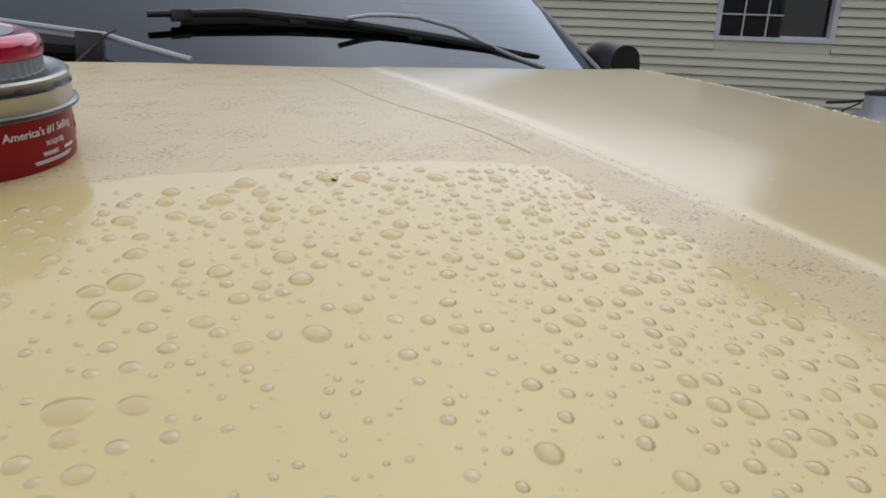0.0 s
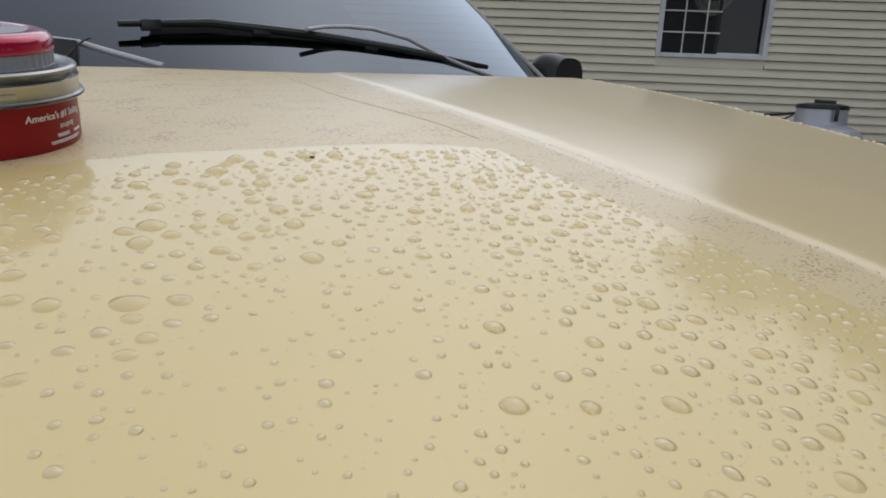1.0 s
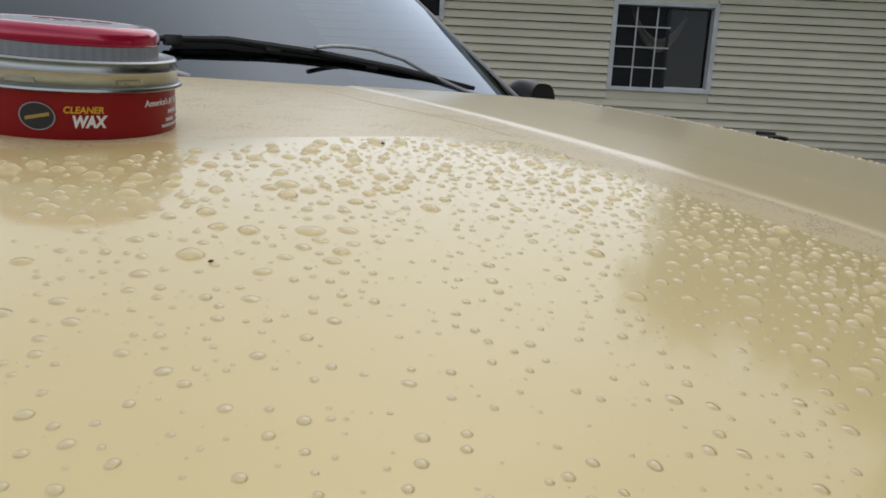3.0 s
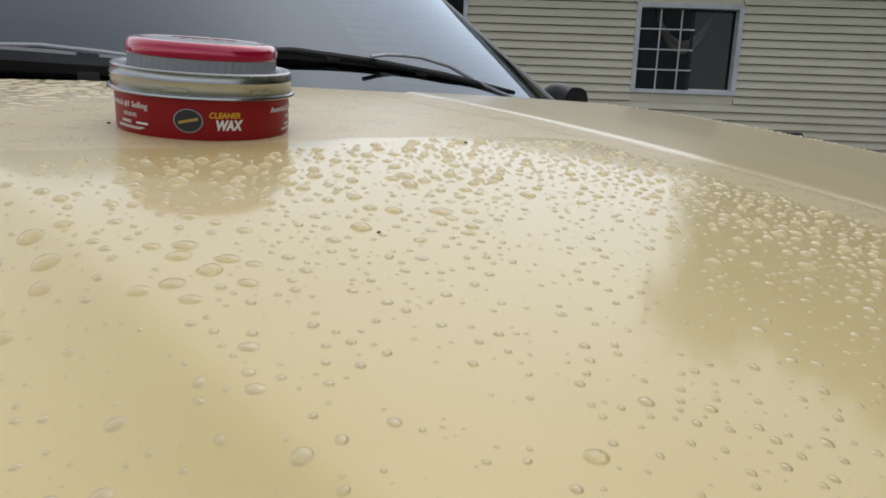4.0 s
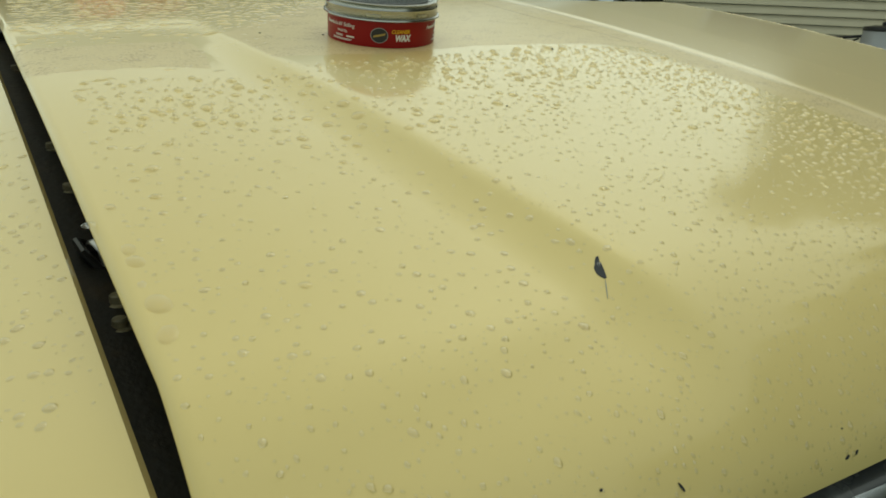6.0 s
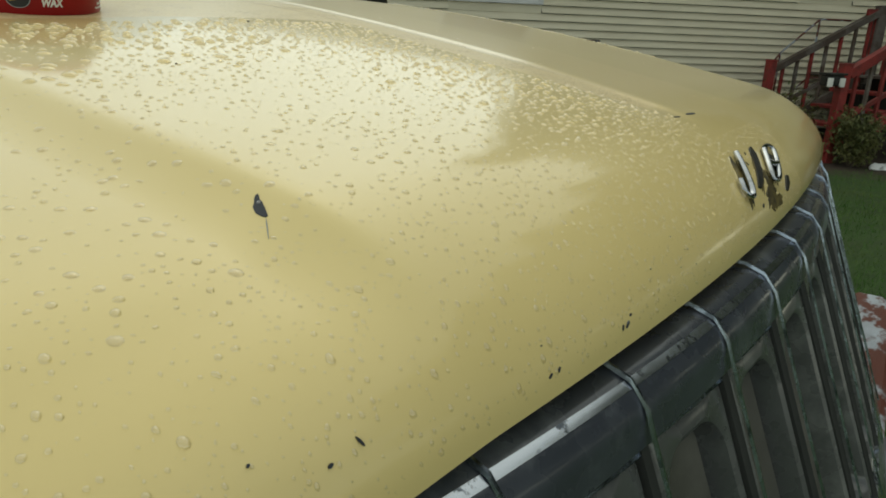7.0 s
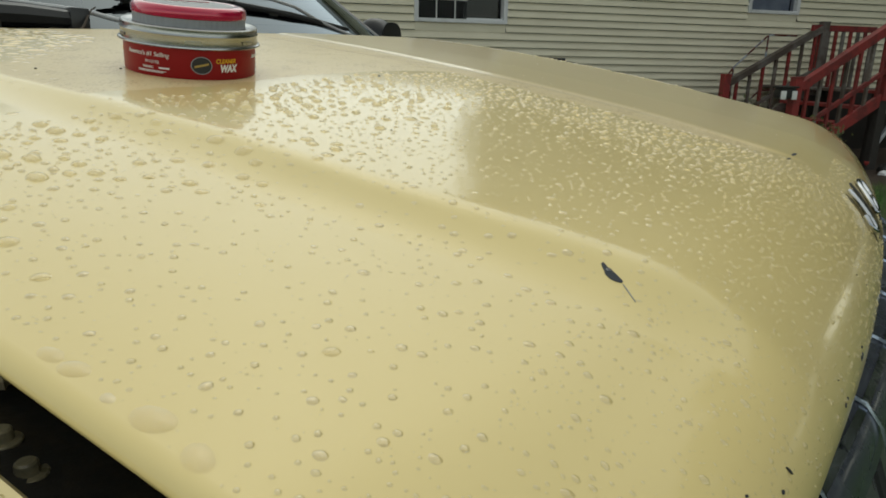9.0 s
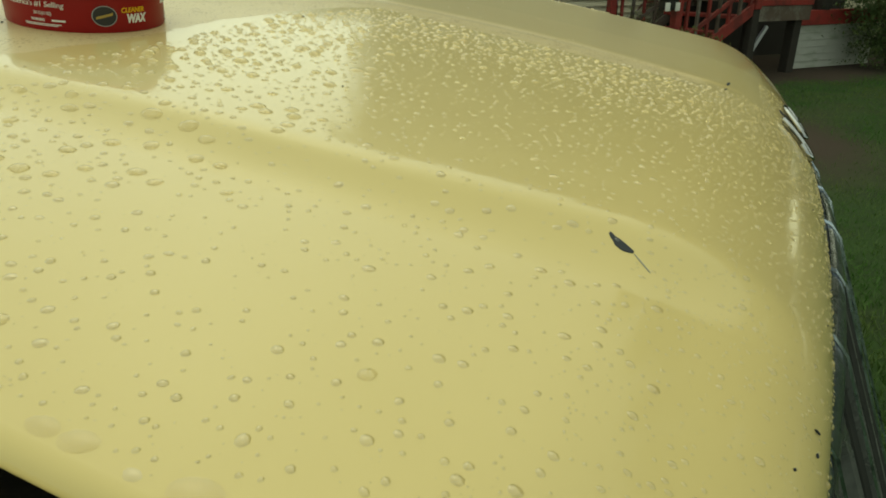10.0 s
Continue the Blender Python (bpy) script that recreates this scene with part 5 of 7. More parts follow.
def build_beads():
    rnd = random.Random(11)
    sc = Scatter()
    items = []

    def beyond(x, y):
        """True right of the ridge line, where the skin is dry."""
        return y > -0.125 and x > XC - 0.020 + 0.15 * min(y - 0.08, 0.0)

    def put(x, y, r, hr=None, st=None, turn=None):
        n = skin_normal(x, y)
        slope = math.hypot(n.x, n.y)
        if st is None:
            st = rnd.uniform(1.0, 1.10) if slope < 0.4 else rnd.uniform(1.05, 1.4)
        ang = rnd.uniform(0, 3.14) if slope < 0.4 else radians(90) + rnd.uniform(-0.3, 0.3)
        if turn is not None:
            ang = turn
        items.append((on_skin(x, y), n, r, st, ang, hr or (rnd.uniform(0.44, 0.62) if r < 0.0022 else rnd.uniform(0.34, 0.46) + 0.12 * smooth(0.16, 0.24, y))))
        sc.add(x, y, r * 1.05)

    # the largest beads, where they lie
    for x, y, r in ((0.0075, 0.1797, 0.0067), (0.0227, 0.1751, 0.0049), (0.0058, 0.1692, 0.0041), (0.0162, 0.1611, 0.0033), (0.1966, 0.3030, 0.0062), (0.2180, 0.2959, 0.0044), (0.2293, 0.2908, 0.0060), (0.1472, 0.2688, 0.0045), (0.1374, 0.2455, 0.0057), (0.1842, 0.2497, 0.0038), (0.2629, 0.2556, 0.0062), (0.2525, 0.2090, 0.0061), (0.2691, 0.2030, 0.0045), (0.2623, 0.1880, 0.0045), (0.2397, 0.1773, 0.0055), (0.2547, 0.1632, 0.0059), (0.2472, 0.1363, 0.0043), (0.0587, 0.2952, 0.0049), (0.0384, 0.2969, 0.0054), (0.0374, 0.2641, 0.0049), (0.0419, 0.2787, 0.0038), (0.0809, 0.2568, 0.0044), (0.0198, 0.2406, 0.0050), (0.1062, 0.1848, 0.0035), (0.0553, 0.1892, 0.0038), (0.0240, 0.1924, 0.0034), (0.1191, 0.1467, 0.0026), (0.1476, 0.1418, 0.0031), (0.1744, 0.1271, 0.0034), (0.1916, 0.0818, 0.0045), (0.0898, 0.1152, 0.0028)):
        put(x, y, r, rnd.uniform(0.24, 0.32) + 0.10 * smooth(0.18, 0.26, y), rnd.uniform(1.0, 1.10))
    for x, y, r in ((-0.1964, 0.2160, 0.0053), (-0.1872, 0.1979, 0.0052), (-0.1845, 0.1706, 0.0048), (-0.1830, 0.1559, 0.0042), (-0.2315, 0.2825, 0.0050), (-0.2494, 0.2866, 0.0040), (-0.2172, 0.1677, 0.0045), (-0.2033, 0.1361, 0.0036), (-0.2444, 0.1522, 0.0028), (-0.1358, 0.1449, 0.0049), (-0.1346, 0.1312, 0.0040), (-0.1664, 0.0942, 0.0030), (-0.1744, 0.0739, 0.0031), (-0.1484, 0.0410, 0.0019), (-0.1570, 0.0435, 0.0025), (-0.2114, 0.0693, 0.0026), (-0.2217, 0.0471, 0.0034), (-0.1670, 0.0238, 0.0027), (-0.1370, 0.0761, 0.0030), (-0.0795, 0.0119, 0.0037), (-0.0980, -0.0040, 0.0033), (-0.0153, 0.1586, 0.0033), (-0.0006, 0.1493, 0.0039), (-0.0285, 0.1496, 0.0037), (-0.0409, 0.1322, 0.0032), (-0.2797, 0.0167, 0.0038), (-0.2233, -0.0760, 0.0028), (-0.3216, -0.0152, 0.0029), (-0.2975, -0.0431, 0.0025), (-0.1772, -0.0184, 0.0030), (-0.1795, -0.0325, 0.0031), (-0.1723, -0.0711, 0.0030), (-0.1134, 0.1359, 0.0041), (-0.1082, 0.2088, 0.0048), (-0.1266, 0.1669, 0.0052), (-0.1117, 0.1583, 0.0049), (-0.1302, 0.0961, 0.0034), (-0.1719, -0.0056, 0.0028), (-0.1211, 0.1764, 0.0054), (0.0307, 0.2433, 0.0067), (-0.0941, 0.1847, 0.0038), (-0.1049, 0.1503, 0.0035), (-0.1509, 0.0175, 0.0027), (-0.1716, 0.0246, 0.0029), (-0.3252, 0.1350, 0.0043), (-0.3320, 0.1607, 0.0038), (-0.3067, 0.1515, 0.0028), (-0.3634, 0.1197, 0.0038), (-0.1674, 0.0133, 0.0024), (-0.2860, 0.0491, 0.0028), (-0.2713, 0.0320, 0.0024), (-0.3036, 0.0488, 0.0019), (-0.3049, 0.0033, 0.0028), (-0.2975, -0.0040, 0.0021), (-0.2151, -0.0522, 0.0024), (-0.2307, -0.0432, 0.0019), (-0.2849, 0.0019, 0.0021), (-0.1681, -0.0518, 0.0021)):
        put(x, y, r, rnd.uniform(0.28, 0.36), rnd.uniform(1.0, 1.10))
    # long shallow puddles at the edge of the waxed area
    for x, y, r, st in ((-0.3204, 0.3504, 0.0050, 2.2), (-0.2642, 0.364, 0.0040, 2.0), (-0.2947, 0.4037, 0.0036, 2.4), (-0.335, 0.385, 0.0036, 2.2), (-0.245, 0.372, 0.0030, 2.2), (-0.34, 0.33, 0.0042, 1.8), (-0.225, 0.352, 0.0034, 2.0), (-0.28, 0.338, 0.0036, 1.8)):
        put(x, y, r, 0.2, st, 0.15)
    # flat puddles at the bonnet's edge
    for x, y, r, st in ((-0.3490, 0.0860, 0.0050, 1.3), (-0.3480, 0.0735, 0.0056, 1.25), (-0.3455, 0.0345, 0.0072, 1.3), (-0.3465, 0.0115, 0.0060, 1.3), (-0.3500, 0.1334, 0.0042, 1.3), (-0.3490, 0.0530, 0.0032, 1.2)):
        put(x, y, r, 0.17, st, rnd.uniform(1.2, 1.9))

    def density(x, y):
        d = 1.0
        d *= 1 - dust_at(x, y)
        margin = 0.006 + 0.024 * smooth(0.16, 0.05, x)
        d *= smooth(0.5 * margin, 1.4 * margin, dry_line(x) - y + 0.008 * noise.noise(Vector((x * 40, y * 40, 5))))
        d *= 0.75 + 0.25 * smooth(-0.16, -0.02, x)
        if y < -0.03:
            d = max(d, 0.8)
        d *= 0.5 + 1.1 * max(noise.noise(Vector((x * 13, y * 13, 1.7))) * 0.8 + 0.5, 0.0)
        return d

    # close beads of all sizes beside the ridge and over the nose
    for lo, hi, tries, gap in ((0.0034, 0.0048, 260, 0.0008), (0.0023, 0.0036, 1700, 0.0008), (0.0013, 0.0022, 2600, 0.0009), (0.0006, 0.0012, 2600, 0.0009), (0.0003, 0.0006, 1500, 0.0008)):
        for _ in range(tries):
            x, y = rnd.uniform(0.05, 0.288), rnd.uniform(-0.17, 0.31)
            if rnd.random() > smooth(0.08, 0.22, x + 0.3 * max(0.08 - y, 0.0)) * (1 - 0.35 * smooth(0.16, 0.28, y)) * (1 - dust_at(x, y)) or beyond(x, y) or y < -0.183 + bow(x - XC) + 0.010 or y > dry_line(x) - 0.012:
                continue
            r = rnd.uniform(lo, hi) * (1 - 0.45 * smooth(-0.02, -0.11, y))
            if sc.free(x, y, r, gap):
                put(x, y, r, rnd.uniform(0.39, 0.52))
    # larger beads gathered towards the dry line
    for lo, hi, tries, gap in ((0.0038, 0.0062, 420, 0.0004), (0.0026, 0.0040, 1100, 0.0006), (0.0014, 0.0026, 1800, 0.0008), (0.0004, 0.0012, 2600, 0.0008)):
        for _ in range(tries):
            x, y = rnd.uniform(-0.345, 0.28), rnd.uniform(0.12, 0.37)
            if beyond(x, y) or rnd.random() > density(x, y) * smooth(0.13, 0.28, y) * 0.75:
                continue
            r = lo + (hi - lo) * rnd.random() ** 1.5
            if sc.free(x, y, r, gap):
                put(x, y, r)
    # scattered beads over the whole waxed part
    for lo, hi, tries, gap in ((0.0021, 0.0030, 520, 0.0024), (0.0013, 0.0021, 2600, 0.0018), (0.0008, 0.0013, 2600, 0.0014), (0.0003, 0.0008, 4500, 0.0009)):
        for _ in range(tries):
            x, y = rnd.uniform(-0.350, 0.30), rnd.uniform(-0.185, 0.36)
            if beyond(x, y) or y < -0.185 + bow(x - XC) + 0.012 or rnd.random() > density(x, y):
                continue
            r = lo + (hi - lo) * rnd.random() ** 1.7
            if y < -0.10 + bow(x - XC):
                r *= 0.75
            if sc.free(x, y, r, gap):
                put(x, y, r)
    # beads and fine spray down the nose, spread evenly along its rolled face
    face = Scatter()

    def along(x, y):
        return NOSE_A * math.asin(min((NOSE_Y + bow(x - XC) - y) / NOSE_A, 0.999)) * 0.85

    for p, n, r, *_ in items:
        if p.y < NOSE_Y + bow(p.x - XC):
            face.add(p.x, along(p.x, p.y), r)
    for lo, hi, tries, gap in ((0.0013, 0.0021, 700, 0.0012), (0.0008, 0.0013, 2200, 0.0008), (0.0004, 0.0008, 3600, 0.0007)):
        for _ in range(tries):
            x, a = rnd.uniform(-0.33, 0.45), radians(82) * rnd.random()
            y = NOSE_Y + bow(x - XC) - NOSE_A * math.sin(a)
            near = smooth(-0.20, 0.25, x)
            if beyond(x, y) or rnd.random() > 0.30 + 0.7 * near:
                continue
            r = rnd.uniform(lo, hi) * (1 - 0.2 * near)
            if face.free(x, along(x, y), r, gap):
                face.add(x, along(x, y), r)
                put(x, y, r, rnd.uniform(0.46, 0.66))
    # wet patch near the bottles: broad shallow beads, nearly run together
    for lo, hi, tries, gap in ((0.0050, 0.0085, 900, -0.0012), (0.0030, 0.0050, 2600, -0.0006), (0.0014, 0.0030, 3000, 0.0)):
        for _ in range(tries):
            x, y = rnd.uniform(-0.37, 0.0), rnd.uniform(0.44, 0.79)
            far = smooth(wet_edge(y) + 0.02, wet_edge(y) - 0.02, x)
            front = smooth(0.465, 0.56, y + 0.02 * noise.noise(Vector((x * 25, y * 25, 3))))
            if rnd.random() > far * front or y > rear_y(x - XC) - 0.008:
                continue
            r = rnd.uniform(lo, hi)
            if sc.free(x, y, r * 0.85, gap):
                put(x, y, r, rnd.uniform(0.13, 0.22), rnd.uniform(1.0, 1.7), rnd.uniform(-0.4, 0.4))
    # few thin drops on the dull band in front of it
    for _ in range(60):
        x, y = rnd.uniform(-0.36, -0.16), rnd.uniform(0.39, 0.50)
        r = rnd.uniform(0.0008, 0.0019)
        if sc.free(x, y, r, 0.002):
            put(x, y, r, 0.25, rnd.uniform(1.2, 2.2), rnd.uniform(-0.3, 0.3))
    # row of beads along the far shoulder of the bonnet
    for i in range(1500):
        y = rnd.uniform(0.12, 0.80)
        x = XC + 0.473 + 0.15 * y + rnd.uniform(-0.010, 0.014)
        r = rnd.uniform(0.0014, 0.0036)
        if sc.free(x, y, r, 0.0003):
            put(x, y, r, rnd.uniform(0.6, 0.85))
    # small beads on the dusty strip near the ridge and across the far half
    for i in range(60):
        x, y = rnd.uniform(0.29, 0.75), rnd.uniform(-0.13, 0.45)
        r = rnd.uniform(0.0005, 0.0012)
        if rnd.random() < 0.35 and sc.free(x, y, r, 0.0005):
            put(x, y, r)
    me = bead_mesh(items, rnd, "water_beads")
    tagged(new("water_beads", me), "clear water beads of many sizes on the waxed bonnet", "water drops", kind="stuff").visible_shadow = False
    # beads on the near wing
    items2 = []
    def wing_z(x, y):
        t = (XC - edge_u(y) - 0.0125 - x) / 0.122
        return top_z(XC - edge_u(y), y) - 0.032 - 0.0224 * t

    for _ in range(1500):
        y = rnd.uniform(0.02, 0.75)
        x = XC - edge_u(y) - 0.016 - rnd.uniform(0, 0.112)
        r = 0.0007 + 0.0030 * rnd.random() ** 2.4
        if sc.free(x, y, r, 0.0008):
            sc.add(x, y, r)
            n = Vector((-(wing_z(x + 0.002, y) - wing_z(x - 0.002, y)) / 0.004, -(wing_z(x, y + 0.002) - wing_z(x, y - 0.002)) / 0.004, 1)).normalized()
            items2.append((Vector((x, y, wing_z(x, y))), n, r, rnd.uniform(1, 1.2), rnd.uniform(0, 3), rnd.uniform(0.34, 0.5)))
    tagged(new("wing_water_beads", bead_mesh(items2, rnd, "wing_water_beads")), "clear water beads on the yellow front wing", "water drops", kind="stuff").visible_shadow = False


build_beads()


def build_specks():
    rnd = random.Random(3)
    first = None
    for x, y, s in ((0.141, 0.315, 0.0012), (-0.041, 0.164, 0.0008), (-0.087, 0.437, 0.0011), (-0.15, 0.46, 0.0009)):
        bm = bmesh.new()
        bmesh.ops.create_icosphere(bm, subdivisions=1, radius=s)
        for v in bm.verts:
            v.co = Vector((v.co.x * 1.5, v.co.y * 0.7, v.co.z * 0.6)) * rnd.uniform(0.8, 1.2)
        me = mesh_of(bm, "dirt_speck", M_DARKPRINT)
        ob = new("dirt_speck", me)
        ob.matrix_world = Matrix.Translation(on_skin(x, y, s * 0.45)) @ pose(0, 0, 0, 0, 0, rnd.uniform(0, 180))
        tagged(ob, "dark speck of dirt lying on the bonnet", "dirt", "specks on the bonnet")
    # grit gathered along the ridge
    verts, faces = [], []
    for _ in range(800):
        y = rnd.uniform(-0.02, 0.6)
        x = XC - 0.006 + 0.15 * min(y - 0.08, 0.0) - abs(rnd.gauss(0, 0.005)) - 0.003
        s = rnd.uniform(0.00015, 0.00045)
        p = on_skin(x, y, s * 0.3)
        b = len(verts)
        for dx, dy, dz in ((1, 0, 0), (-0.6, 0.8, 0), (-0.5, -0.9, 0), (0, 0, 1)):
            verts.append((p.x + s * dx * rnd.uniform(0.7, 1.6), p.y + s * dy * rnd.uniform(0.7, 1.6), p.z + s * dz * 0.8))
        faces += [(b, b + 1, b + 3), (b + 1, b + 2, b + 3), (b + 2, b, b + 3)]
    me = bpy.data.meshes.new("ridge_grit")
    me.from_pydata(verts, [], faces)
    me.materials.append(material("brown_grit", (0.36, 0.25, 0.12), 0.9, vary=0.4, scale=300))
    tagged(new("ridge_grit", me), "brown grit washed against the bonnet's ridge", "grit", kind="stuff")


build_specks()

# ---- ground ----
WALL_D, WALL_B = 7.2, radians(43)
N_OUT = Vector((math.sin(WALL_B), math.cos(WALL_B), 0))
W_DIR = Vector((math.cos(WALL_B), -math.sin(WALL_B), 0))


def plan(s, d):
    return W_DIR * s + N_OUT * d


def soil_at(x, y):
    s, d = x * W_DIR.x + y * W_DIR.y, x * N_OUT.x + y * N_OUT.y
    n = noise.noise(Vector((x * 1.3, y * 1.3, 0.3))) * 0.5 + noise.noise(Vector((x * 5, y * 5, 2.3))) * 0.25
    a = 1.15 - math.hypot((x - 4.7) / 1.5, (y + 0.75) / 0.5)
    b = smooth(4.3, 5.3, d + 0.5 * n) * 1.4
    c = n * 0.9 - 0.25
    return min(max(max(a, b, c) + n * 0.6, 0.0), 1.0)


def ground_material():
    m = material("lawn_and_bare_soil", (0.030, 0.068, 0.011), 0.95, vary=0.4, scale=30, second=(0.024, 0.05, 0.009), mix_scale=4, bump=0.7, bump_scale=40)
    nt = m.node_tree
    bsdf = nt.nodes["Principled BSDF"]
    old = bsdf.inputs["Base Color"].links[0].from_socket
    at = nt.nodes.new("ShaderNodeAttribute")
    at.attribute_name = "soil"
    mix = nt.nodes.new("ShaderNodeMix")
    mix.data_type = "RGBA"
    nt.links.new(at.outputs["Fac"], mix.inputs[0])
    nt.links.new(old, mix.inputs[6])
    mix.inputs[7].default_value = (0.058, 0.039, 0.028, 1)
    nt.links.new(mix.outputs[2], bsdf.inputs["Base Color"])
    return m


def build_ground():
    fine = [-1.5 + 0.12 * i for i in range(100)]
    xs = [-400, -120, -40, -15, -7, -3.5] + fine + [12, 16, 25, 45, 120, 400]
    fy = [-4.5 + 0.12 * i for i in range(85)]
    ys = [-400, -120, -40, -18, -10, -6.5] + fy + [7, 9, 13, 25, 60, 150, 400]
    bm = bmesh.new()
    grid(bm, [[Vector((x, y, 0.012 * noise.noise(Vector((x * 0.9, y * 0.9, 0))))) for x in xs] for y in ys])
    me = mesh_of(bm, "ground", ground_material())
    if me.polygons[0].normal.z < 0:
        me.flip_normals()
    at = me.attributes.new("soil", "FLOAT", "POINT")
    at.data.foreach_set("value", np.array([soil_at(v.co.x, v.co.y) if -2 < v.co.x < 12 and -6 < v.co.y < 7 else 0.1 for v in me.vertices], dtype=np.float32))
    tagged(new("ground", me), "short green lawn with bare brown patches", "lawn", kind="structure")
    rnd = random.Random(21)
    verts, faces = [], []
    count = 0
    while count < 130000:
        x, y = rnd.uniform(1.1, 9.8), rnd.uniform(-4.2, 2.2)
        if rnd.random() > 1.5 / max(x - 0.3, 1.0) + 0.15 or x < 1.35 and y > -0.3:
            continue
        s, d = x * W_DIR.x + y * W_DIR.y, x * N_OUT.x + y * N_OUT.y
        if d > 5.25 or rnd.random() < soil_at(x, y) * 1.1:
            continue
        count += 1
        h, w, a = rnd.uniform(0.012, 0.034), rnd.uniform(0.0015, 0.0030), rnd.uniform(0, 6.28)
        lx, ly = rnd.gauss(0, 0.016), rnd.gauss(0, 0.016)
        b = len(verts)
        z = -0.004
        verts += [(x + w * math.cos(a), y + w * math.sin(a), z), (x - w * math.cos(a), y - w * math.sin(a), z), (x + lx, y + ly, h)]
        faces.append((b, b + 1, b + 2))
    me = bpy.data.meshes.new("grass")
    me.from_pydata(verts, [], faces)
    me.materials.append(M_GRASSBLADE)
    tagged(new("grass", me), "short green lawn grass", "grass", kind="stuff")


build_ground()

# ---- house ----
HOUSE = Matrix(((W_DIR.x, N_OUT.x, 0, N_OUT.x * WALL_D), (W_DIR.y, N_OUT.y, 0, N_OUT.y * WALL_D), (0, 0, 1, 0), (0, 0, 0, 1)))
house = thing("house", "single-storey house clad in cream vinyl siding", "house", HOUSE)
OPENINGS = [(1.452, 2.540, 1.495, 2.40), (5.835, 6.60, 1.74, 2.42), (-1.25, -0.36, 2.13, 2.85)]
S0, S1, Z0, Z1 = -7.0, 13.0, 0.0, 2.98


def build_walls():
    # backing wall in blocks round the openings
    bm = bmesh.new()
    cuts = sorted(OPENINGS)
    s = S0
    for a, b, z0, z1 in cuts:
        box(bm, s, a, 0.02, 0.17, 0.05, Z1)
        box(bm, a, b, 0.02, 0.17, 0.05, z0)
        box(bm, a, b, 0.02, 0.17, z1, Z1)
        s = b
    box(bm, s, S1, 0.02, 0.17, 0.05, Z1)
    wall = part("wall", bm, M_DIM, house, smooth=False)
    rnd = random.Random(8)
    pitch = 0.0847
    rows = int((Z1 - 0.12) / pitch)
    cache = {}
    for k in range(rows):
        z0 = 0.12 + k * pitch
        spans = [(S0, S1)]
        for a, b, c, d in OPENINGS:
            if z0 + pitch > c - 0.02 and z0 < d + 0.02:
                nxt = []
                for p, q in spans:
                    if a < q and b > p:
                        nxt += [(p, a - 0.001), (b + 0.001, q)]
                    else:
                        nxt.append((p, q))
                spans = nxt
        out = []
        j0 = rnd.uniform(0, 3.6)
        for p, q in spans:
            x = p
            j = S0 + j0
            while j < p + 0.4:
                j += 3.66
            while j < q - 0.4:
                out.append((x, j))
                x = j
                j += 3.66
            out.append((x, q))
        for p, q in out:
            bm = bmesh.new()
            lift = rnd.uniform(-0.0012, 0.0012)
            prof = [(-0.006, z0 + 0.0065), (-0.0145 + lift, z0 + 0.0060), (-0.016 + lift, z0 + 0.0085), (-0.0155 + lift, z0 + 0.017), (-0.004, z0 + pitch * 0.55), (-0.001, z0 + pitch * 0.60), (0.012, z0 + pitch + 0.002), (0.019, z0 + pitch + 0.003)]
            grid(bm, [[Vector((x, y, z)) for y, z in prof] for x in (p, q)])
            part("siding_board", bm, M_SIDING, wall, smooth=False)
    for a, b, c, d in OPENINGS:
        below = 0.12 + pitch * math.floor((c - 0.02 - 0.12) / pitch)
        above = 0.12 + pitch * math.ceil((d + 0.02 - 0.12) / pitch)
        for z0, z1 in ((below, c - 0.010), (d + 0.010, above)):
            bm = bmesh.new()
            box(bm, a, b, 0.004, 0.022, z0, z1)
            part("siding_strip", bm, M_SIDING, wall, smooth=False)
    # eave, roof and end walls
    bm = bmesh.new()
    box(bm, S0 - 0.3, S1 + 0.3, -0.45, 0.17, Z1, Z1 + 0.04)
    box(bm, S0 - 0.3, S1 + 0.3, -0.48, -0.45, Z1 - 0.02, Z1 + 0.16)
    part("soffit", bm, M_FRAME, house, "white soffit and fascia", smooth=False)
    bm = bmesh.new()
    grid(bm, [[Vector((S0 - 0.35, -0.5, Z1 + 0.15)), Vector((S1 + 0.35, -0.5, Z1 + 0.15))], [Vector((S0 - 0.35, 3.6, Z1 + 0.75)), Vector((S1 + 0.35, 3.6, Z1 + 0.75))], [Vector((S0 - 0.35, 7.7, Z1 + 0.15)), Vector((S1 + 0.35, 7.7, Z1 + 0.15))]])
    part("roof", bm, M_ROOF, house, smooth=False)
    for x in (S0, S1 - 0.15):
        bm = bmesh.new()
        box(bm, x, x + 0.15, 0.17, 7.2, 0, Z1)
        part("end_wall", bm, M_SIDING, house, smooth=False)
    # plain unseen rooms, their dimness put into the wall colour
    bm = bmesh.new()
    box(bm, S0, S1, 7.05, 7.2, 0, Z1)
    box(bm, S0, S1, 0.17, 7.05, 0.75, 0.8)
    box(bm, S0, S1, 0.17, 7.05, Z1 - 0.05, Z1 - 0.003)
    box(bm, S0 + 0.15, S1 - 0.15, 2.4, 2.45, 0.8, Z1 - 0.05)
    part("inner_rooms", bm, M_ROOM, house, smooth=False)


build_walls()


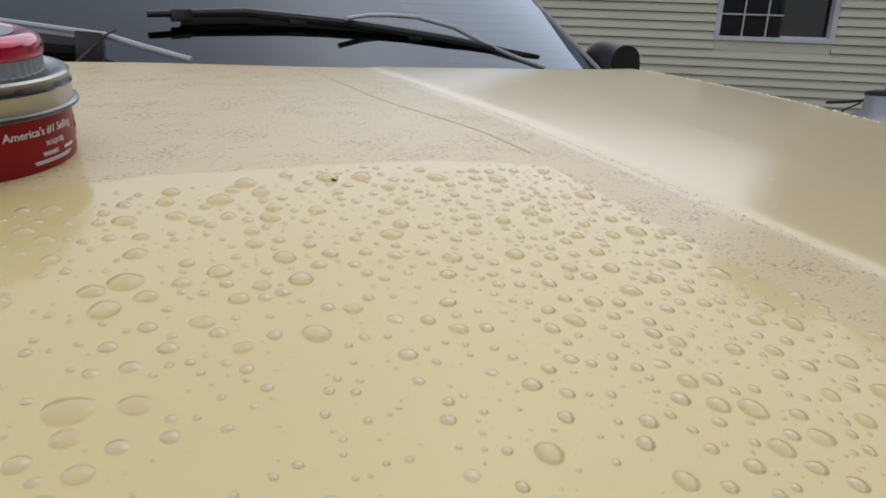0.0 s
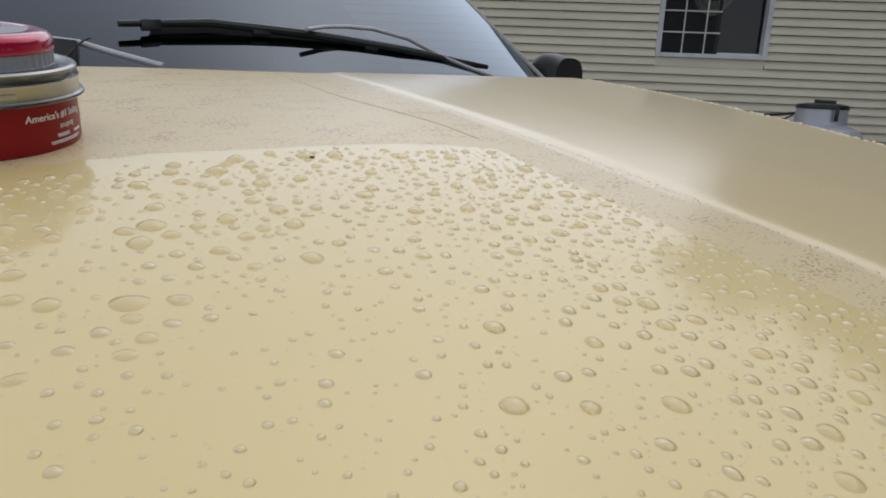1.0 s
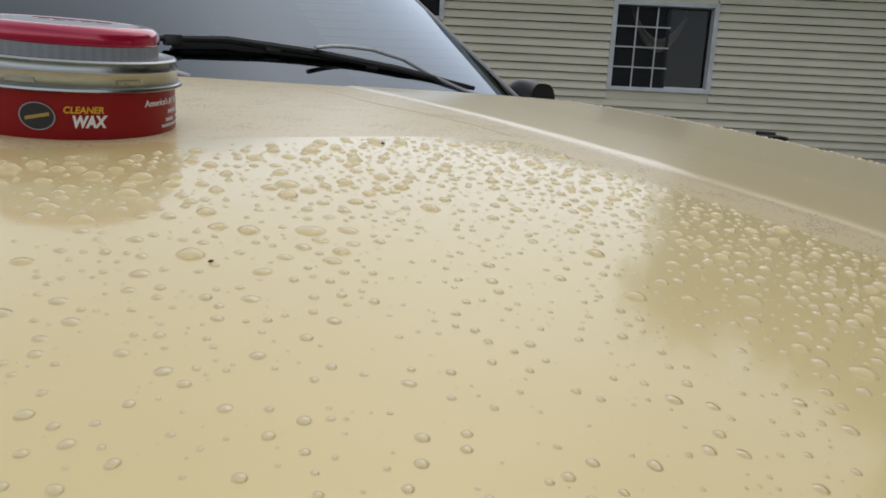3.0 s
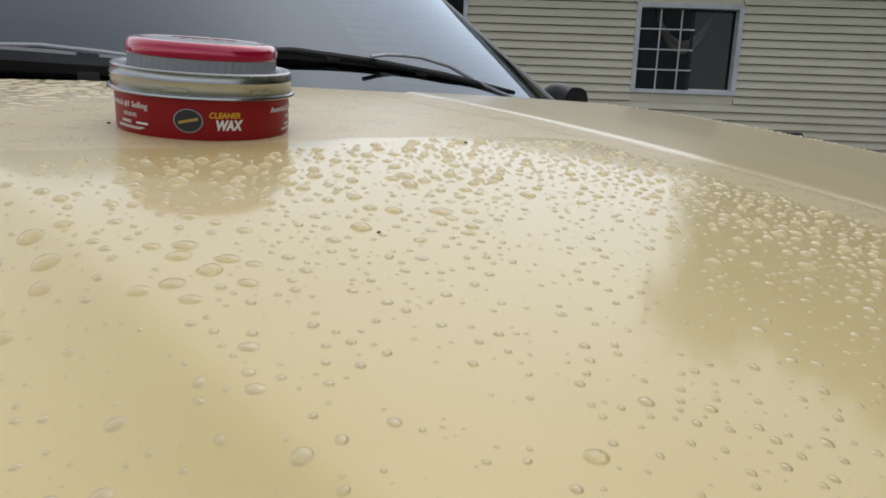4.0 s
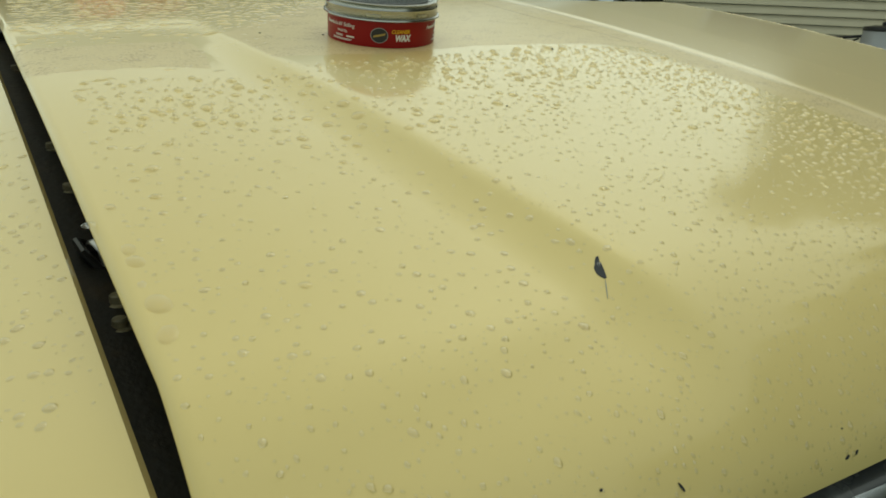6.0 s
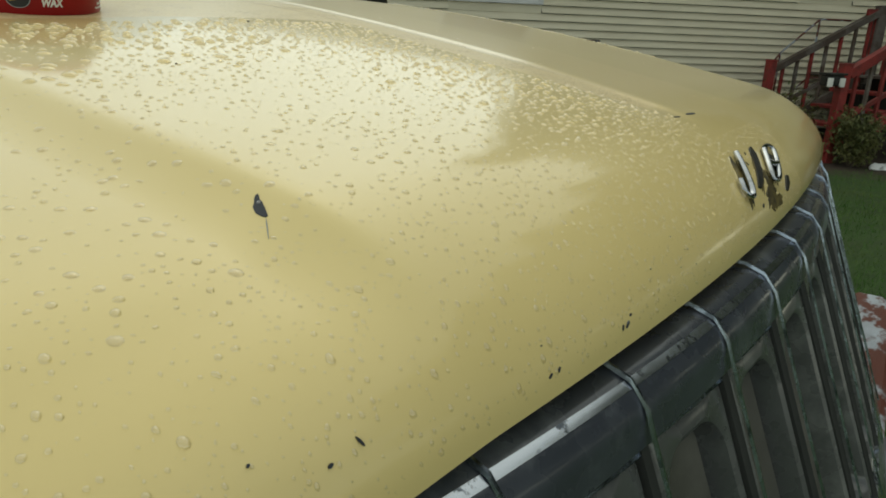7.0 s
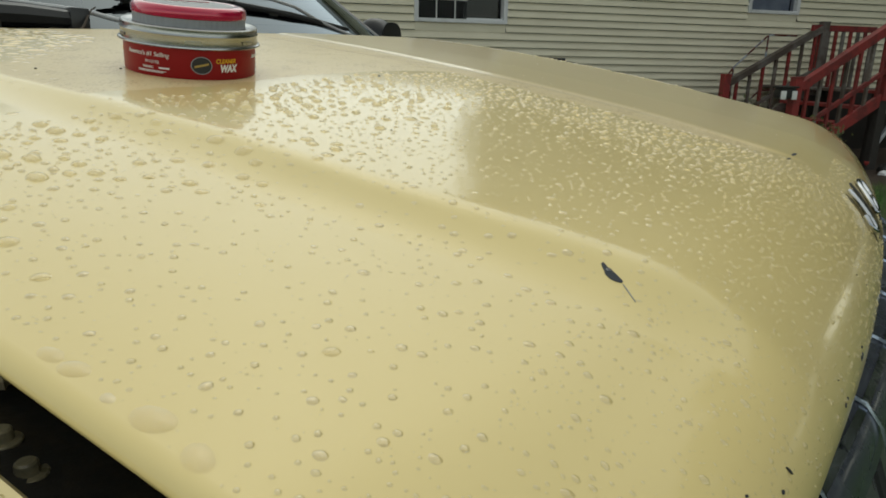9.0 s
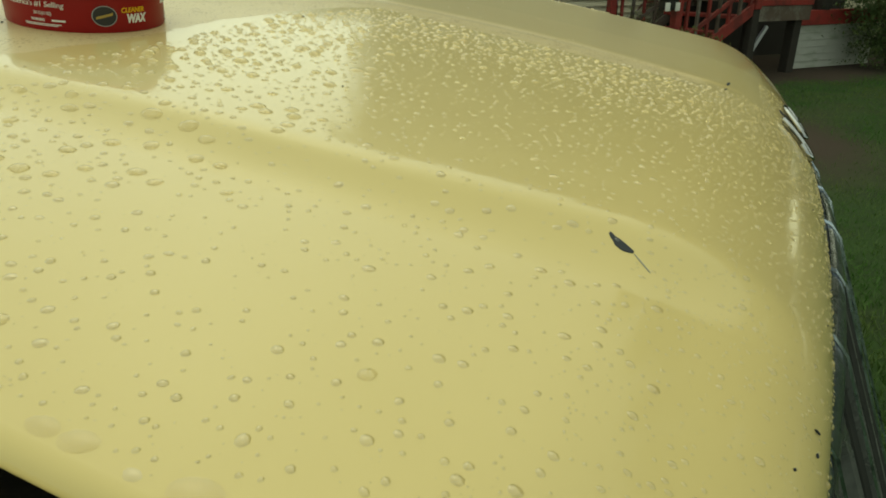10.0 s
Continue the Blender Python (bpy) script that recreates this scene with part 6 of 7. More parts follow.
def build_window(a, b, z0, z1, cols, panes, half, label):
    w = thing("window", label, "")
    w.parent = house
    t = 0.038
    for n, (x0, x1, y0, y1, c, d) in enumerate(((a - 0.012, a + t, -0.022, 0.10, z0 - 0.012, z1 + 0.012), (b - t, b + 0.012, -0.022, 0.10, z0 - 0.012, z1 + 0.012), (a + t, b - t, -0.022, 0.10, z1 - t, z1 + 0.012), (a + t, b - t, -0.030, 0.10, z0 - 0.012, z0 + t * 0.8))):
        bm = bmesh.new()
        box(bm, x0, x1, y0, y1, c, d, 0.004)
        part("frame_bar", bm, M_FRAME, w, smooth=False)
    mid = a + (b - a) * half
    bm = bmesh.new()
    grid(bm, [[Vector((a + t, 0.045, z)), Vector((mid, 0.045, z))] for z in (z0 + t * 0.8, z1 - t)])
    g = part("pane", bm, M_GLASS, w, "dark window pane")
    g.visible_shadow = False
    for i in range(1, cols + 1):
        x = a + t + (mid - a - t) * i / (cols + 0.65)
        bm = bmesh.new()
        box(bm, x - 0.007, x + 0.007, 0.030, 0.040, z0 + t * 0.8, z1 - t, 0.002)
        part("muntin", bm, M_FRAME, w, smooth=False)
    for i in range(1, panes):
        z = z0 + t * 0.8 + (z1 - z0 - 1.8 * t) * i / panes
        bm = bmesh.new()
        box(bm, a + t, mid, 0.026, 0.036, z - 0.007, z + 0.007, 0.002)
        part("muntin", bm, M_FRAME, w, smooth=False)
    return w, mid, t


w1, mid, t1 = build_window(*OPENINGS[0], 2, 4, 0.57, "white-framed sliding window, half with a grid, half open")
bm = bmesh.new()
box(bm, mid - 0.03, mid - 0.005, 0.05, 0.075, OPENINGS[0][2] + 0.03, OPENINGS[0][3] - 0.038, 0.003)
part("sash_edge", bm, M_DULL, w1, smooth=False)
bm = bmesh.new()
box(bm, mid, OPENINGS[0][1] - 0.038, 0.03, 0.06, OPENINGS[0][2] + 0.03, OPENINGS[0][2] + 0.05, 0.003)
part("sash_rail", bm, M_FRAME, w1, smooth=False)
bm = bmesh.new()
grid(bm, [[Vector((mid, 0.08, z)), Vector((OPENINGS[0][1] - 0.038, 0.08, z))] for z in (OPENINGS[0][2] + 0.03, OPENINGS[0][3] - 0.038)])
part("insect_screen", bm, glass_pane("screen_mesh", (0.5, 0.5, 0.55), 1.42), w1, "dark insect screen").visible_shadow = False
w2, mid2, t2 = build_window(*OPENINGS[1], 0, 1, 0.95, "small white-framed window with a pale blind")
w3, mid3, t3 = build_window(*OPENINGS[2], 1, 2, 0.95, "white-framed window high on the wall")
bm = bmesh.new()
box(bm, OPENINGS[1][0] + 0.04, OPENINGS[1][1] - 0.04, 0.12, 0.13, OPENINGS[1][2] + 0.04, OPENINGS[1][3])
bl = part("window_blind", bm, material("pale_blue_blind", (0.55, 0.58, 0.62), 0.7, vary=0.15, scale=6, second=(0.7, 0.72, 0.74)), None, smooth=False)
bl.matrix_world = HOUSE
tagged(bl, "pale grey-blue blind hanging behind the small window", "blind")


def build_swag():
    """A draped fold of cloth behind the open half of the window."""
    bm = bmesh.new()
    rows = []
    for i in range(33):
        t = i / 32
        s = 1.70 + 0.62 * t
        z = 2.36 - 0.44 * math.sin(math.pi * t) ** 0.8
        row = []
        for k in range(9):
            f = k / 8
            th = 0.05 + 0.09 * math.sin(math.pi * t)
            row.append(Vector((s, 0.22 + 0.02 * math.cos(f * 9 + t * 4), z + th * f + 0.006 * math.sin(f * 14))))
        rows.append(row)
    grid(bm, rows)
    grid(bm, [[p + Vector((0, 0.012, 0)) for p in row] for row in rows])
    ob = part("curtain_swag", bm, M_CLOTH)
    ob.matrix_world = HOUSE
    tagged(ob, "draped beige curtain swag hanging inside the open window", "curtain")


build_swag()


# ---- porch: steps and deck (built along the wall: s to the right, d from the wall outwards is negative y) ----
def hp(s, d, z):
    return Vector((s, d - WALL_D, z))


D_NEAR, D_FAR, DECK_S, DECK_Z = 5.3, 6.4, 6.13, 0.84


def build_steps():
    st = thing("porch_steps", "wooden porch steps with red and weathered handrails", "steps", HOUSE)
    for d, mat, lab in ((D_NEAR, M_REDWOOD, "red-painted stringer"), (D_FAR, M_OLDWOOD, "weathered stringer")):
        bm = bmesh.new()
        beam(bm, hp(4.98, d, 0.06), hp(DECK_S + 0.05, d, DECK_Z - 0.06), 0.045, 0.12)
        part("stringer", bm, mat, st, lab, smooth=False)
    for k in range(4):
        bm = bmesh.new()
        s = 5.12 + 0.25 * k
        z = 0.17 * (k + 1)
        box(bm, s - 0.02, s + 0.25, D_NEAR - WALL_D + 0.03, D_FAR - WALL_D - 0.03, z - 0.035, z, 0.004)
        part("tread", bm, M_REDWOOD, st, smooth=False)
    for d, mat, rail, lab in ((D_NEAR, M_REDWOOD, M_REDWOOD, "red"), (D_FAR, M_REDWOOD, M_OLDWOOD, "grey")):
        top_s = DECK_S + (0.03 if d == D_NEAR else 0.17)
        for s, zt, mt in ((5.02, 0.975, M_REDWOOD), (top_s, 1.60, mat if d == D_NEAR else M_OLDWOOD)):
            bm = bmesh.new()
            low = DECK_Z - 0.10 if zt > 1.2 else -0.02
            box(bm, s - 0.045, s + 0.045, d - WALL_D - 0.045, d - WALL_D + 0.045, low, zt, 0.008)
            box(bm, s - 0.052, s + 0.052, d - WALL_D - 0.052, d - WALL_D + 0.052, zt - 0.02, zt, 0.012)
            part("post", bm, mt, st, smooth=False)
            if low > 0:
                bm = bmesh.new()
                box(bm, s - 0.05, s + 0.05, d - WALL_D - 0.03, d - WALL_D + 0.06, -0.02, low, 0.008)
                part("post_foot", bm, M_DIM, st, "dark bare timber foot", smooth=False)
        bm = bmesh.new()
        beam(bm, hp(5.06, d, 0.87), hp(top_s - 0.01, d, 1.53), 0.085, 0.088 if d == D_NEAR else 0.07)
        part("handrail", bm, rail, st, "red handrail" if d == D_NEAR else "weathered grey handrail", smooth=False)
        bm = bmesh.new()
        beam(bm, hp(5.06, d, 0.40), hp(top_s - 0.01, d, 1.06), 0.035, 0.045)
        part("mid_rail", bm, rail, st, smooth=False)
        for k in range(7):
            t = (k + 0.7) / 7.3
            s = 5.06 + (top_s - 5.06) * t
            bm = bmesh.new()
            z = 0.85 + 0.66 * t
            box(bm, s - 0.016, s + 0.016, d - WALL_D - 0.016, d - WALL_D + 0.016, z - 0.74, z - 0.02, 0.003)
            part("baluster", bm, M_OLDWOOD if k % 2 else M_REDWOOD, st, smooth=False)
    # thin metal grab rail
    bm = bmesh.new()
    d = D_FAR + 0.25
    tube(bm, [hp(5.15, d, 0.85), hp(5.3, d, 1.05), hp(5.72, d, 1.42), hp(5.78, d, 1.44), hp(6.15, d, 1.44)], 0.011, 8)
    tube(bm, [hp(5.35, d, 0.45), hp(5.72, d, 0.78), hp(6.15, d, 0.80)], 0.010, 8)
    for s, zt in ((5.30, 1.05), (5.74, 1.43)):
        tube(bm, [hp(s, d, 0.0), hp(s, d, zt)], 0.011, 8)
    part("grab_rail", bm, M_RUST, st, "thin rusty metal grab rail")
    return st


build_steps()


def build_deck():
    dk = thing("porch_deck", "raised wooden porch deck with red rails", "deck", HOUSE)
    s1 = 7.06
    y0 = D_NEAR - WALL_D
    for k in range(14):
        bm = bmesh.new()
        y = y0 + 0.0 + k * 0.134
        box(bm, DECK_S, s1, y, y + 0.128, DECK_Z - 0.03, DECK_Z, 0.003)
        part("deck_board", bm, M_REDWOOD if k < 3 else M_OLDWOOD, dk, smooth=False)
    bm = bmesh.new()
    box(bm, DECK_S, s1, y0 - 0.03, y0 + 0.0, DECK_Z - 0.065, DECK_Z - 0.002, 0.004)
    part("rim_beam", bm, M_REDWOOD, dk, "red rim beam", smooth=False)
    bm = bmesh.new()
    box(bm, DECK_S + 0.06, s1, y0 - 0.012, y0 + 0.04, DECK_Z - 0.235, DECK_Z - 0.067, 0.004)
    part("joist", bm, M_OLDWOOD, dk, "weathered grey beam under the deck", smooth=False)
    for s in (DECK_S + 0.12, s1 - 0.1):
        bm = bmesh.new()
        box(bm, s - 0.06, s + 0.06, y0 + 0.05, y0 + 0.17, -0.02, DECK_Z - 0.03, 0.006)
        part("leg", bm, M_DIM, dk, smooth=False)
    bm = bmesh.new()
    beam(bm, hp(DECK_S + 0.10, D_NEAR + 0.04, 0.26), hp(DECK_S + 0.30, D_NEAR + 0.04, 0.55), 0.035, 0.045)
    part("brace", bm, M_TANK, dk, "pale brace under the deck", smooth=False)
    for s in (s1 - 0.04,):
        bm = bmesh.new()
        box(bm, s - 0.045, s + 0.045, y0 + 0.0, y0 + 0.09, DECK_Z, 1.66, 0.006)
        part("rail_post", bm, M_REDWOOD, dk, smooth=False)
    for z, h in ((1.56, 0.07), (0.93, 0.06)):
        bm = bmesh.new()
        box(bm, DECK_S, s1, y0 + 0.02, y0 + 0.06, z - h / 2, z + h / 2, 0.004)
        part("rail", bm, M_REDWOOD, dk, smooth=False)
    s = DECK_S + 0.14
    k = 0
    while s < s1 - 0.06:
        bm = bmesh.new()
        box(bm, s - 0.018, s + 0.018, y0 + 0.025, y0 + 0.055, 0.93, 1.56, 0.003)
        part("baluster", bm, M_OLDWOOD if k % 3 else M_REDWOOD, dk, smooth=False)
        s += 0.115
        k += 1
    # far rail beside the wall
    bm = bmesh.new()
    box(bm, DECK_S, DECK_S + 0.95, D_FAR - WALL_D - 0.02, D_FAR - WALL_D + 0.02, 1.49, 1.56, 0.004)
    part("rail", bm, M_REDWOOD, dk, smooth=False)
    for k in range(8):
        bm = bmesh.new()
        s = DECK_S + 0.14 + 0.11 * k
        box(bm, s - 0.018, s + 0.018, D_FAR - WALL_D - 0.015, D_FAR - WALL_D + 0.015, DECK_Z, 1.5, 0.003)
        part("baluster", bm, M_OLDWOOD if k % 2 else M_REDWOOD, dk, smooth=False)
    # near-black sheet at the back, added for the shade below the deck
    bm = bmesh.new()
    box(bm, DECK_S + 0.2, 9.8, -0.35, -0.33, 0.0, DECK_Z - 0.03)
    part("under_deck_shade", bm, M_DIM, dk, smooth=False)
    return dk


build_deck()


def build_skirting():
    sk = thing("skirting", "dirty white vinyl skirting under a red planter board", "skirting", HOUSE, kind="structure")
    for k in range(6):
        bm = bmesh.new()
        z = 0.01 + 0.085 * k
        grid(bm, [[Vector((s, D_NEAR - WALL_D + 0.2 + o, zz)) for o, zz in ((0.0, z), (-0.012, z + 0.003), (0.0, z + 0.088))] for s in (7.16, 8.6)])
        part("skirting_board", bm, material("mossy_white_vinyl", (0.45, 0.46, 0.44), 0.6, vary=0.1, scale=8, second=(0.2, 0.23, 0.16), mix_scale=3, mix_low=0.5, mix_high=0.8, stretch=(1, 1, 3)) if k == 0 else bpy.data.materials["mossy_white_vinyl"], sk, smooth=False)
    bm = bmesh.new()
    box(bm, 7.12, 8.6, D_NEAR - WALL_D + 0.15, D_NEAR - WALL_D + 0.3, 0.53, 0.70, 0.006)
    part("planter_board", bm, M_REDWOOD, sk, smooth=False)
    bm = bmesh.new()
    lathe(bm, [(0.09, 0.70), (0.11, 0.80), (0.12, 0.86), (0.11, 0.86)], 20, m=Matrix.Translation((7.55, D_NEAR - WALL_D + 0.23, 0)))
    pot = part("plant_pot", bm, M_DIM, None)
    pot.matrix_world = HOUSE
    tagged(pot, "dark round plant pot standing on the red board", "pot")


build_skirting()


# ---- lantern on the lower post, tank, shrubs, ground clutter ----
def build_lantern():
    ln = thing("solar_lamp", "small grey and white solar lamp fixed on the red post", "lamp", HOUSE @ Matrix.Translation(hp(4.92, D_NEAR - 0.02, 0.81)) @ Matrix.Diagonal((1.25, 1.25, 1.7, 1)))
    bm = bmesh.new()
    box(bm, -0.10, 0.04, -0.05, 0.05, -0.03, 0.03, 0.012)
    part("housing", bm, M_DULL, ln)
    bm = bmesh.new()
    box(bm, -0.11, 0.05, -0.06, 0.06, 0.03, 0.042, 0.004)
    part("panel", bm, M_DULL, ln, "dark panel")
    for x in (-0.09, 0.015):
        bm = bmesh.new()
        box(bm, x - 0.022, x + 0.022, -0.062, -0.045, -0.035, 0.015, 0.004)
        part("lens", bm, M_WHITE, ln, "white lens")


build_lantern()


def build_tank():
    b = radians(66.9)
    p = Vector((math.sin(b), math.cos(b), 0)) * 6.6
    tk = thing("gas_tank", "tall silver gas tank with black lid beside the house", "tank", Matrix.Translation((p.x, p.y, 0)) @ pose(0, 0, 0, 0, 0, -66.9))
    R = 0.345
    bm = bmesh.new()
    prof = [(R - 0.03, 0.10), (R, 0.16), (R, 0.78)]
    for k in range(1, 9):
        a = radians(80) * k / 8
        prof.append((R * math.cos(a) + 0.02 * math.sin(a), 0.78 + 0.15 * math.sin(a)))
    lathe(bm, prof, 48)
    part("shell", bm, M_TANK, tk)
    bm = bmesh.new()
    lathe(bm, [(R - 0.06, 0.0), (R - 0.05, 0.11)], 32)
    part("foot_ring", bm, M_DIM, tk)
    bm = bmesh.new()
    lathe(bm, [(0.21, 0.90), (0.205, 0.93), (0.20, 1.05), (0.20, 1.055)], 40)
    part("collar", bm, M_TANK, tk)
    bm = bmesh.new()
    lathe(bm, [(0.205, 1.035), (0.208, 1.05), (0.20, 1.07), (0.12, 1.085), (0.10, 1.085)], 40)
    lid = part("lid", bm, M_BLACK, tk, "black lid")
    bm = bmesh.new()
    beam(bm, (-0.07, 0, 1.10), (0.10, 0, 1.095), 0.05, 0.03, 0.01)
    part("lid_handle", bm, M_BLACK, lid)
    bm = bmesh.new()
    box(bm, 0.10, 0.13, -0.22, -0.19, 0.94, 1.05, 0.004)
    part("hinge_strap", bm, M_BLACK, tk)
    bm = bmesh.new()
    tube(bm, [(-0.20, 0.05, 0.99), (-0.33, 0.08, 0.97), (-0.48, 0.1, 0.955)], 0.012, 8)
    tube(bm, [(-0.22, 0.05, 0.97), (-0.34, 0.07, 0.90), (-0.36, 0.09, 0.7), (-0.38, 0.1, 0.1)], 0.008, 8)
    part("hose", bm, M_BLACK, tk, "black gas hose")
    for z, w, h, mat in ((0.70, 0.17, 0.022, M_WHITE), (0.60, 0.15, 0.045, M_TIN_RED)):
        bm = wrap(plate(-w, w, -h, h, 0.0015, 14), R, radians(-80), z)
        lb = part("sticker", bm, mat, tk, smooth=False)
        for k in range(8):
            x = -w * 0.8 + w * 1.6 * k / 7
            bm = wrap(plate(x - 0.012, x + 0.012, -h * 0.5, h * 0.5, 0.001, 2), R + 0.0022, radians(-80), z)
            part("print_bar", bm, M_DARKPRINT if mat is M_WHITE else M_WHITE, lb, smooth=False)


build_tank()


def build_shrub(x, y, rx, rz, count, seed, label, leaf=M_LEAF):
    rnd = random.Random(seed)
    sh = thing("shrub", label, "shrub", Matrix.Translation((x, y, 0)))
    bm = bmesh.new()
    tips = []
    for k in range(9):
        a = 2 * math.pi * k / 9 + rnd.uniform(-0.3, 0.3)
        r = rx * rnd.uniform(0.3, 0.85)
        h = rz * rnd.uniform(0.55, 0.95)
        p = [Vector((0.02 * math.cos(a), 0.02 * math.sin(a), -0.01)), Vector((0.4 * r * math.cos(a), 0.4 * r * math.sin(a), 0.5 * h)), Vector((r * math.cos(a), r * math.sin(a), h))]
        tube(bm, p, [0.012, 0.008, 0.003], 6)
        tips.append(p)
    part("branches", bm, M_BARK, sh)
    verts, faces = [], []
    for _ in range(count):
        br = rnd.choice(tips)
        t = rnd.uniform(0.25, 1.05)
        c = br[1].lerp(br[2], t) if t > 0.5 else br[0].lerp(br[1], 0.4 + t)
        sp = rx * 0.30
        c = c + Vector((rnd.gauss(0, sp), rnd.gauss(0, sp), rnd.gauss(0, rz * 0.13)))
        if c.z < 0.03:
            continue
        s = rnd.uniform(0.014, 0.032)
        q = Euler((rnd.uniform(-1.2, 1.2), rnd.uniform(-1.2, 1.2), rnd.uniform(0, 6.28))).to_matrix()
        b = len(verts)
        for px, py, pz in ((-s, 0, 0), (0, -0.4 * s, 0.1 * s), (s, 0, -0.15 * s), (0, 0.4 * s, 0.1 * s)):
            verts.append((c + q @ Vector((px, py, pz)))[:])
        faces.append((b, b + 1, b + 2, b + 3))
    me = bpy.data.meshes.new("leaves")
    me.from_pydata(verts, [], faces)
    me.materials.append(leaf)
    ob = new("leaves", me)
    ob.parent = sh
    tagged(ob, kind="stuff")


M_OLIVELEAF = material("olive_shrub_leaf", (0.12, 0.12, 0.035), 0.55, vary=0.35, scale=9, second=(0.07, 0.09, 0.025), mix_scale=5)
p = plan(4.75, 5.95)
build_shrub(p.x, p.y, 0.42, 0.62, 3600, 1, "low olive-green shrub beside the porch steps", M_OLIVELEAF)
p = plan(5.12, 5.10)
build_shrub(p.x, p.y, 0.25, 0.54, 2600, 2, "leafy olive-green shrub in front of the porch steps", M_OLIVELEAF)
p = plan(8.28, 5.0)
build_shrub(p.x, p.y, 0.66, 1.45, 15000, 4, "tall dark green shrub in front of the skirting")


def build_clutter():
    rnd = random.Random(17)
    for s, d, sx, sy, sz in ((5.30, 4.95, 0.09, 0.06, 0.045), (5.46, 4.98, 0.10, 0.07, 0.035), (5.60, 4.94, 0.06, 0.05, 0.03), (5.98, 4.93, 0.08, 0.05, 0.035), (6.10, 4.98, 0.06, 0.05, 0.03)):
        bm = bmesh.new()
        bmesh.ops.create_icosphere(bm, subdivisions=3, radius=1.0)
        o = rnd.uniform(0, 9)
        for v in bm.verts:
            f = 1 + 0.45 * noise.noise(v.co * 1.6 + Vector((o, 0, 0))) + 0.2 * noise.noise(v.co * 4 + Vector((0, o, 0)))
            v.co = Vector((v.co.x * sx * f, v.co.y * sy * f, max(v.co.z * sz * f, -0.2 * sz)))
        ob = part("white_stone", bm, M_STONE)
        pp = plan(s, d)
        ob.matrix_world = Matrix.Translation((pp.x, pp.y, 0.012)) @ pose(0, 0, 0, 0, 0, -43 + rnd.uniform(-15, 15))
        tagged(ob, "white painted stone edging the bed by the porch", "stone", "stones by the porch")
    pp = plan(5.76, 4.98)
    sk = thing("garden_stake", "short stake with a faded red flower in the bed", "garden ornament", Matrix.Translation((pp.x, pp.y, 0)))
    bm = bmesh.new()
    tube(bm, [(0, 0, -0.02), (0.004, 0, 0.11)], 0.006, 8)
    part("stem", bm, M_DIM, sk)
    bm = bmesh.new()
    lathe(bm, [(0.006, 0.10), (0.022, 0.12), (0.026, 0.14), (0.015, 0.136)], 14)
    part("flower", bm, M_REDWOOD, sk, "faded red flower")
    pp = plan(6.06, 5.03)
    bm = bmesh.new()
    bmesh.ops.create_icosphere(bm, subdivisions=3, radius=0.06)
    for v in bm.verts:
        v.co *= 1 + 0.3 * noise.noise(v.co * 30)
    ob = part("grey_stone", bm, M_DULL)
    ob.matrix_world = Matrix.Translation((pp.x, pp.y, 0.045))
    tagged(ob, "dark grey garden stone in the bed by the porch", "stone")


build_clutter()


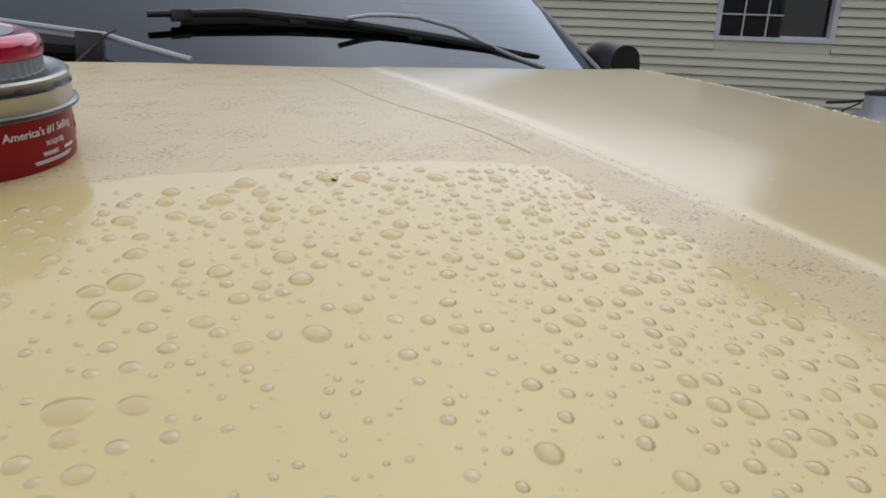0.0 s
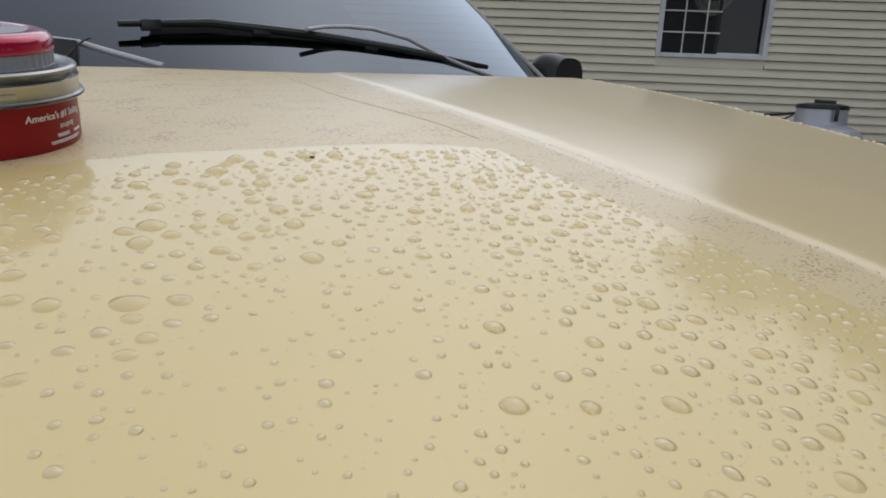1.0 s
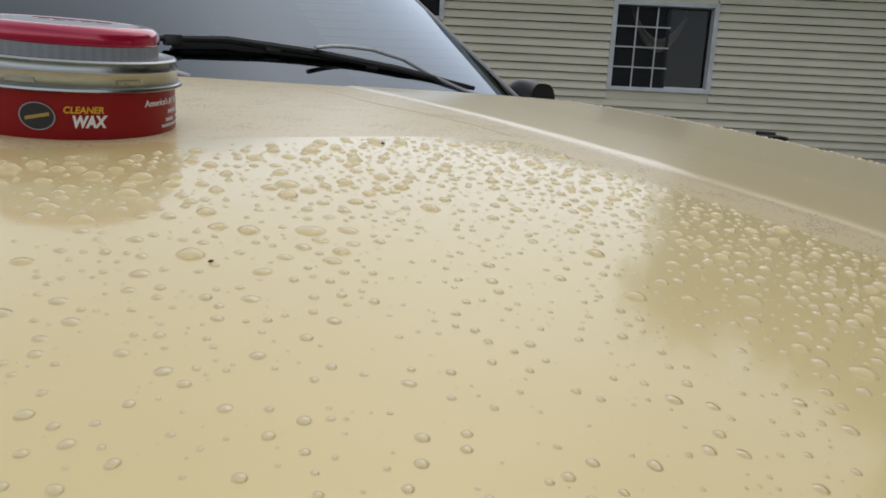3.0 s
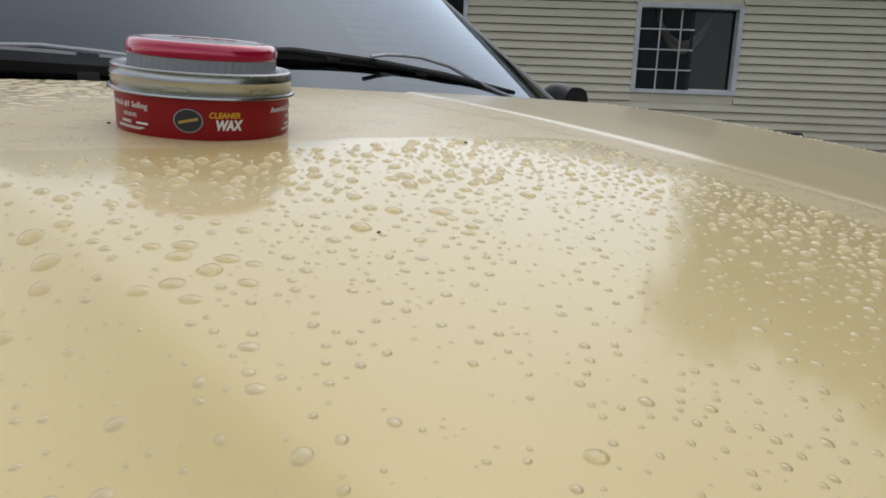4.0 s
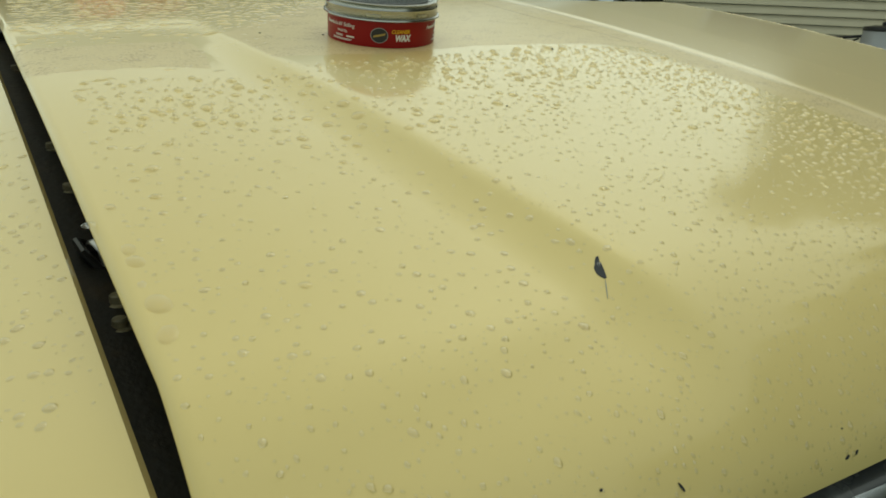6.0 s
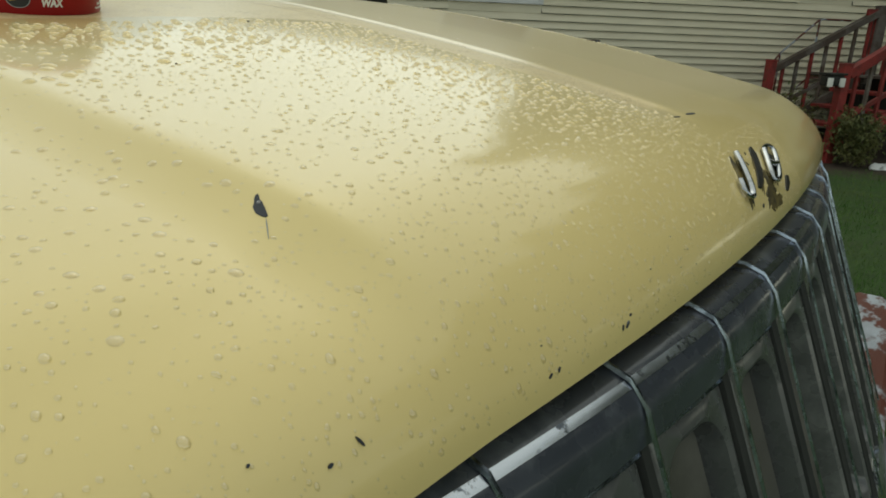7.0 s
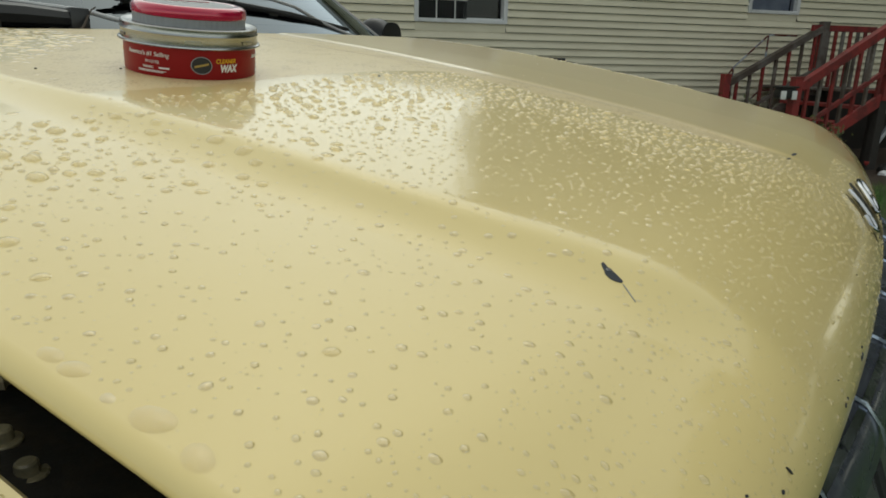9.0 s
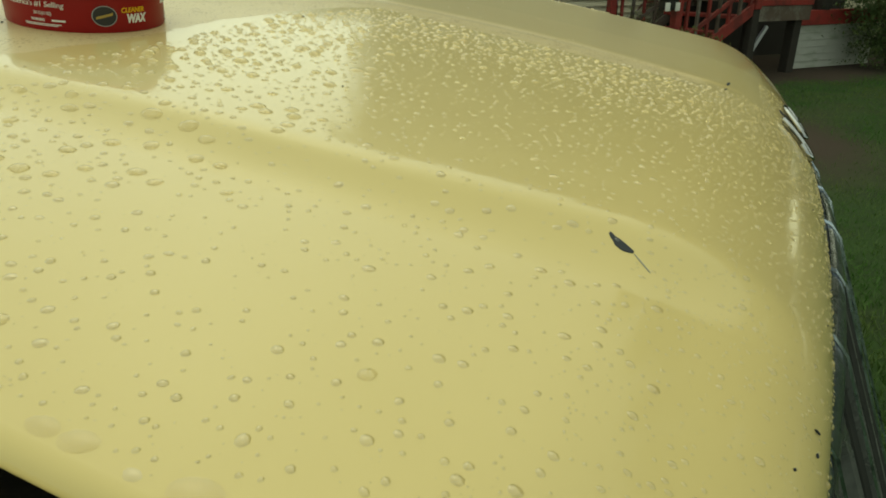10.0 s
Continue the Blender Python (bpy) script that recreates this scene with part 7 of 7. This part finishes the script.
# ---- trees behind the house ----
def build_tree(x, y, height, spread, seed, where, base=0.22, leaves=14000):
    rnd = random.Random(seed)
    tr = thing("tree", "tall leafy green tree standing " + where, "tree", Matrix.Translation((x, y, -0.03)), "trees round the yard")
    bm = bmesh.new()
    tube(bm, [(0, 0, 0), (0.1, 0.05, height * 0.3), (0.05, -0.1, height * 0.6), (0.1, 0, height * 0.92)], [0.24, 0.18, 0.11, 0.03], 12)
    part("trunk", bm, M_BARK, tr)
    tips = []
    for k in range(26):
        t = base + (0.95 - base) * (k + rnd.random()) / 26
        a = k * 2.4 + rnd.uniform(-0.4, 0.4)
        r = spread * rnd.uniform(0.55, 1.0) * math.sqrt(max(1 - ((t - 0.45) / 0.55) ** 2, 0.15))
        p0 = Vector((0.08, 0, height * t * 0.92))
        p2 = Vector((r * math.cos(a), r * math.sin(a), height * min(t + 0.12, 1.0)))
        p1 = p0.lerp(p2, 0.5) + Vector((0, 0, 0.25))
        bm = bmesh.new()
        tube(bm, [p0, p1, p2], [0.07, 0.04, 0.012], 7)
        part("limb", bm, M_BARK, tr)
        tips.append((p0, p1, p2))
    verts, faces = [], []
    for _ in range(leaves):
        p0, p1, p2 = rnd.choice(tips)
        c = p1.lerp(p2, rnd.uniform(-0.2, 1.1)) + Vector((rnd.gauss(0, 0.42), rnd.gauss(0, 0.42), rnd.gauss(0, 0.34)))
        s = rnd.uniform(0.12, 0.26)
        q = Euler((rnd.uniform(-1.3, 1.3), rnd.uniform(-1.3, 1.3), rnd.uniform(0, 6.28))).to_matrix()
        b = len(verts)
        for px, py, pz in ((-s, 0, 0), (0, -0.5 * s, 0.1 * s), (s, 0, -0.15 * s), (0, 0.5 * s, 0.1 * s)):
            verts.append((c + q @ Vector((px, py, pz)))[:])
        faces.append((b, b + 1, b + 2, b + 3))
    me = bpy.data.meshes.new("crown")
    me.from_pydata(verts, [], faces)
    me.materials.append(M_LEAF)
    ob = new("crown", me)
    ob.parent = tr
    tagged(ob, kind="stuff")


for bearing, dist, h, sp, seed in ((71, 17.5, 9.6, 3.2, 31), (84, 19, 9.8, 3.6, 32), (98, 18.5, 11.4, 4.2, 33), (79, 23, 11.5, 3.6, 34), (92, 24, 11.0, 3.8, 35), (111, 17, 12.4, 4.6, 36), (128, 17.5, 12.8, 4.8, 37), (146, 18, 13.0, 4.8, 38), (104, 24, 12.0, 4.6, 41), (120, 24.5, 12.0, 4.6, 42), (137, 25, 12.4, 4.8, 43)):
    far = bearing > 95
    build_tree(dist * math.sin(radians(bearing)), dist * math.cos(radians(bearing)), h, sp, seed, "across the lawn" if far else "behind the house", 0.05 if far else 0.22, 22000 if far else 11000)
